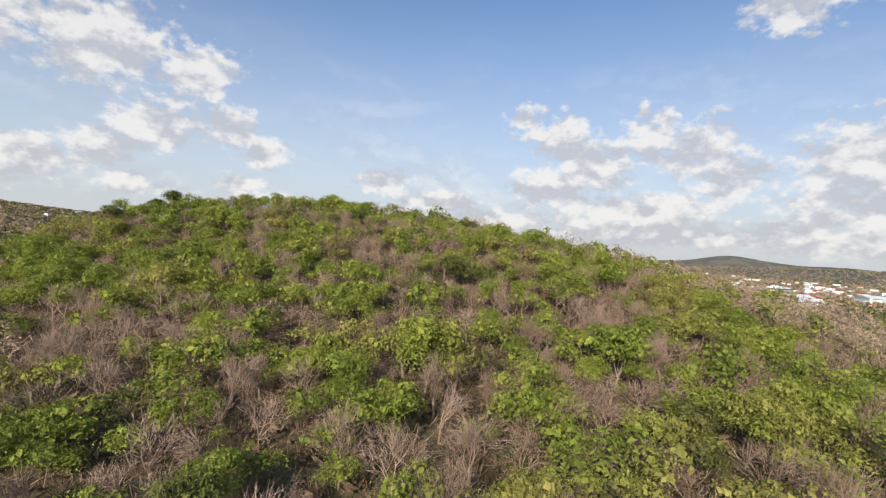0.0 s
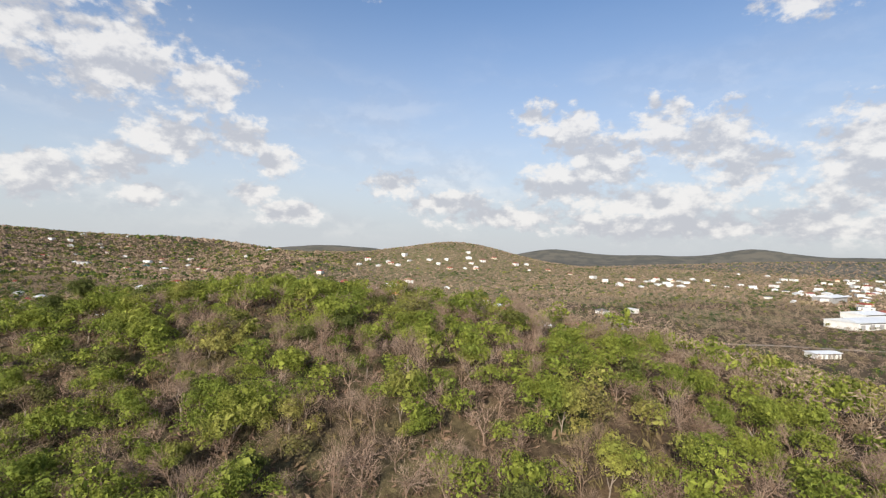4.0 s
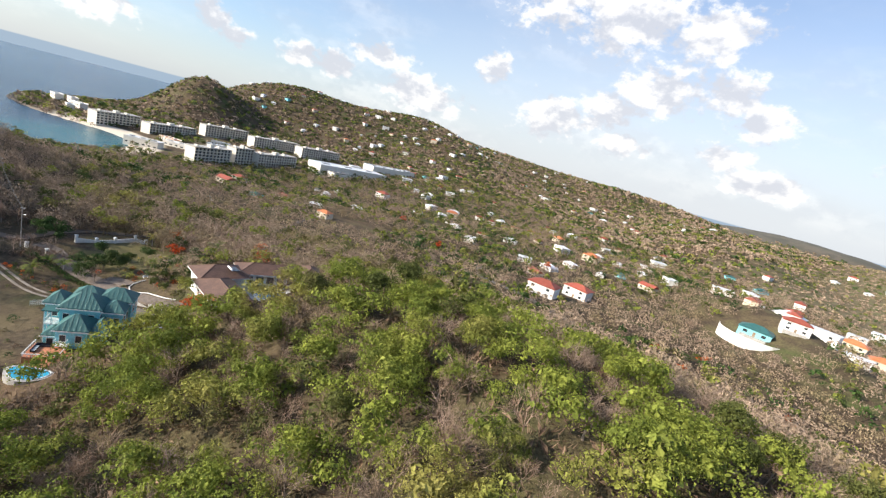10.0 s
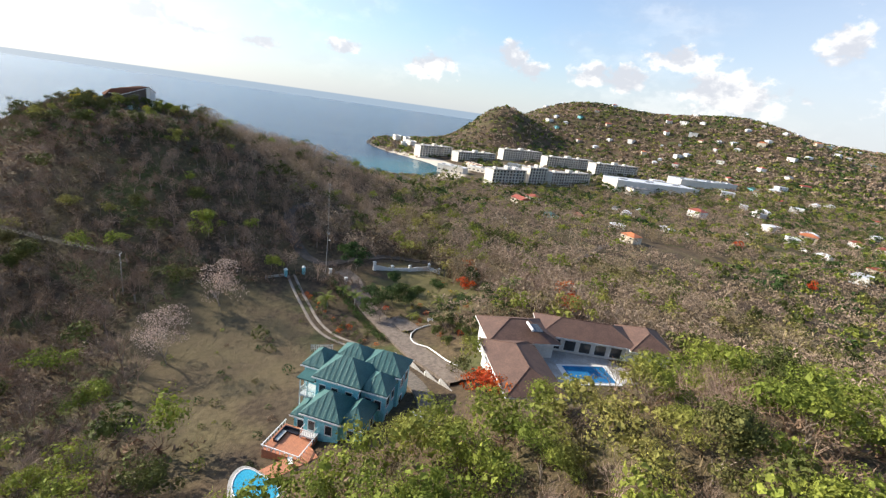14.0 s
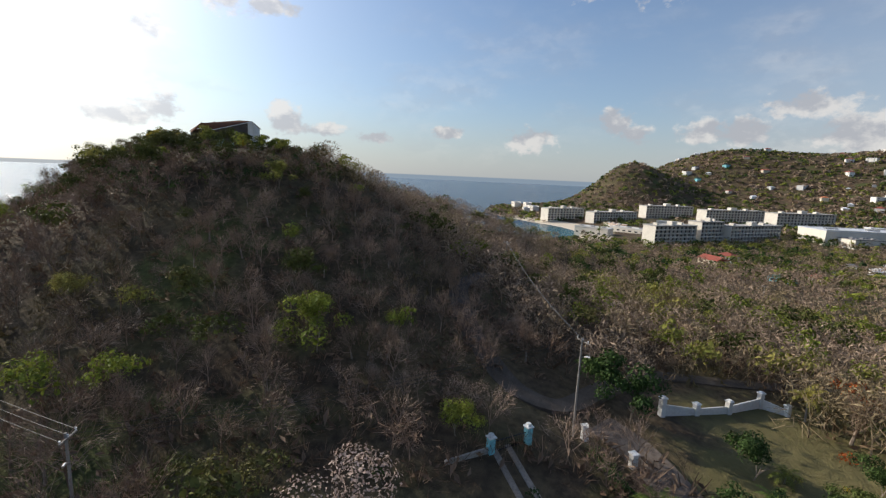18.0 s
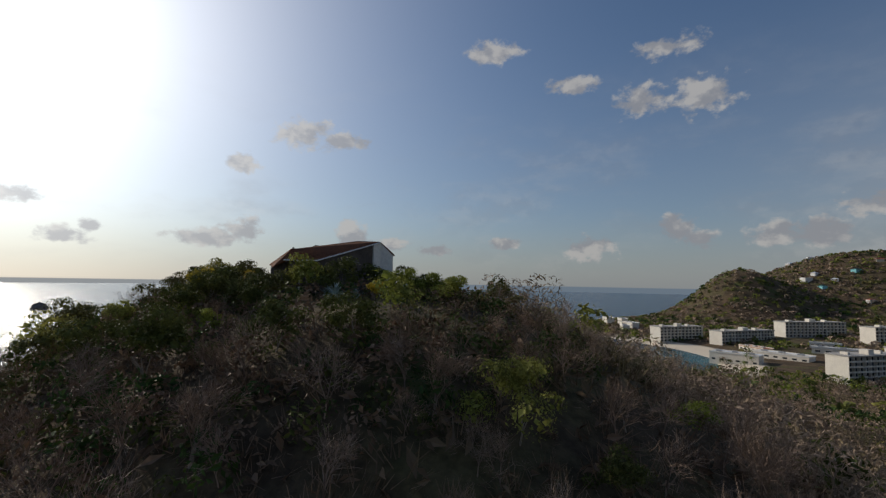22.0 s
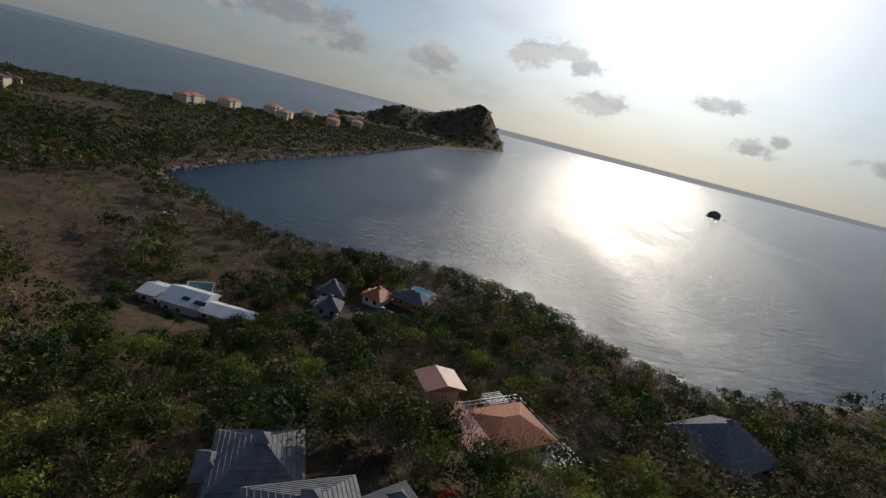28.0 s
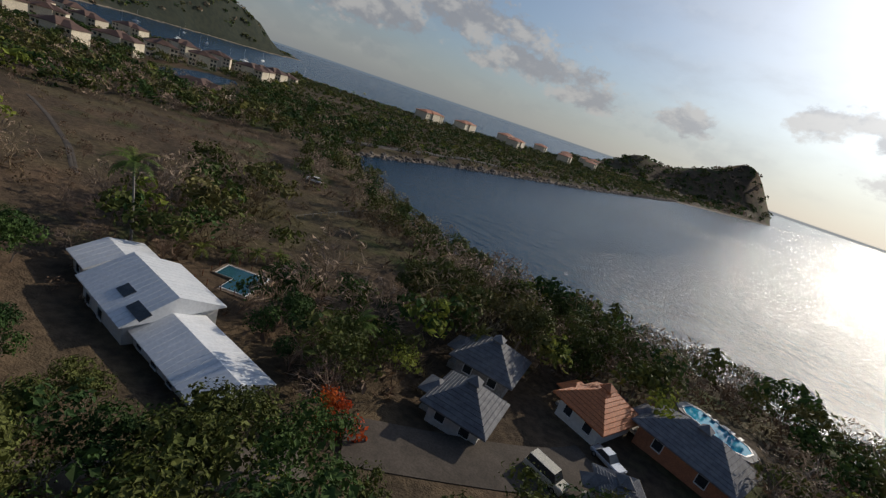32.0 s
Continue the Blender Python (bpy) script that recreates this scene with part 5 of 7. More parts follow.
part("gable_wall", block_to(bmesh.new(), [(-7.4, 4.4, 9.9), (-9, 5.1, 10.2), (-10.3, 7.3, 7.75), (-12.5, 3.2, 7.75), (-8, 1.5, 9.9)], -4), white_wall, cabin, "white-painted gable wall")
up = math.degrees(math.atan2(13.6, 4.3))
window(cabin, -1.2, 2.25, 4.4, 1.6, 1.4, up)
part("canopy", boxes((0, 1.5, -1.6, 1.6, 0, .14)), grey_shingle, cabin, at=pose(-1.2, 2.2, 6.1, 0, 12, up))
part("side_wing", block_to(bmesh.new(), [(6.6, -9, 4.6), (6.8, -5.6, 5.6), (1.5, -5.2, 6.6), (1.5, -9.4, 4.6)], -4), dark_wall, cabin)
part("roof", slab(bmesh.new(), [(5.7, -5, 8.3), (5.6, -10.2, 5.2), (8.2, -7.2, 4.7), (7.2, -5.0, 6.1)], .18), rust_roof, cabin, "folded rust-brown side roof")
part("roof", slab(bmesh.new(), [(5.7, -5, 8.3), (1.4, -5.2, 7.2), (1.2, -10.4, 4.7), (5.6, -10.2, 5.2)], .18), rust_roof, cabin, "folded rust-brown side roof")
part("roof", slab(bmesh.new(), [(1.6, -6.9, 6.9), (0.9, -3.7, 9.1), (-3.2, -3.4, 9.0), (-2.6, -6.9, 6.8)], .18), rust_roof, cabin, "upper rust-brown roof piece")
part("wall", block_to(bmesh.new(), [(1.2, -6.2, 6.9), (0.6, -3.9, 8.7), (-2.8, -3.7, 8.6), (-2.4, -6.2, 6.8)], -4), dark_wall, cabin)
part("post", boxes((6.9, 7.1, -2.6, -2.4, -3, 5.7)), white_wall, cabin)


# white house of three long gables near the shore
def gable_wing(t, x, y, turn, length, wide, h, rise, wallmat, roofmat):
    m = pose(x, y, 0, 0, 0, turn)
    part("wall", boxes((-length / 2, length / 2, -wide / 2, wide / 2, -4, h)), wallmat, t, at=m)
    bm = gable(bmesh.new(), -length / 2, length / 2, -wide / 2, wide / 2, h + .16, rise, 0.7)
    rf = part("roof", bm, roofmat, t, at=m)
    ribs = bmesh.new()
    n = int(length / 0.8)
    for i in range(1, n):
        xx = -length / 2 - .7 + (length + 1.4) * i / n
        for s in (-1, 1):
            tube(ribs, (xx, s * (wide / 2 + .68), h + .18), (xx, 0, h + .18 + rise), .03, sides=3)
    part("rib", ribs, roofmat, rf)
    for s in (-1, 1):
        part("gable_end", prism([(-wide / 2, 0), (wide / 2, 0), (0, rise)], -.08, .08), wallmat, t, at=m @ pose(s * length / 2, 0, h + .1, 90, 0, 90))
        for i in range(max(2, int(length / 4))):
            window(t, *(m @ Vector((-length / 2 + 1.8 + i * 3.6, s * wide / 2, 1.0))), 1.3, 1.3, turn + 90 * s)


zw = 8.7
longhouse = thing("long_house", pose(-244.3, -105.3, zw) @ Matrix.Scale(0.91, 4), "long white house under white sheet-metal gabled roofs", "house")
gable_wing(longhouse, -4.2, -1.7, 176, 15, 7.2, 2.6, 1.6, white_wall, white_roof)
gable_wing(longhouse, 8.7, -3.2, 176, 11.2, 10.8, 3.6, 2.5, white_wall, white_roof)
gable_wing(longhouse, 20, -4, 176, 4.6, 8, 3.2, 1.4, white_wall, white_roof)
for x, y, wide in ((8.2, .2, 1.1), (3.6, 1.0, 1.7)):
    part("skylight", boxes((-wide, wide, -.7, .7, -.05, .1)), glass_dark, longhouse, "dark roof opening", at=pose(x, y, 4.9 - .1 * y, -23, 0, -4))
pool(-230.5, -123.5, hz(-230, -123) + .35, 25, [(-3.4, -3.4), (3.4, -3.4), (3.4, 0), (0.6, 0), (0.6, 3.4), (-3.4, 3.4)], pool_dark, "empty-looking L-shaped pool in a paved yard beside the white house", wood)


# cottages with pyramid roofs of grey shingle
def cottage(x, y, turn, wx, wy, h, rise, roofmat, wallmat, label, cap=True, dz=0.3):
    t = thing("cottage", pose(x, y, (max(8.3, hz(x, y)) if y < -110 else hz(x, y) + dz), 0, 0, turn), label, "cottage", "cottages by the shore")
    part("wall", boxes((-wx / 2, wx / 2, -wy / 2, wy / 2, -4, h)), wallmat, t)
    rf = part("roof", hip(bmesh.new(), -wx / 2, wx / 2, -wy / 2, wy / 2, h + .2, rise, 1.0, .22), roofmat, t)
    course = bmesh.new()
    for i in range(1, 9):
        f = i / 9.0
        hx, hy = (wx / 2 + 1.0) - f * min(wx, wy) / 2 - f * 1.0, (wy / 2 + 1.0) - f * min(wx, wy) / 2 - f * 1.0
        z = h + .23 + rise * f
        for a, b in (((-hx, -hy), (hx, -hy)), ((hx, -hy), (hx, hy)), ((hx, hy), (-hx, hy)), ((-hx, hy), (-hx, -hy))):
            tube(course, (*a, z), (*b, z), .05, sides=3)
    part("shingle_course", course, roofmat, rf)
    if cap:
        part("ridge_vent", hip(box(bmesh.new(), -.6, .6, -.6, .6, h + rise - .7, h + rise + .1), -.7, .7, -.7, .7, h + rise + .2, .8, .15, .08), roofmat, t)
    part("porch", boxes((wx / 2 - 1, wx / 2 + 1.6, -wy / 4, wy / 4, -2, .1)), concrete, t)
    part("porch_roof", hip(bmesh.new(), wx / 2 - .6, wx / 2 + 2.2, -wy / 4, wy / 4, h - .2, 1.2, .3, .12), roofmat, t)
    for s in (-1, 1):
        for i in (-1, 1):
            window(t, i * wx / 4, s * wy / 2, .9, 1.2, 1.3, 90 * s)
    part("door", boxes((wx / 2 - .02, wx / 2 + .06, -.5, .5, 0, 2.1)), wood, t)
    return t


for x, y, turn, wx, wy, h, rise, rm, wm, label in ((-270, -126, 5, 6.4, 6.4, 2.6, 3.0, grey_shingle, white_wall, "cottage with a grey shingled pyramid roof beside the court"), (-267.5, -138, 5, 7.5, 7.5, 2.6, 3.1, grey_shingle, grey_wall, "cottage with a grey shingled pyramid roof near the shore"),
                                               (-282.5, -142, -23, 6.5, 8, 2.7, 3.0, orange_roof, white_wall, "cottage under an orange sheet-metal pyramid roof"), (-294.5, -144.5, -20, 11.5, 7.5, 2.7, 2.8, grey_shingle, terracotta, "long cottage with a grey shingled hip roof beside the pool"),
                                               (-285, -37, 20, 8, 8, 3.4, 3.2, grey_shingle, grey_wall, "grey-shingled cottage on the wooded slope"), (-293, -28, 25, 9, 8, 3.6, 3.3, grey_shingle, grey_wall, "grey-shingled cottage on the wooded slope"), (-300.5, -29, 40, 5.5, 5.5, 3.4, 3.0, grey_shingle, grey_wall, "small grey-shingled cottage among trees"),
                                               (-308.5, -14, 20, 7.5, 7.5, 3.2, 3.0, grey_shingle, grey_wall, "grey-shingled cottage below the hilltop"), (-316.5, -9, 20, 8, 8, 3.4, 3.1, grey_shingle, grey_wall, "grey-shingled cottage below the hilltop"),
                                               (-376, -92, 30, 20, 16, 4.5, 6.5, grey_shingle, grey_wall, "great grey-shingled pavilion roof by the shore"), (-288, -128.5, 25, 3.4, 3.0, 2.2, 1.0, grey_shingle, wood, "small shed with a grey shingled roof")):
    cottage(x, y, turn, wx, wy, h, rise, rm, wm, label)
pool(-298, -158, max(9.6, hz(-298, -158) + .3), -29, [(-5, -1.1), (-3.8, -2.2), (3.8, -2.2), (5, -1.1), (5, 1.1), (3.8, 2.2), (-3.8, 2.2), (-5, 1.1)], pool_water, "long eight-sided blue pool on the terrace above the sea")
lounger = thing("sun_lounger", pose(-299.5, -160.2, hz(-299, -160) + .1, 0, 0, -25), "white slatted sun lounger beside the pool", "lounger", "loungers by the pool")
for i in range(5):
    part("slat", boxes((-.32, .32, -1 + i * .3, -.74 + i * .3, .3, .35)), white_paint, lounger)
part("backrest", boxes((-.32, .32, 0, .7, 0, .05)), white_paint, lounger, at=pose(0, .5, .33, 35))
for x in (-.28, .28):
    for y in (-.9, .4):
        part("leg", boxes((x - .03, x + .03, y - .03, y + .03, 0, .3)), white_paint, lounger)
for i in range(1, 6):
    c, s = math.cos(radians(-25)), math.sin(radians(-25))
    copy_thing(lounger, pose(-299.5 - c * 1.3 * i + 4, -160.2 - s * 1.3 * i - 1.8, hz(-299, -160) + .1, 0, 0, -25))

# pink and orange roofed house with a terrace
coral = thing("terrace_house", pose(-312, -63, 26.4, 0, 0, 32), "pink-walled house with pink and orange sheet-metal roofs and a pool terrace", "house")
part("wall", boxes((3.2, 8.8, -7.2, -2.6, -6, 6.8)), pink_wall, coral)
rf = part("roof", gable(bmesh.new(), -2.4, 2.4, -3.2, 3.2, 6.9, 1.0, .6), pink_roof, coral, "pink sheet-metal gabled roof", at=pose(6.0, -4.9, 0, 0, 0, 83))
ribs = bmesh.new()
for k in range(1, 14):
    for q in (-1, 1):
        tube(ribs, (-3.0 + .43 * k, q * 3.78, 6.9), (-3.0 + .43 * k, 0, 7.9), .022, sides=3)
part("rib", ribs, pink_roof, rf)
part("wall", boxes((-9.3, 2.6, -.3, 8.4, -6, 3.0)), pink_wall, coral)
part("roof", hip(bmesh.new(), -9.3, 2.6, -.3, 8.4, 3.2, 2.1, .8, .2), orange_roof, coral, "orange tiled hipped roof")
courses = bmesh.new()
for k in range(1, 12):
    f = k / 12
    hx, hy = 6.75 - f * 5.15, 5.15 - f * 5.15
    for a, b in (((-hx, -hy), (hx, -hy)), ((hx, -hy), (hx, hy)), ((hx, hy), (-hx, hy)), ((-hx, hy), (-hx, -hy))):
        tube(courses, (a[0] - 3.35, a[1] + 4.05, 3.22 + 2.1 * f), (b[0] - 3.35, b[1] + 4.05, 3.2 + 2.1 * f), .03, sides=3)
part("tile_course", courses, orange_roof, coral)
part("wall", boxes((3.0, 6.4, -2.5, 10, -6, 3.4)), pink_wall, coral)
part("roof", slab(bmesh.new(), [(2.7, -2.4, 4.2), (7.4, -2.4, 3.6), (6.9, 10.4, 3.6), (2.7, 10.4, 4.2)], .18), pink_roof, coral, "long pink lean-to roof")
part("terrace", boxes((-14, 2.4, -6, 12, -8, -.3)), concrete, coral)
for x0, x1, y0, y1 in ((-14, 2.4, -6.1, -5.9), (-14.1, -13.9, -6, 12), (-14, -10, 11.9, 12.1), (-10.6, -10.4, -2, 12)):
    part("balustrade", boxes((x0, x1, y0, y1, .5, .68), (x0, x1, y0, y1, -.3, -.12)), white_paint, coral)
    for k in range(14):
        x, y = x0 + (x1 - x0) * (k + .5) / 14, y0 + (y1 - y0) * (k + .5) / 14
        part("baluster", boxes((x - .08, x + .08, y - .08, y + .08, -.12, .5)), white_paint, coral)
for k in range(7):
    part("pergola_beam", boxes((-8.8, -4.6, -5.6 + k * .5, -5.5 + k * .5, 2.2, 2.32)), white_paint, coral)
for x in (-8.6, -4.8):
    for y in (-5.5, -2.6):
        part("pergola_post", boxes((x - .07, x + .07, y - .07, y + .07, -.3, 2.2)), white_paint, coral)
part("pergola_rail", boxes((-8.7, -8.55, -5.7, -2.4, 2.05, 2.2), (-4.85, -4.7, -5.7, -2.4, 2.05, 2.2)), white_paint, coral)
for k in range(3):
    window(coral, -8 + k * 3.6, 8.4, .6, 1.5, 1.5, 90)
    window(coral, 8.8, -6.5 + k * 1.5, 1.2, 1.1, 1.3, 0)
pool(-315, -67.4, 26.25, 32, [(-2.6, -1.3), (2.6, -1.3), (2.6, 1.3), (-2.6, 1.3)], pool_dark, "dark blue pool on the terrace of the pink house")

# villas on the far side of the first hill
for x, y, turn, k, s in ((-243, 430, 20, 1, 1.3), (-240, 466, 10, 1, 1.2), (-252, 588, 0, 2, 1.2), (47, 511, 15, 0, 1.1), (75, 520, 0, 2, 1.0), (-62, 507, 10, 6, 1.3), (-120, 680, 0, 4, 1.3), (-150, 545, 10, 6, 1.5), (-135, 562, 20, 1, 1.1), (-127, 601, 0, 3, 1.25), (-104, 596, 0, 3, 1.0),
                      (-150, 606, 0, 0, 1.4), (-96, 640, 15, 4, 1.2), (-20, 515, 5, 2, 1.1), (8, 540, 20, 2, 1.2), (-8, 590, 0, 3, 1.0), (20, 600, 30, 2, 1.1), (-403, 333, 25, 4, .8), (-469, 294, 40, 6, .9), (-542, 284, 30, 2, 1.3), (-560, 300, 30, 1, .9), (-596, 492, 20, 1, 1.1), (-500, 330, 10, 2, .9), (-455, 345, 60, 0, .9)):
    put_house(k, x, y, turn, s)
# curved white wall round the villa court
ring_wall = thing("ring_wall", pose(-150, 545, hz(-150, 545)), "curved white retaining wall round a villa court", "wall")
for k in range(12):
    a0, a1 = radians(190 + 14 * k), radians(204 + 14 * k)
    part("panel", prism([(22 * math.cos(a0), 22 * math.sin(a0)), (22 * math.cos(a1), 22 * math.sin(a1)), (21.6 * math.cos(a1), 21.6 * math.sin(a1)), (21.6 * math.cos(a0), 21.6 * math.sin(a0))], -7, 0.6), white_wall, ring_wall)

# grey shell of an unfinished house
zr = hz(115, 522)
shell = thing("unfinished_house", pose(115, 522, zr, 0, 0, 8), "bare grey concrete shell of an unfinished two-storey house", "house")
for s in (0, 1):
    part("floor_slab", boxes((-13, 13, -6, 6, s * 3.4 + 3.0, s * 3.4 + 3.4)), concrete, shell)
    for i in range(7):
        for y in (-5.8, 5.4):
            part("pier", boxes((-13 + i * 4.2, -12.2 + i * 4.2, y, y + .4, s * 3.4 - (2 if s == 0 else 0), s * 3.4 + 3.0)), concrete, shell)
    part("wall", boxes((-12.8, 12.8, 1.0, 1.3, s * 3.4, s * 3.4 + 3.0)), grey_wall, shell)
part("stair_tower", boxes((8, 12.5, -5, 1, 6.8, 9.2)), concrete, shell)


def warehouse(x, y, turn, wx, wy, h, wall, roof, label):
    t = thing("warehouse", pose(x, y, hz(x, y), 0, 0, turn), label, "warehouse", "halls on the valley floor")
    part("wall", boxes((-wx / 2, wx / 2, -wy / 2, wy / 2, -3, h)), wall, t)
    part("roof", gable(bmesh.new(), -wx / 2, wx / 2, -wy / 2, wy / 2, h + .2, wy * .1, .8, .2), roof, t)
    for i in range(5):
        x0 = (i / 5 - .45) * wx
        part("loading_door", boxes((x0, x0 + wx * .1, -wy / 2 - .08, -wy / 2 + .05, 0, h * .7)), grey_wall, t)
    part("window_band", boxes((-wx * .46, wx * .46, -wy / 2 - .05, -wy / 2 + .05, h * .8, h * .92)), glass_dark, t)


warehouse(395, 590, 20, 74, 30, 7, white_wall, white_roof, "long white hall with a white metal roof")
warehouse(440, 640, 20, 40, 24, 8, white_wall, white_roof, "white hall with a low metal roof")
warehouse(228, 335, 28, 26, 15, 5, white_wall, white_roof, "white-roofed shed on the dry valley floor")
warehouse(227, 436, 10, 20, 9, 3.5, white_wall, white_roof, "small white-roofed shed beside the dirt road")
warehouse(-622, -10, 55, 34, 9, 4, white_wall, white_roof, "long low white-roofed house on the promontory")
warehouse(620, 700, -10, 60, 30, 9, white_wall, white_roof, "large white hall among the houses of the town")
warehouse(560, 830, 30, 50, 26, 9, grey_wall, white_roof, "grey hall with a pale metal roof in town")
for p in PROTOS:
    for o in (*p.children_recursive, p):
        bpy.data.objects.remove(o)


# ---------------------------------------------------------------- roads, walls, gate
def ribbon(name, points, wide, mat, label, lift=0.12, category="road"):
    """A strip of paving that follows the ground."""
    pts = [Vector((*p, 0)) for p in points]
    line = []
    for a, b in zip(pts, pts[1:]):
        n = max(1, int((b - a).length / 1.5))
        line += [a.lerp(b, i / n) for i in range(n)]
    line.append(pts[-1])
    for _ in range(6):
        line = [line[0]] + [(line[i - 1] + line[i] * 2 + line[i + 1]) / 4 for i in range(1, len(line) - 1)] + [line[-1]]
    rows = []
    for i, p in enumerate(line):
        d = (line[min(i + 1, len(line) - 1)] - line[max(i - 1, 0)]).normalized()
        s = Vector((-d.y, d.x, 0))
        zs = [hz(*(p + s * wide * f).xy) for f in (-.5, -.17, .17, .5)]
        z = max(zs) + lift
        rows.append([(*(p + s * wide * f).xy, z + (0.04 if abs(f) < .2 else 0)) for f in (-.5, -.17, .17, .5)] + [(*(p + s * wide * f).xy, z - 1.2) for f in (.5, -.5)])
    v = np.array(rows).reshape(-1, 3)
    f = [(i * 6 + j, i * 6 + (j + 1) % 6, (i + 1) * 6 + (j + 1) % 6, (i + 1) * 6 + j) for i in range(len(rows) - 1) for j in range(6)]
    return tagged(new(name, mesh_np(name, v, np.array(f)[:, ::-1], mat, False)), label, category, kind="structure")


DRIVE = [(-241, 155), (-234, 159), (-226, 164), (-219, 168), (-213, 173), (-209, 180)]
for s in (-1, 1):
    ribbon("driveway", [(x + s * .75, y - s * .75) for x, y in DRIVE], 0.75, track_mat, "pale concrete wheel track of the driveway", 0.1, "driveway")
ribbon("road", [(-300, 146), (-280, 142), (-266, 147), (-254, 155), (-252, 163), (-263, 170), (-276, 182), (-284, 203), (-300, 240), (-340, 280), (-400, 320)], 3.8, dirt, "worn dirt lane through the saddle", 0.1)
ribbon("driveway", [(-252, 168), (-250, 171.5), (-240, 176), (-230, 181), (-222, 186), (-214.5, 190), (-206, 194), (-196.5, 199.7), (-188, 204)], 5.6, drive_mat, "cracked brown earthen driveway to the bungalow", 0.1, "driveway")
ribbon("driveway", [(-227, 187.5), (-223, 191), (-218, 193.4)], 5.5, drive_mat, "wide brown turning place of the driveway", 0.05, "driveway")
ribbon("driveway", [(-207, 179), (-203, 186), (-199, 190), (-194, 193), (-187, 196), (-180, 197.5), (-175, 197)], 3.2, cobble, "concrete yard beside the turquoise villa", 0.1, "driveway")
ribbon("road", [(-264, -112), (-270, -117), (-277, -123), (-283, -129), (-285, -133)], 6.5, dirt, "packed dark earth court between the cottages", 0.1)
ribbon("road", [(-250, -80), (-258, -95), (-264, -107)], 4.0, cobble, "cobbled drive down to the cottages", 0.1)
ribbon("road", [(-108, -270), (-110, -330), (-121, -410), (-156, -580), (-198, -850), (-216, -1000)], 7.0, asphalt, "causeway road behind the rock bank", 0.15)
ribbon("road", [(-300, 420), (-270, 395), (-232, 402), (-200, 400), (-150, 392)], 4.5, asphalt, "lane along the valley side", 0.15)
ribbon("road", [(60, 470), (120, 490), (200, 470), (330, 470), (480, 520)], 5.0, track_mat, "dirt road on the valley floor", 0.15)
for s in (-1, 1):
    ribbon("dirt_track", [(-133 + s, -130), (-150 + s, -128), (-172 + s, -124), (-188 + s, -119)], 0.7, dirt, "dark wheel rut across the dry meadow", 0.03, "track")

wallz = [(-259.5, 178, 2.4), (-263, 184, 1.3), (-266.5, 190, 1.6), (-272, 197, 2.2), (-271, 200.8, 1.3)]
garden_wall = thing("garden_wall", pose(0, 0, 0), "white garden wall with a sloping top and square pillars", "wall")
for i, (x, y, h) in enumerate(wallz):
    z = hz(x, y)
    p = part("pillar", boxes((-.4, .4, -.4, .4, -1, h + .5), bevel=.03), white_wall, garden_wall, at=pose(x, y, z, 0, 0, 30))
    part("cap", boxes((-.5, .5, -.5, .5, h + .5, h + .65), (-.3, .3, -.3, .3, h + .65, h + .8)), white_paint, p)
for (x0, y0, h0), (x1, y1, h1) in zip(wallz, wallz[1:]):
    z0, z1 = hz(x0, y0), hz(x1, y1)
    bm, d = bmesh.new(), Vector((x1 - x0, y1 - y0, 0)).normalized()
    s = Vector((-d.y, d.x, 0)) * .12
    vs = [bm.verts.new(Vector((x, y, z)) + q) for x, y, za, zb in ((x0, y0, z0 - 1, z0 + h0 * .8), (x1, y1, z1 - 1, z1 + h1 * .8)) for q in (s, -s) for z in (za, zb)]
    for f in ((0, 1, 5, 4), (2, 6, 7, 3), (1, 3, 7, 5), (0, 4, 6, 2), (0, 2, 3, 1), (4, 5, 7, 6)):
        bm.faces.new([vs[k] for k in f])
    part("panel", bm, white_wall, garden_wall)
gate = thing("metal_gate", pose(-241.5, 156, hz(-241.5, 156), 0, 0, 40), "dark barred gate between two turquoise and white pillars", "gate")
for s in (-1, 1):
    p = part("pillar", boxes((-.4, .4, s * 2.8 - .4, s * 2.8 + .4, -1, 2.1), bevel=.03), turq_wall, gate)
    part("cap", boxes((-.5, .5, s * 2.8 - .5, s * 2.8 + .5, 2.1, 2.25), (-.25, .25, s * 2.8 - .25, s * 2.8 + .25, 2.25, 2.6)), white_paint, p)
part("gate_frame", boxes((-.04, .04, -2.4, 2.4, .1, .18), (-.04, .04, -2.4, 2.4, 1.4, 1.48)), car_dark, gate)
for i in range(17):
    part("bar", boxes((-.02, .02, -2.4 + i * .3, -2.37 + i * .3, .15, 1.6)), car_dark, gate)
part("wing_wall", boxes((-.12, .12, -9, -3.2, -1, .9)), concrete, gate)
for x, y in ((-247.5, 165.5), (-244.5, 171)):
    t = thing("gate_pillar", pose(x, y, hz(x, y), 0, 0, 30), "square white gate pillar beside the lane", "pillar", "pillars at the bungalow drive")
    p = part("shaft", boxes((-.4, .4, -.4, .4, -1, 1.9), bevel=.03), white_wall, t)
    part("cap", boxes((-.5, .5, -.5, .5, 1.9, 2.05)), white_paint, t)
bench = thing("bench", pose(-224.5, 198, hz(-224.5, 198) + .15, 0, 0, 120), "white garden bench beside the gravel drive", "bench")
part("seat", boxes((-.8, .8, -.22, .22, .42, .47)), white_paint, bench)
part("backrest", boxes((-.8, .8, .2, .26, .5, .95)), white_paint, bench)
for x in (-.7, .7):
    part("leg", boxes((x - .05, x + .05, -.2, .24, 0, .42)), white_paint, bench)
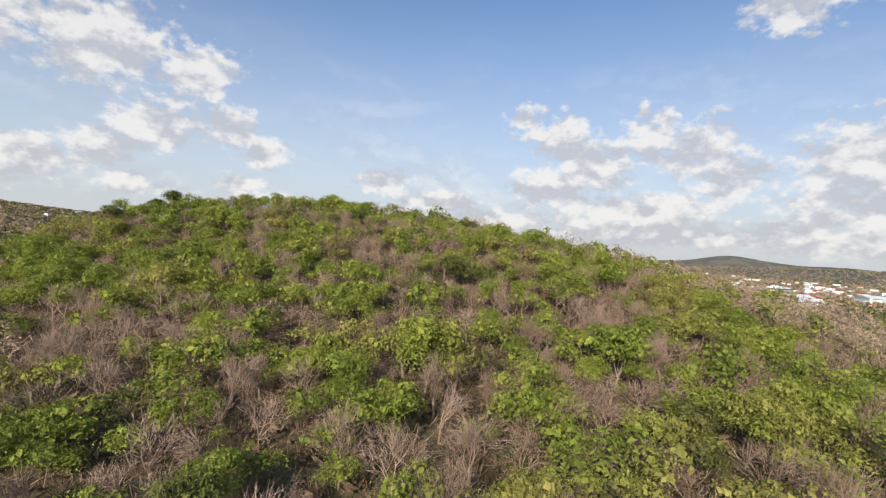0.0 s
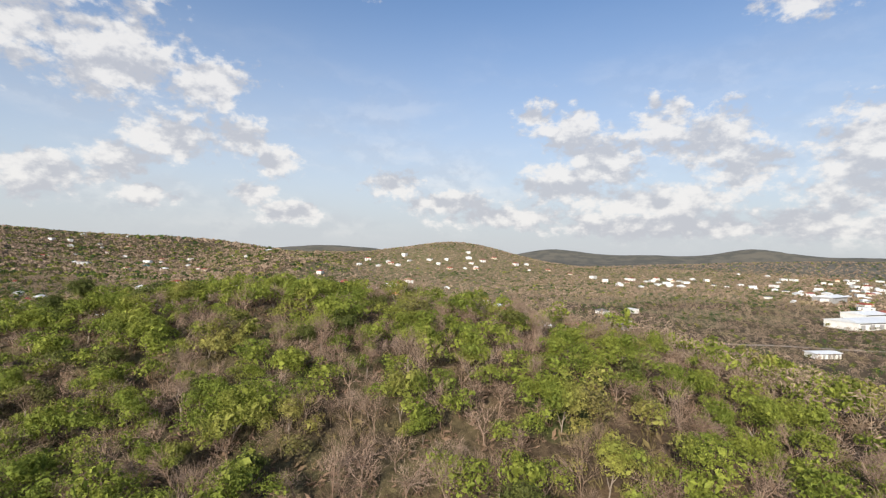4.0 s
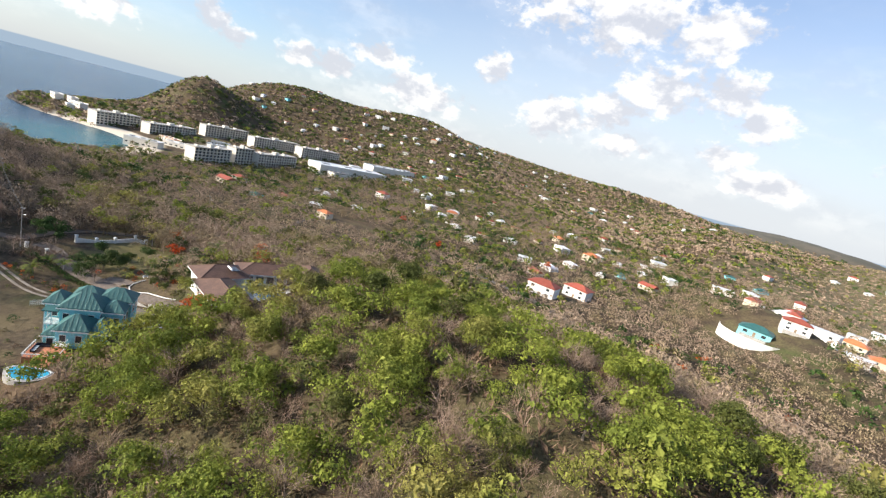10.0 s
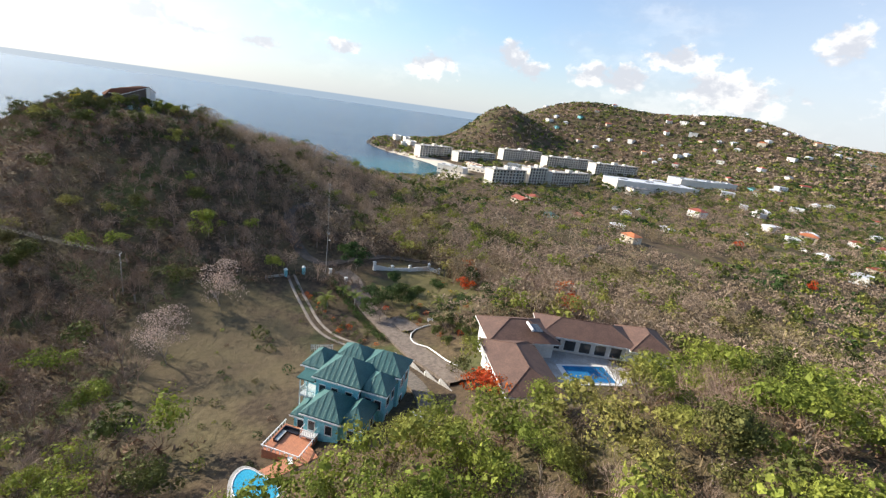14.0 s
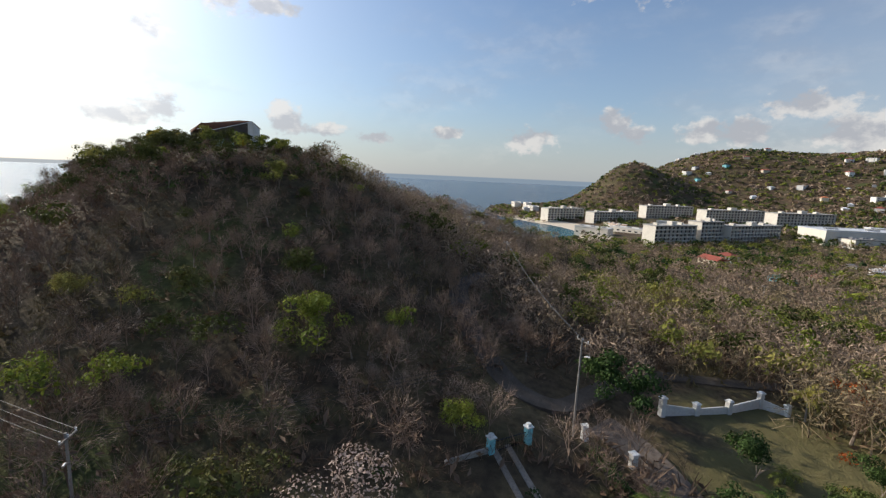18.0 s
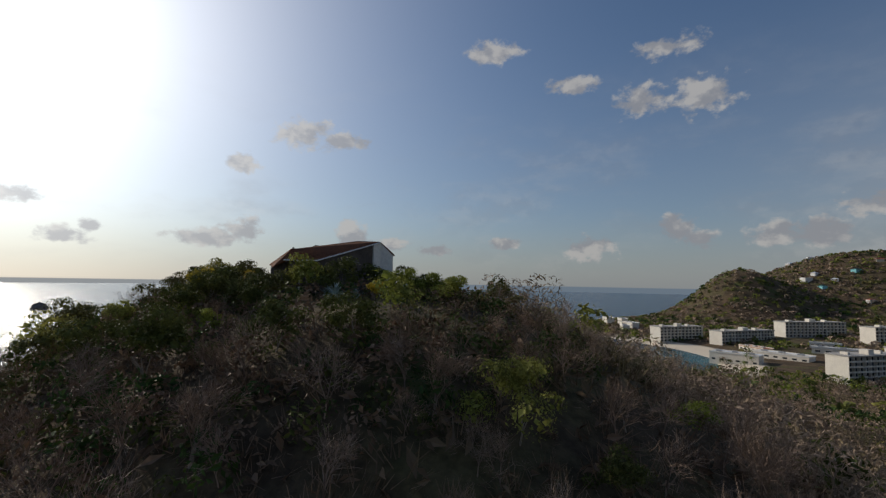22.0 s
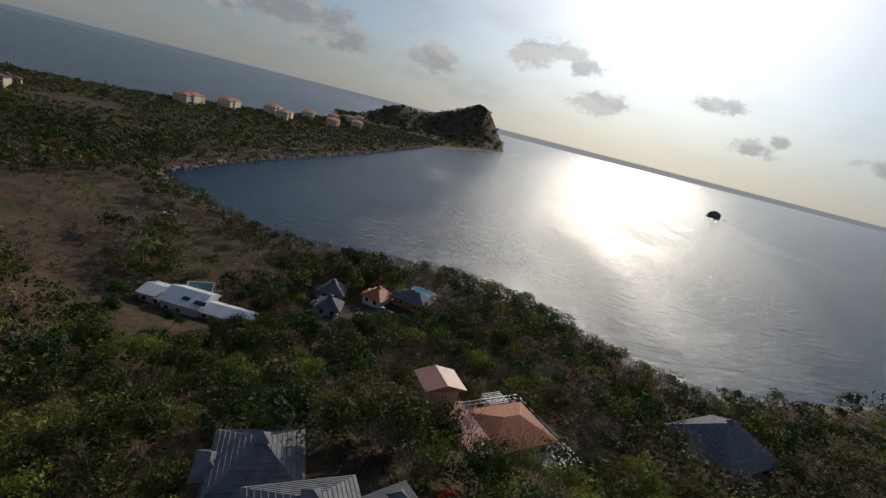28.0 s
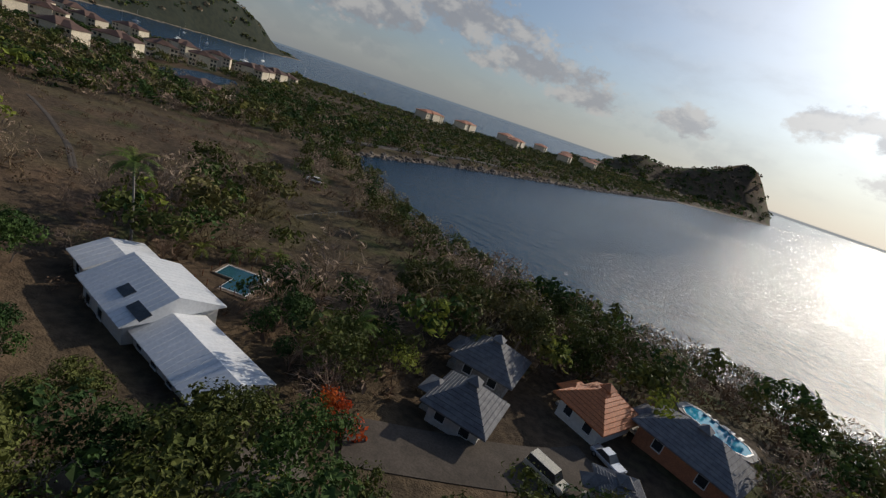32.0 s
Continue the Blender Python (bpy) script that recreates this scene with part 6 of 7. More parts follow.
KERB = [(-221.5, 198), (-220.6, 196.3), (-218.7, 194.3), (-216, 193.2), (-213.2, 193.1), (-210.6, 193.8), (-209.2, 194.9), (-207.1, 197.5), (-203, 199.6), (-199.3, 201.4), (-196, 203.6)]
ends = [np.array([x, y, hz(x, y) + .25]) for x, y in KERB]
tagged(new("kerb", mesh_np("kerb", *sticks([(a, b, .17, .17) for a, b in zip(ends, ends[1:])], 6), white_wall)), "curved white kerb round the garden bed", "kerb", kind="structure")
edge_wall = thing("low_wall", pose(0, 0, 0), "low grey-white wall along the lower side of the driveway", "wall")
LOW = [(-203, 190), (-198, 193.8), (-193, 196.9), (-188.5, 199.7), (-184.5, 202)]
for (x0, y0), (x1, y1) in zip(LOW, LOW[1:]):
    n = math.hypot(x1 - x0, y1 - y0)
    part("panel", boxes((0, n, -.1, .1, -1, .6)), concrete, edge_wall, at=pose(x0, y0, (hz(x0, y0) + hz(x1, y1)) / 2, 0, 0, math.degrees(math.atan2(y1 - y0, x1 - x0))))
    part("pillar", boxes((-.2, .2, -.2, .2, -1, .9)), white_wall, edge_wall, at=pose(x0, y0, hz(x0, y0), 0, 0, 30))
pickets = thing("picket_fence", pose(-205.6, 173, hz(-205.6, 174.5), 0, 0, 104), "short white picket fence behind the villa", "fence")
for z in (.5, 1.1):
    part("rail", boxes((-2.5, 2.5, -.03, .03, z, z + .1)), white_paint, pickets)
for k in range(13):
    part("picket", boxes((-2.45 + k * .4, -2.33 + k * .4, .03, .07, -.3, 1.5)), white_paint, pickets)


# ---------------------------------------------------------------- poles and wires
def power_pole(x, y, tall, turn):
    t = thing("utility_pole", pose(x, y, hz(x, y), 0, 0, turn), "weathered wooden utility pole with a crossarm", "pole", "utility poles")
    part("pole", tube(bmesh.new(), (0, 0, -1), (0, 0, tall), .17, .11, 8), pole_wood, t)
    part("crossarm", boxes((-1.1, 1.1, .1, .22, tall - .5, tall - .36)), pole_wood, t)
    for s in (-1, 0, 1):
        part("insulator", tube(tube(bmesh.new(), (s, .16, tall - .36), (s, .16, tall - .2), .05), (s, .16, tall - .2), (s, .16, tall - .12), .09), white_paint, t)
    part("street_light", tube(tube(bmesh.new(), (0, .1, tall - 2.6), (.9, .3, tall - 2.2), .04), (.8, .28, tall - 2.22), (1.3, .4, tall - 2.2), .12), metal, t)
    return (x, y, hz(x, y) + tall - .12)


tops = [power_pole(-217, 121, 11, 20), power_pole(-247.5, 164, 13.6, 35), power_pole(-312, 150, 10, 60), power_pole(-372, 241, 10, 40), power_pole(-437, 300, 10, 40), power_pole(-228, 60, 10, 0)]
line = thing("power_line", pose(0, 0, 0), "thin dark overhead wires between the poles", "wires")
for i, j in ((0, 1), (1, 2), (1, 3), (3, 4), (0, 5)):
    for s in (-.9, 0, .9):
        a, b = Vector(tops[i]) + Vector((s, s * .3, 0)), Vector(tops[j]) + Vector((s, s * .3, 0))
        bm, last = bmesh.new(), a
        for k in range(1, 13):
            f = k / 12
            p = a.lerp(b, f) - Vector((0, 0, 4 * f * (1 - f) * (a - b).length * .022))
            tube(bm, last, p, .022, sides=3)
            last = p
        part("wire", bm, wire_mat, line)


# ---------------------------------------------------------------- garden trees and palms
def frond_mesh(r):
    vs, fs = [], []
    n = 9
    spine = [np.array([2.9 * f, 0, 0.9 * math.sin(f * 2.1) - 1.5 * f * f]) for f in np.linspace(0, 1, n + 1)]
    for i in range(n):
        a, b = spine[i], spine[i + 1]
        w0 = 0.55 * math.sin(math.pi * (0.12 + 0.86 * i / n))
        for s in (-1, 1):
            for q in (0.0, 0.5):
                o = len(vs)
                p, d = a + (b - a) * q, (b - a) * 0.42
                tip = p + d * 1.6 + np.array([0, s * w0 * 1.25, -0.3 * w0])
                vs += [p, p + d, tip + d * .2, tip]
                fs.append((o, o + 1, o + 2, o + 3))
    return mesh_np("frond", vs, fs, palm_leaf)


FROND = frond_mesh(rng)


def palm(x, y, tall, s=1.0, label="coconut palm with arching fronds in the garden"):
    t = thing("palm_tree", pose(x, y, hz(x, y) - .2, 0, 0, rng.uniform(0, 360)) @ Matrix.Scale(s, 4), label, "palm", "palms")
    seg, lean = [], rng.uniform(-.06, .06, 2)
    for i in range(6):
        a, b = i / 6, (i + 1) / 6
        seg.append((np.array([lean[0] * tall * a * a, lean[1] * tall * a * a, tall * a]), np.array([lean[0] * tall * b * b, lean[1] * tall * b * b, tall * b]), .17 - .06 * a, .17 - .06 * b))
    part("trunk", mesh_np("trunk", *sticks(seg, 7), pole_wood), None, t)
    head = seg[-1][1]
    for i in range(13):
        part("frond", FROND, None, t, at=pose(*head, 0, -float(rng.uniform(-25, 55)), i * 360 / 13 * 2.3))


for x, y, h, s in ((-219, -114, 11, 1.2), (-254, -123, 5, 1.1), (-222, -123, 2.5, .7), (-224, -127, 2.5, .7), (-225, -131, 2.5, .7), (-227, -134, 2.5, .7), (-264, -140, 5, .9), (-312, -164, 5, .9), (-317, -160, 6, 1.0), (-232, 176, 2.5, 1.0), (-236, 172, 2.2, .9), (-235.6, 200.5, 2.2, 1.0), (-244.7, 222.8, 4, 1.5), (-228.4, 169, 2.2, 1.1),
                   (-226, 193, 1.6, .8), (-243, 186, 2.0, .7), (-249, 190, 2, .7), (-217, 205, 2, .8), (-212, 208, 2, .8), (-270, 203, 4, 1.1), (-625, 14, 8, 1.3)):
    palm(x, y, h, s)
for x, y, h, s in ((-700, 225, 8, 1.2), (-730, 230, 8, 1.2), (-760, 240, 8, 1.2), (-680, 215, 8, 1.1), (-790, 245, 7, 1.2), (118, -514, 8, 1.2), (143, -560, 8, 1.2), (27, -460, 8, 1.2), (-360, -112, 5, 1.0), (-600, -14, 8, 1.3), (-612, 2, 8, 1.3), (-352, -118, 5, .9)):
    palm(x, y, h, s)


def garden_tree(x, y, s, mat, label, n=700, size=.24, lobes=9, base=3.2, wide=2.3, tall=1.5, core=18):
    t = thing("garden_tree", pose(x, y, hz(x, y) - .2, 0, 0, rng.uniform(0, 360)) @ Matrix.Scale(s, 4), label, "tree")
    part("trunk", trunk_mesh, None, t)
    part("crown", mesh_np("crown", *crown(n, size, rng, lobes, wide, tall, base, core), mat), None, t)


for x, y, s in ((-219, 144, 1.9), (-195.5, 143.5, 1.9)):
    garden_tree(x, y, s, leaf_blossom, "spreading tree covered in pale pinkish blossom on the lawn", 2600, .085, 18, 1.8, 2.3, 2.2, 0)
for x, y, s in ((-247.6, 208.6, 1.1), (-253, 243, 1.3), (-228, 236, 1.3), (-275, 212, 1.1), (-30, 470, 1.2), (-58, 452, 1.1), (-262, -112, .8), (-330, 400, 1.4), (-300, 500, 1.4), (-420, 420, 1.4), (-280, 2, 1.0), (-250, 445, 1.3), (-158, 428, 1.0), (-136, 411, 1.1), (-143, 458, 1.0), (-94, 422, .9)):
    garden_tree(x, y, s, leaf_red, "flamboyant tree with orange-red flowers", 420, .2, 9, 2.8)
for x, y, s in ((-262, 216, 1.5), (-256, 228, 1.6), (-244, 232, 1.5), (-270, 228, 1.5), (-220, 262, 1.3), (-182, 519, 1.4), (-126, 503, 1.6), (-250, 221, 1.4), (-264, 206, 1.4), (-236, 228, 1.4)):
    t = thing("bare_tree", pose(x, y, hz(x, y) - .2, 0, 0, x * 7) @ Matrix.Scale(s, 4), "tall leafless pinkish-grey tree behind the garden", "tree", "bare trees on the hills")
    part("trunk", butt_meshes[int(-x) % 4], None, t)
    tagged(part("bare_crown", bare_meshes[int(-x) % 4], None, t), kind="stuff")
for x, y, s in ((-255, 172.6, 1.4), (-248.4, 186, 1.1), (-239, 186, .8), (-233, 191, .9), (-228, 202.6, .9), (-234, 212, .8), (-229, 216, 1.0), (-224, 210, .7), (-217, 206, .7), (-214, 209, .8), (-262, 212, 1.2), (-243, 216, 1.1), (-236, 192, 1.0), (-242, 194, .9), (-238, 180, .8), (-218, 202, .9), (-232, 207, .9), (-239, 221, 1.1), (-249, 200, 1.0), (-222, 199, .6), (-258, 168.6, 1.5), (-226.6, 180.2, 1.1), (-235, 187, 1.3), (-229.5, 183.5, 1.1), (-213, 199.5, .6), (-206, 202, .6), (-211.5, 206, .6)):
    garden_tree(x, y, s, leaf_dark, "dense dark green garden tree beside the drive", 1400, .17, 10, 2.2)
for x, y, s in ((-268, -147, 1.7), (-277, -152, 1.6), (-258, -148, 1.4), (-286, -155, 1.2), (-255, -84, 1.0), (-260, -86, 1.1), (-253, -91, .9), (-258, -95, 1.0), (-266, -92, 1.3), (-260, -101, 1.3), (-264, -105, 1.1), (-249, -118, 1.2), (-256, -121, 1.2), (-247, -146, 1.3), (-254, -152, 1.4), (-262, -158, 1.5), (-270, -165, 1.5), (-281, -160, 1.3), (-273, -95, 1.5), (-280, -101, 1.4), (-287, -108, 1.4), (-294, -117, 1.3), (-228, -90, 1.0), (-250, -96, .8), (-240, -94, .8), (-262, -96, 1.1), (-222, -100, 1.1), (-240, -126, 1.2), (-246, -132, 1.2), (-304, -44, 1.4), (-298, -48, 1.5), (-292, -52, 1.4)):
    garden_tree(x, y, s, leaf_dark if int(x * 7 + y * 3) % 3 == 0 else leaf_olive, "large spreading tree near the shore houses", 2000, .16, 12, 2.6, 2.6)


for x, y, s, mt in ((-296.6, 64.2, .8, leaf_olive), (-297, 67.5, .7, leaf_olive), (-298.6, 70.6, 1.15, leaf_green), (-302, 73, 1.0, leaf_olive), (-306.5, 75.4, .9, leaf_olive), (-311, 78.5, .9, leaf_olive), (-295.5, 60.5, .75, leaf_olive), (-284, 86, .9, leaf_olive), (-281, 80, .8, leaf_olive), (-291, 64, .8, leaf_olive), (-290, 68.5, .7, leaf_olive), (-293, 60, .9, leaf_olive), (-297, 55.5, 1.0, leaf_olive), (-295, 57, .8, leaf_yellow), (-299, 61, .6, leaf_yellow), (-301, 52, .9, leaf_green), (-304, 56, .9, leaf_olive), (-296, 57, .6, leaf_olive), (-301, 56, .65, leaf_green), (-290, 61, .5, leaf_green), (-310, 83, .85, leaf_green), (-317, 79, .85, leaf_olive), (-321, 70, .9, leaf_green),
                    (-285, 68, .5, leaf_green), (-306, 88, .8, leaf_green), (-299, 80, .5, leaf_yellow)):
    garden_tree(x, y, s, mt, "small bushy tree crowding the hilltop house", 1300, .16, 10, 1.6, 2.4)


# single trees that stand out of the woods on the first hill
for x, y, s in ((-30.1, 129.5, 2.0), (2.9, 137.0, 1.7), (31.5, 180.6, 1.4), (-44.7, 153.8, 1.4), (-103.7, 179.4, 1.5), (-49.5, 126.3, 1.2), (-66.6, 133.7, 1.0), (-63.3, 228.7, 1.4), (-51.6, 219.1, 1.2), (-40.9, 218.1, 1.3), (-67.5, 207.7, 1.3), (-30.0, 218.9, 1.2), (-123.9, 206.0, 1.3), (-123.4, 217.3, 1.2), (-148.1, 194.4, 1.4), (-113.5, 224.8, 1.2), (-106.1, 240.9, 1.3), (-136.7, 226.7, 1.5), (-137.5, 211.1, 1.6)):
    garden_tree(x, y, s, leaf_green, "broad umbrella-shaped tree in fresh green leaf on the hill", 3000, .115, 16, 2.8, 2.9)
for x, y, s in ((-87.1, 219.4, 1.7), (-83.9, 201.1, 1.3), (-63.4, 219.6, 1.4), (-51.2, 210.4, 1.1), (-112.6, 233.9, 1.4), (-31.0, 162.5, 1.4), (-15.5, 162.6, 1.4), (-11.6, 142.3, 1.4), (-69.3, 178.2, 1.3)):
    t = thing("bare_tree", pose(x, y, hz(x, y) - .2, 0, 0, x * 7) @ Matrix.Scale(s, 4), "large leafless pale tree standing out of the woods", "tree", "bare trees on the hills")
    part("trunk", butt_meshes[int(-x) % 4], None, t)
    tagged(part("bare_crown", bare_meshes[int(-x) % 4], None, t), kind="stuff")


def shrub(x, y, s, mat, label, name="shrub"):
    ob = new(name, mesh_np(name, *bush(rng, 90, .17, 1.0, .9, .5), mat))
    ob.matrix_basis = pose(x, y, hz(x, y) - .1, 0, 0, rng.uniform(0, 360)) @ Matrix.Scale(s, 4)
    tagged(ob, label, "shrub", "garden shrubs")


for x, y, s, mt in ((-208.6, 157.7, 2.3, leaf_olive), (-203.7, 161.8, 1.4, leaf_olive), (-190.5, 163.5, .8, leaf_olive), (-183.3, 155.8, 1.0, leaf_dark), (-173.3, 170.2, .9, leaf_dark), (-188.8, 167.7, .8, scrub_mat), (-181.9, 169, .7, leaf_dark), (-179.6, 175, 1.4, leaf_olive), (-166.3, 164.2, 1.2, leaf_green), (-165.4, 171.9, 1.0, leaf_olive), (-178.2, 170.8, .8, scrub_mat), (-195.3, 168.5, 1.4, leaf_dark)):
    shrub(x, y, s, mt, "rounded bush standing by itself on the dry lawn")
lounger = thing("sun_lounger", pose(-166.2, 177.6, hz(-166.2, 177.6) + .25, 0, 0, 20), "white sun lounger on the paved strip below the deck", "lounger")
part("seat", boxes((-.9, .4, -.33, .33, .3, .38)), white_paint, lounger)
part("backrest", slab(bmesh.new(), [(.4, -.33, .38), (1.0, -.33, .85), (1.0, .33, .85), (.4, .33, .38)], .06), white_paint, lounger)
for x, y in ((-.8, -.28), (-.8, .28), (.35, -.28), (.35, .28)):
    part("leg", boxes((x - .03, x + .03, y - .03, y + .03, 0, .3)), white_paint, lounger)
ribbon("pavement", [(-168.5, 180.5), (-166, 177.5), (-163.5, 174.5)], 2.6, terracotta, "terracotta paved strip between the deck and the pool", 0.1, "pavement")
for i in range(46):
    x, y = -200 + rng.normal(0, 16), 150 + rng.normal(0, 12)
    if not (-222 < x < -172 and 128 < y < 168) and i > 20:
        continue
    shrub(x, y, rng.uniform(.4, 1.1), [leaf_olive, leaf_dark, leaf_green, scrub_mat][i % 4], "small round bush on the dry lawn")
for i in range(34):
    f = i / 33
    shrub(-244 + 32 * f + rng.normal(0, .2), 166.6 + 19.6 * f + rng.normal(0, .2), rng.uniform(.95, 1.35), leaf_dark, "clipped dark green hedge bush along the drive", "hedge_bush")
for i in range(70):
    f = i / 69
    shrub(-236 + 28 * f + rng.normal(0, 1.6), 161.5 + 22 * f + rng.normal(0, 2.2), rng.uniform(.4, 1.1), [leaf_dark, leaf_olive, scrub_mat, leaf_red][i % 11 // 3], "low garden bush beside the drive")
for i in range(60):
    shrub(-236 + rng.normal(0, 13), 204 + rng.normal(0, 8), rng.uniform(.4, 1.2), [leaf_dark, leaf_olive, leaf_green, leaf_yellow, leaf_red][i % 5], "ornamental bush on the garden lawn")
for x, y in ((-186, 205.5), (-184.5, 206.5), (-183, 208), (-187, 207.5), (-185, 209), (-181.5, 209.5), (-183, 211), (-180, 211.5), (-188.5, 209)):
    shrub(x, y, rng.uniform(1.8, 2.6), leaf_red, "red-orange bougainvillea bush beside the bungalow", "bougainvillea")
for i in range(14):
    a = i / 13
    shrub(-333 - 14 * a + rng.normal(0, 1), -60 - 16 * a + rng.normal(0, 1), 1.2, [leaf_red, leaf_olive][i % 2], "flowering bush along the terrace")
for x, y in ((-264, -113), (-262, -111), (-291, 4), (-293, 6), (-306, -36)):
    shrub(x, y, 1.8, leaf_red, "red bougainvillea bush among the trees", "bougainvillea")
for x, y, s in ((-296, 75.2, 1.0), (-294.4, 77.2, 1.25), (-297.6, 78, .8)):
    t = thing("agave", pose(x, y, hz(x, y), 0, 0, 40) @ Matrix.Scale(s, 4), "blue-grey agave rosette on the hilltop", "agave", "agaves on the hilltop")
    for k in range(26):
        el, az = (12 + 62 * (k % 5) / 4), k * 137.5
        part("leaf", mesh_np("leaf", [(0, -.12, 0), (0, .12, 0), (.9, .1, .25), (.9, -.1, .25), (1.7, .0, .1), (0, 0, -.06), (.9, 0, .16)], [(0, 3, 2, 1), (3, 4, 4, 2), (0, 5, 6, 3), (5, 1, 2, 6)], agave_leaf) if k == 0 and s == 1.0 else bpy.data.meshes["leaf"], None, t, at=pose(0, 0, .1, 0, -el, az))


# ---------------------------------------------------------------- cars
def vehicle(x, y, turn, paint, label, length=4.4, wide=1.8, tall=1.55, van=False):
    t = thing("van" if van else "car", pose(x, y, hz(x, y) + .22, 0, 0, turn), label, "vehicle")
    hl, hw = length / 2, wide / 2
    part("body", boxes((-hl, hl, -hw, hw, .3, tall * .56), bevel=.12), paint, t)
    bm = bmesh.new()
    lo = [(-hl + (.15 if van else .75), -hw + .05), (hl - (.9 if van else 1.3), -hw + .05), (hl - (.9 if van else 1.3), hw - .05), (-hl + (.15 if van else .75), hw - .05)]
    hi = [(-hl + (.3 if van else 1.3), -hw + .2), (hl - (1.4 if van else 2.0), -hw + .2), (hl - (1.4 if van else 2.0), hw - .2), (-hl + (.3 if van else 1.3), hw - .2)]
    a, b = [bm.verts.new((*p, tall * .56)) for p in lo], [bm.verts.new((*p, tall - .06)) for p in hi]
    for i in range(4):
        bm.faces.new((a[i], a[(i + 1) % 4], b[(i + 1) % 4], b[i]))
    bm.faces.new(b)
    part("cabin_glass", bm, glass_dark, t, "dark glass cabin")
    part("roof", boxes((hi[0][0] - .02, hi[1][0] + .02, -hw + .18, hw - .18, tall - .07, tall), bevel=.03), paint, t)
    for sx in (-1, 1):
        for sy in (-1, 1):
            w_ = part("wheel", tube(bmesh.new(), (sx * hl * .62, sy * (hw - .18), .32), (sx * hl * .62, sy * (hw + .02), .32), .33, sides=14), rubber, t)
            part("rim", tube(bmesh.new(), (sx * hl * .62, sy * (hw + .015), .32), (sx * hl * .62, sy * (hw + .035), .32), .2, sides=10), metal, w_)
        part("headlight" if sx > 0 else "tail_light", boxes((sx * hl - .04, sx * hl + .03, -hw + .15, -hw + .5, .62, .78), (sx * hl - .04, sx * hl + .03, hw - .5, hw - .15, .62, .78)), white_paint if sx > 0 else red_roof, t)


vehicle(-286, -135, 153, car_silver, "silver hatchback parked beside the long cottage")
vehicle(-281, -125.5, 166, car_cream, "cream minivan parked on the court", 4.9, 1.85, 1.95, True)
vehicle(-183, -182, 20, white_paint, "white pickup parked on the meadow by the shore", 5.0, 1.85, 1.7)
vehicle(-174.3, 196.3, 65, car_silver, "pale car parked behind the turquoise villa")


# ---------------------------------------------------------------- shore, causeway, marina
def boulders(name, x, y, size, label):
    v0, f0 = [], []
    bm = bmesh.new()
    bmesh.ops.create_icosphere(bm, subdivisions=1, radius=1.0)
    base = np.array([v.co[:] for v in bm.verts])
    tri = np.array([[q.index for q in f.verts] for f in bm.faces])
    bm.free()
    for i in range(len(x)):
        p = base * (1 + rng.uniform(-.28, .28, (len(base), 1))) * size[i] * rng.uniform(.6, 1.2, 3)
        v0.append(p + np.array([x[i], y[i], float(grid_z(x[i:i + 1], y[i:i + 1])[0]) + size[i] * .1])), f0.append(tri + i * len(base))
    tagged(new(name, mesh_np(name, np.concatenate(v0), np.concatenate(f0), rock)), label, "rocks", kind="stuff")


def along(points, gap, spread, n_across=1):
    xs, ys = [], []
    for (ax, ay), (bx, by) in zip(points, points[1:]):
        d = math.hypot(bx - ax, by - ay)
        n = int(d / gap) * n_across
        f = rng.uniform(0, 1, n)
        o = rng.normal(0, spread, n)
        xs.append(ax + (bx - ax) * f - (by - ay) / d * o), ys.append(ay + (by - ay) * f + (bx - ax) / d * o)
    return np.concatenate(xs), np.concatenate(ys)


bx, by = along([(-122, -264), (-126, -330), (-138, -410), (-173, -580), (-215, -850), (-235, -1000)], 1.7, 2.2, 2)
boulders("rock_bank", bx, by, rng.uniform(.6, 1.7, len(bx)), "bank of dark boulders along the causeway")
bx, by = along([(-470, -128), (-425, -112), (-392, -134), (-373, -160), (-350, -187), (-305, -203), (-240, -194), (-210, -204), (-186, -220), (-150, -242), (-122, -264)], 2.4, 2.0, 1)
boulders("shore_rocks", bx, by, rng.uniform(.3, 1.1, len(bx)), "dark rocks along the foot of the shore")
bx, by = along([(-1180, 72), (-1045, 62), (-960, 90)], 3.0, 4.0, 2)
boulders("shore_rocks", bx, by, rng.uniform(.8, 2.4, len(bx)), "rocks round the hotel point")
for x, y, r, h in ((-878, -1015, 15, 15), (-903, -1008, 6, 1.6)):
    bm = bmesh.new()
    bmesh.ops.create_icosphere(bm, subdivisions=3, radius=1.0)
    for v in bm.verts:
        k = 1 + .3 * noise.noise(v.co * 2.3 + Vector((x, y, 0))) + .12 * noise.noise(v.co * 6)
        v.co = Vector((v.co.x * r * k, v.co.y * r * .7 * k, v.co.z * h * k))
    ob = new("sea_rock", mesh_bm("sea_rock", bm, rock))
    ob.matrix_basis = pose(x, y, -.5)
    tagged(ob, "dark bare rock standing out of the sea", "rock", "rocks in the sea")


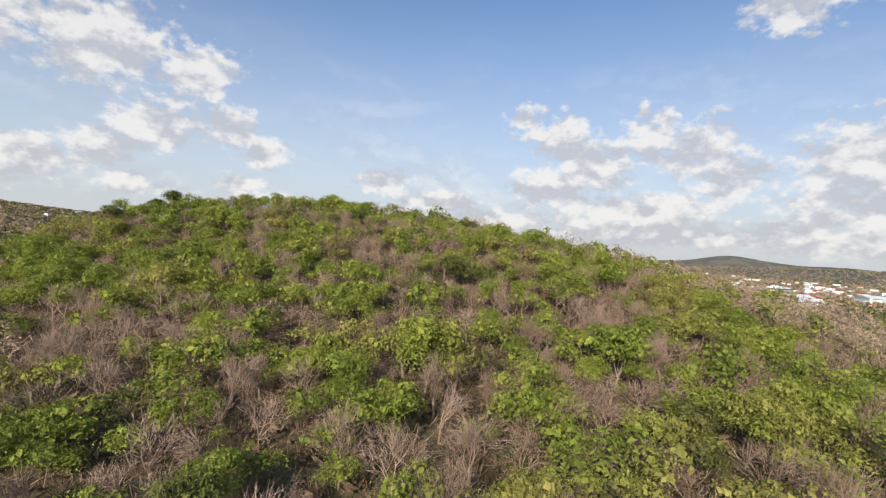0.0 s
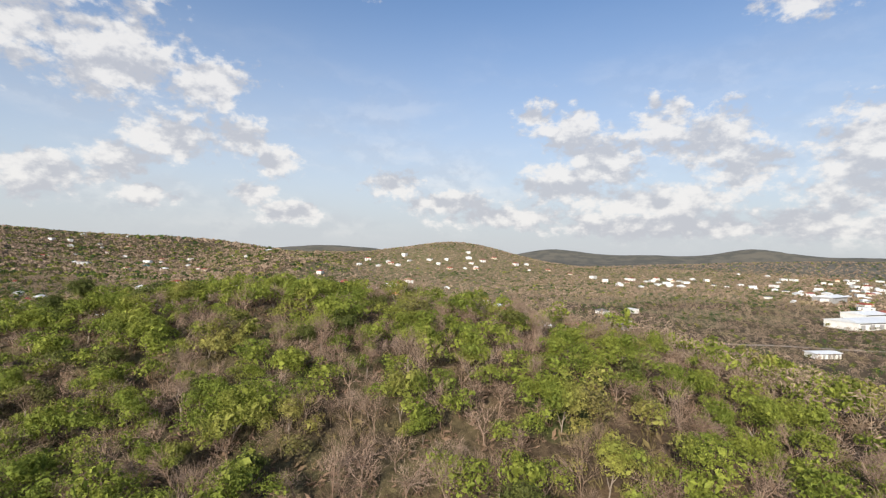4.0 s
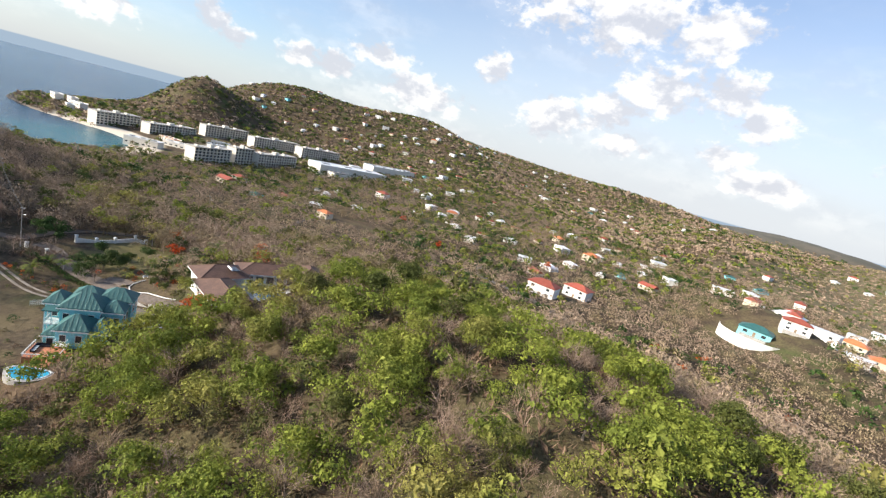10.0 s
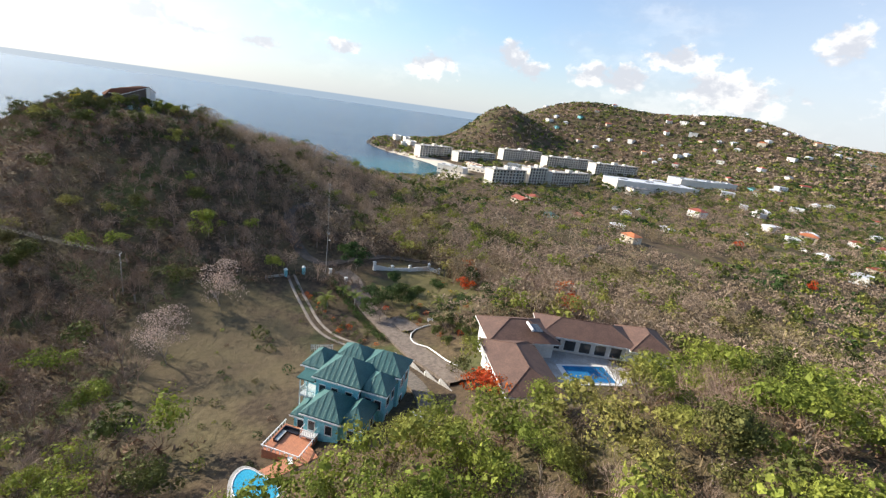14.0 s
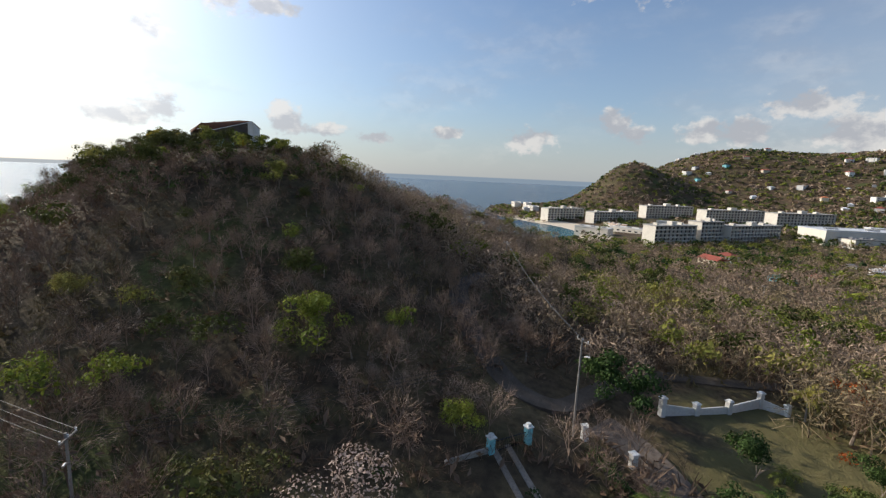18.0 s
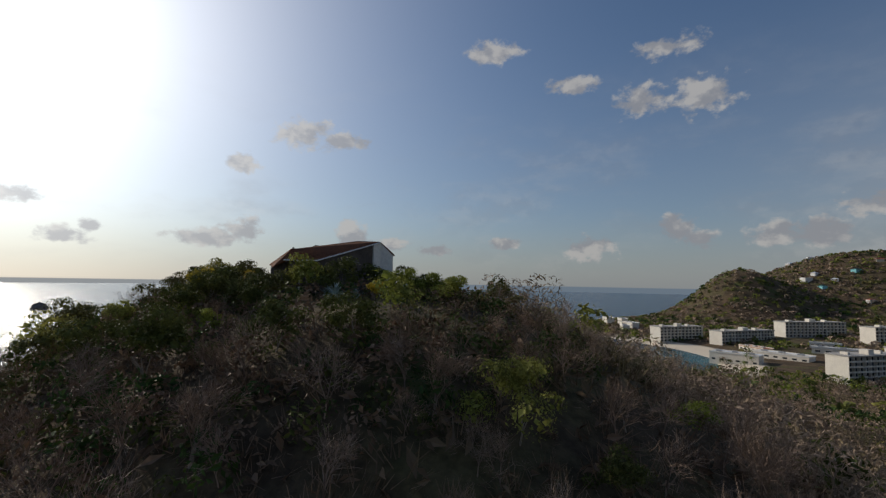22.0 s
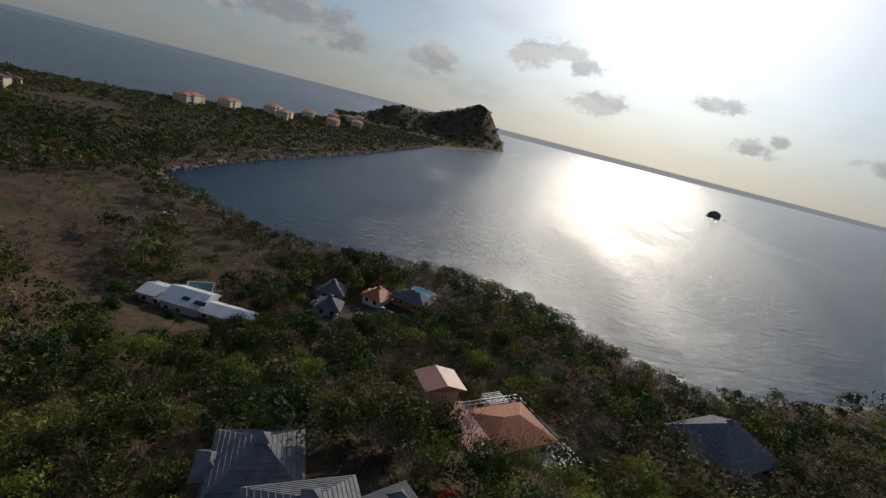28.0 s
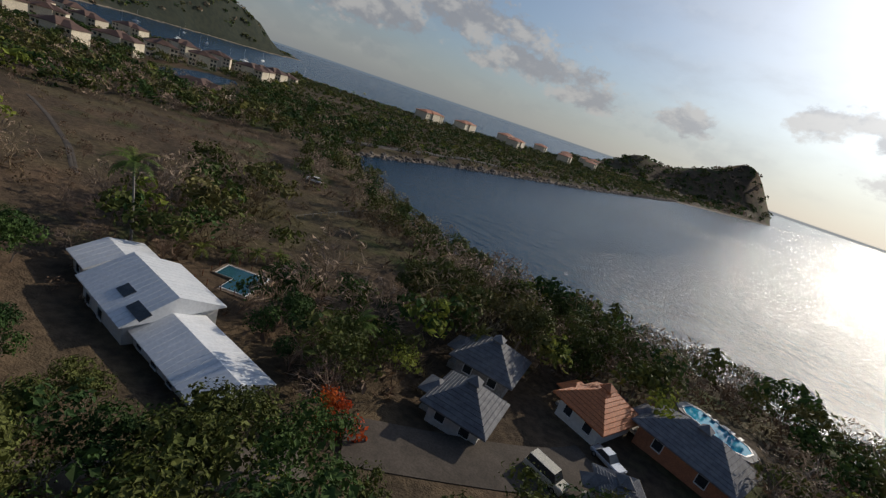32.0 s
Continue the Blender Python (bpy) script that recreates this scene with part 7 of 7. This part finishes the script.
def resort(x, y, turn, wx, wy, storeys, wall, roof, label, name="resort_house"):
    h = storeys * 3.1
    t = thing(name, pose(x, y, hz(x, y), 0, 0, turn), label, "building", "buildings round the marina")
    part("wall", boxes((-wx / 2, wx / 2, -wy / 2, wy / 2, -3, h)), wall, t)
    part("roof", hip(bmesh.new(), -wx / 2, wx / 2, -wy / 2, wy / 2, h + .2, 3.0, .8, .25), roof, t)
    part("roof", hip(bmesh.new(), -wx * .2, wx * .2, -wy / 2 - 2, wy / 2 + 2, h + .6, 3.4, .6, .25), roof, t)
    part("wall", boxes((-wx * .2, wx * .2, -wy / 2 - 2, wy / 2 + 2, -3, h + .4)), wall, t)
    for s in range(storeys):
        for i in range(4):
            for q in (-1, 1):
                fx = (-.42, -.3, .3, .42)[i]
                part("window", boxes((fx * wx - .8, fx * wx + .8, q * wy / 2 - .06, q * wy / 2 + .06, s * 3.1 + .7, s * 3.1 + 2.3)), glass_dark, t)


for x, y, turn, wx, wy, st in ((112, -194, 20, 22, 14, 3), (134, -224, 60, 22, 14, 3), (62, -236, 40, 24, 14, 3), (197, -305, 30, 24, 14, 3), (78, -270, 70, 20, 13, 3), (-32, -236, 30, 28, 13, 1), (98, -368, 30, 22, 13, 3), (86, -306, 60, 20, 13, 3), (34, -196, 30, 22, 13, 3), (158, -330, 10, 24, 14, 3), (133, -348, 50, 22, 14, 3), (80, -346, 30, 24, 14, 3), (117, -398, 20, 22, 13, 3), (130, -425, 40, 20, 13, 2), (170, -262, 30, 22, 14, 3), (205, -240, 50, 22, 14, 3), (160, -200, 30, 22, 14, 3), (250, -280, 10, 22, 14, 3)):
    resort(x, y, turn, wx, wy, st, cream_wall, brown_roof, "cream apartment house with a brown hipped roof at the marina")
for x, y, turn in ((60, -700, 100), (30, -790, 100), (0, -880, 105), (-25, -960, 105), (-40, -1050, 110), (80, -630, 95), (-60, -840, 100), (-80, -940, 100), (-10, -740, 100), (-40, -1130, 105)):
    resort(x, y, turn, 52, 18, 4, cream_wall, terracotta, "long red-roofed resort wing on the causeway", "resort_wing")
lagoon = tagged(new("lagoon", mesh_bm("lagoon", prism([(-20, -226), (-6, -214), (16, -232), (40, -262), (52, -288), (40, -304), (24, -296), (10, -272), (-6, -250)], 0, max(hz(10, -255), hz(30, -280)) + .5), sea_mat)), "narrow marina lagoon between the apartment houses", "water", kind="structure")


def boat(x, y, turn, s):
    t = thing("sailing_boat", pose(x, y, 0, 0, 0, turn) @ Matrix.Scale(s, 4), "white sailing boat at anchor in the bay", "boat", "boats in the bay")
    part("hull", prism([(-5, -1.2), (1, -1.6), (6, 0), (1, 1.6), (-5, 1.2)], -.3, 1.2), white_paint, t)
    part("cabin", boxes((-2.5, 2, -.9, .9, 1.2, 1.9), bevel=.1), white_paint, t)
    part("mast", tube(bmesh.new(), (.5, 0, 1.2), (.5, 0, 15), .1, .06), metal, t)
    part("boom", tube(bmesh.new(), (.5, 0, 2.6), (-4, 0, 2.7), .08), metal, t)


for x, y, s in ((300, -430, 1.2), (340, -520, 1.2), (420, -470, 1.2), (380, -380, 1.3), (500, -560, 1.2), (260, -560, 1.3), (560, -480, 1.2), (460, -640, 1.2), (240, -430, 1.2), (640, -600, 1.3)):
    boat(x, y, rng.uniform(0, 360), s)

# fences of the shore meadow and the poolside rail
fence = thing("fence", pose(0, 0, 0), "low wooden post and rail fence at the meadow's edge", "fence")
for i in range(12):
    f = i / 11
    x, y = -209 + 2 * f, -153 - 30 * f
    part("post", boxes((-.07, .07, -.07, .07, -.4, 1.2)), pole_wood, fence, at=pose(x, y, hz(x, y)))
    if i:
        q = (-209 + 2 * (i - 1) / 11, -153 - 30 * (i - 1) / 11)
        part("rail", tube(bmesh.new(), (*q, hz(*q) + 1.0), (x, y, hz(x, y) + 1.0), .05, sides=4), pole_wood, fence)
rail = thing("pool_fence", pose(-230.5, -123.5, hz(-230, -123) + .35, 0, 0, 25), "rusty red railing round the paved pool yard", "fence")
for i in range(20):
    a = 2 * math.pi * i / 20
    part("post", boxes((-.04, .04, -.04, .04, -.3, 1.0)), rust_roof, rail, at=pose(5.2 * max(-.8, min(.8, 1.3 * math.cos(a))) , 5.2 * max(-.8, min(.8, 1.3 * math.sin(a))), 0))
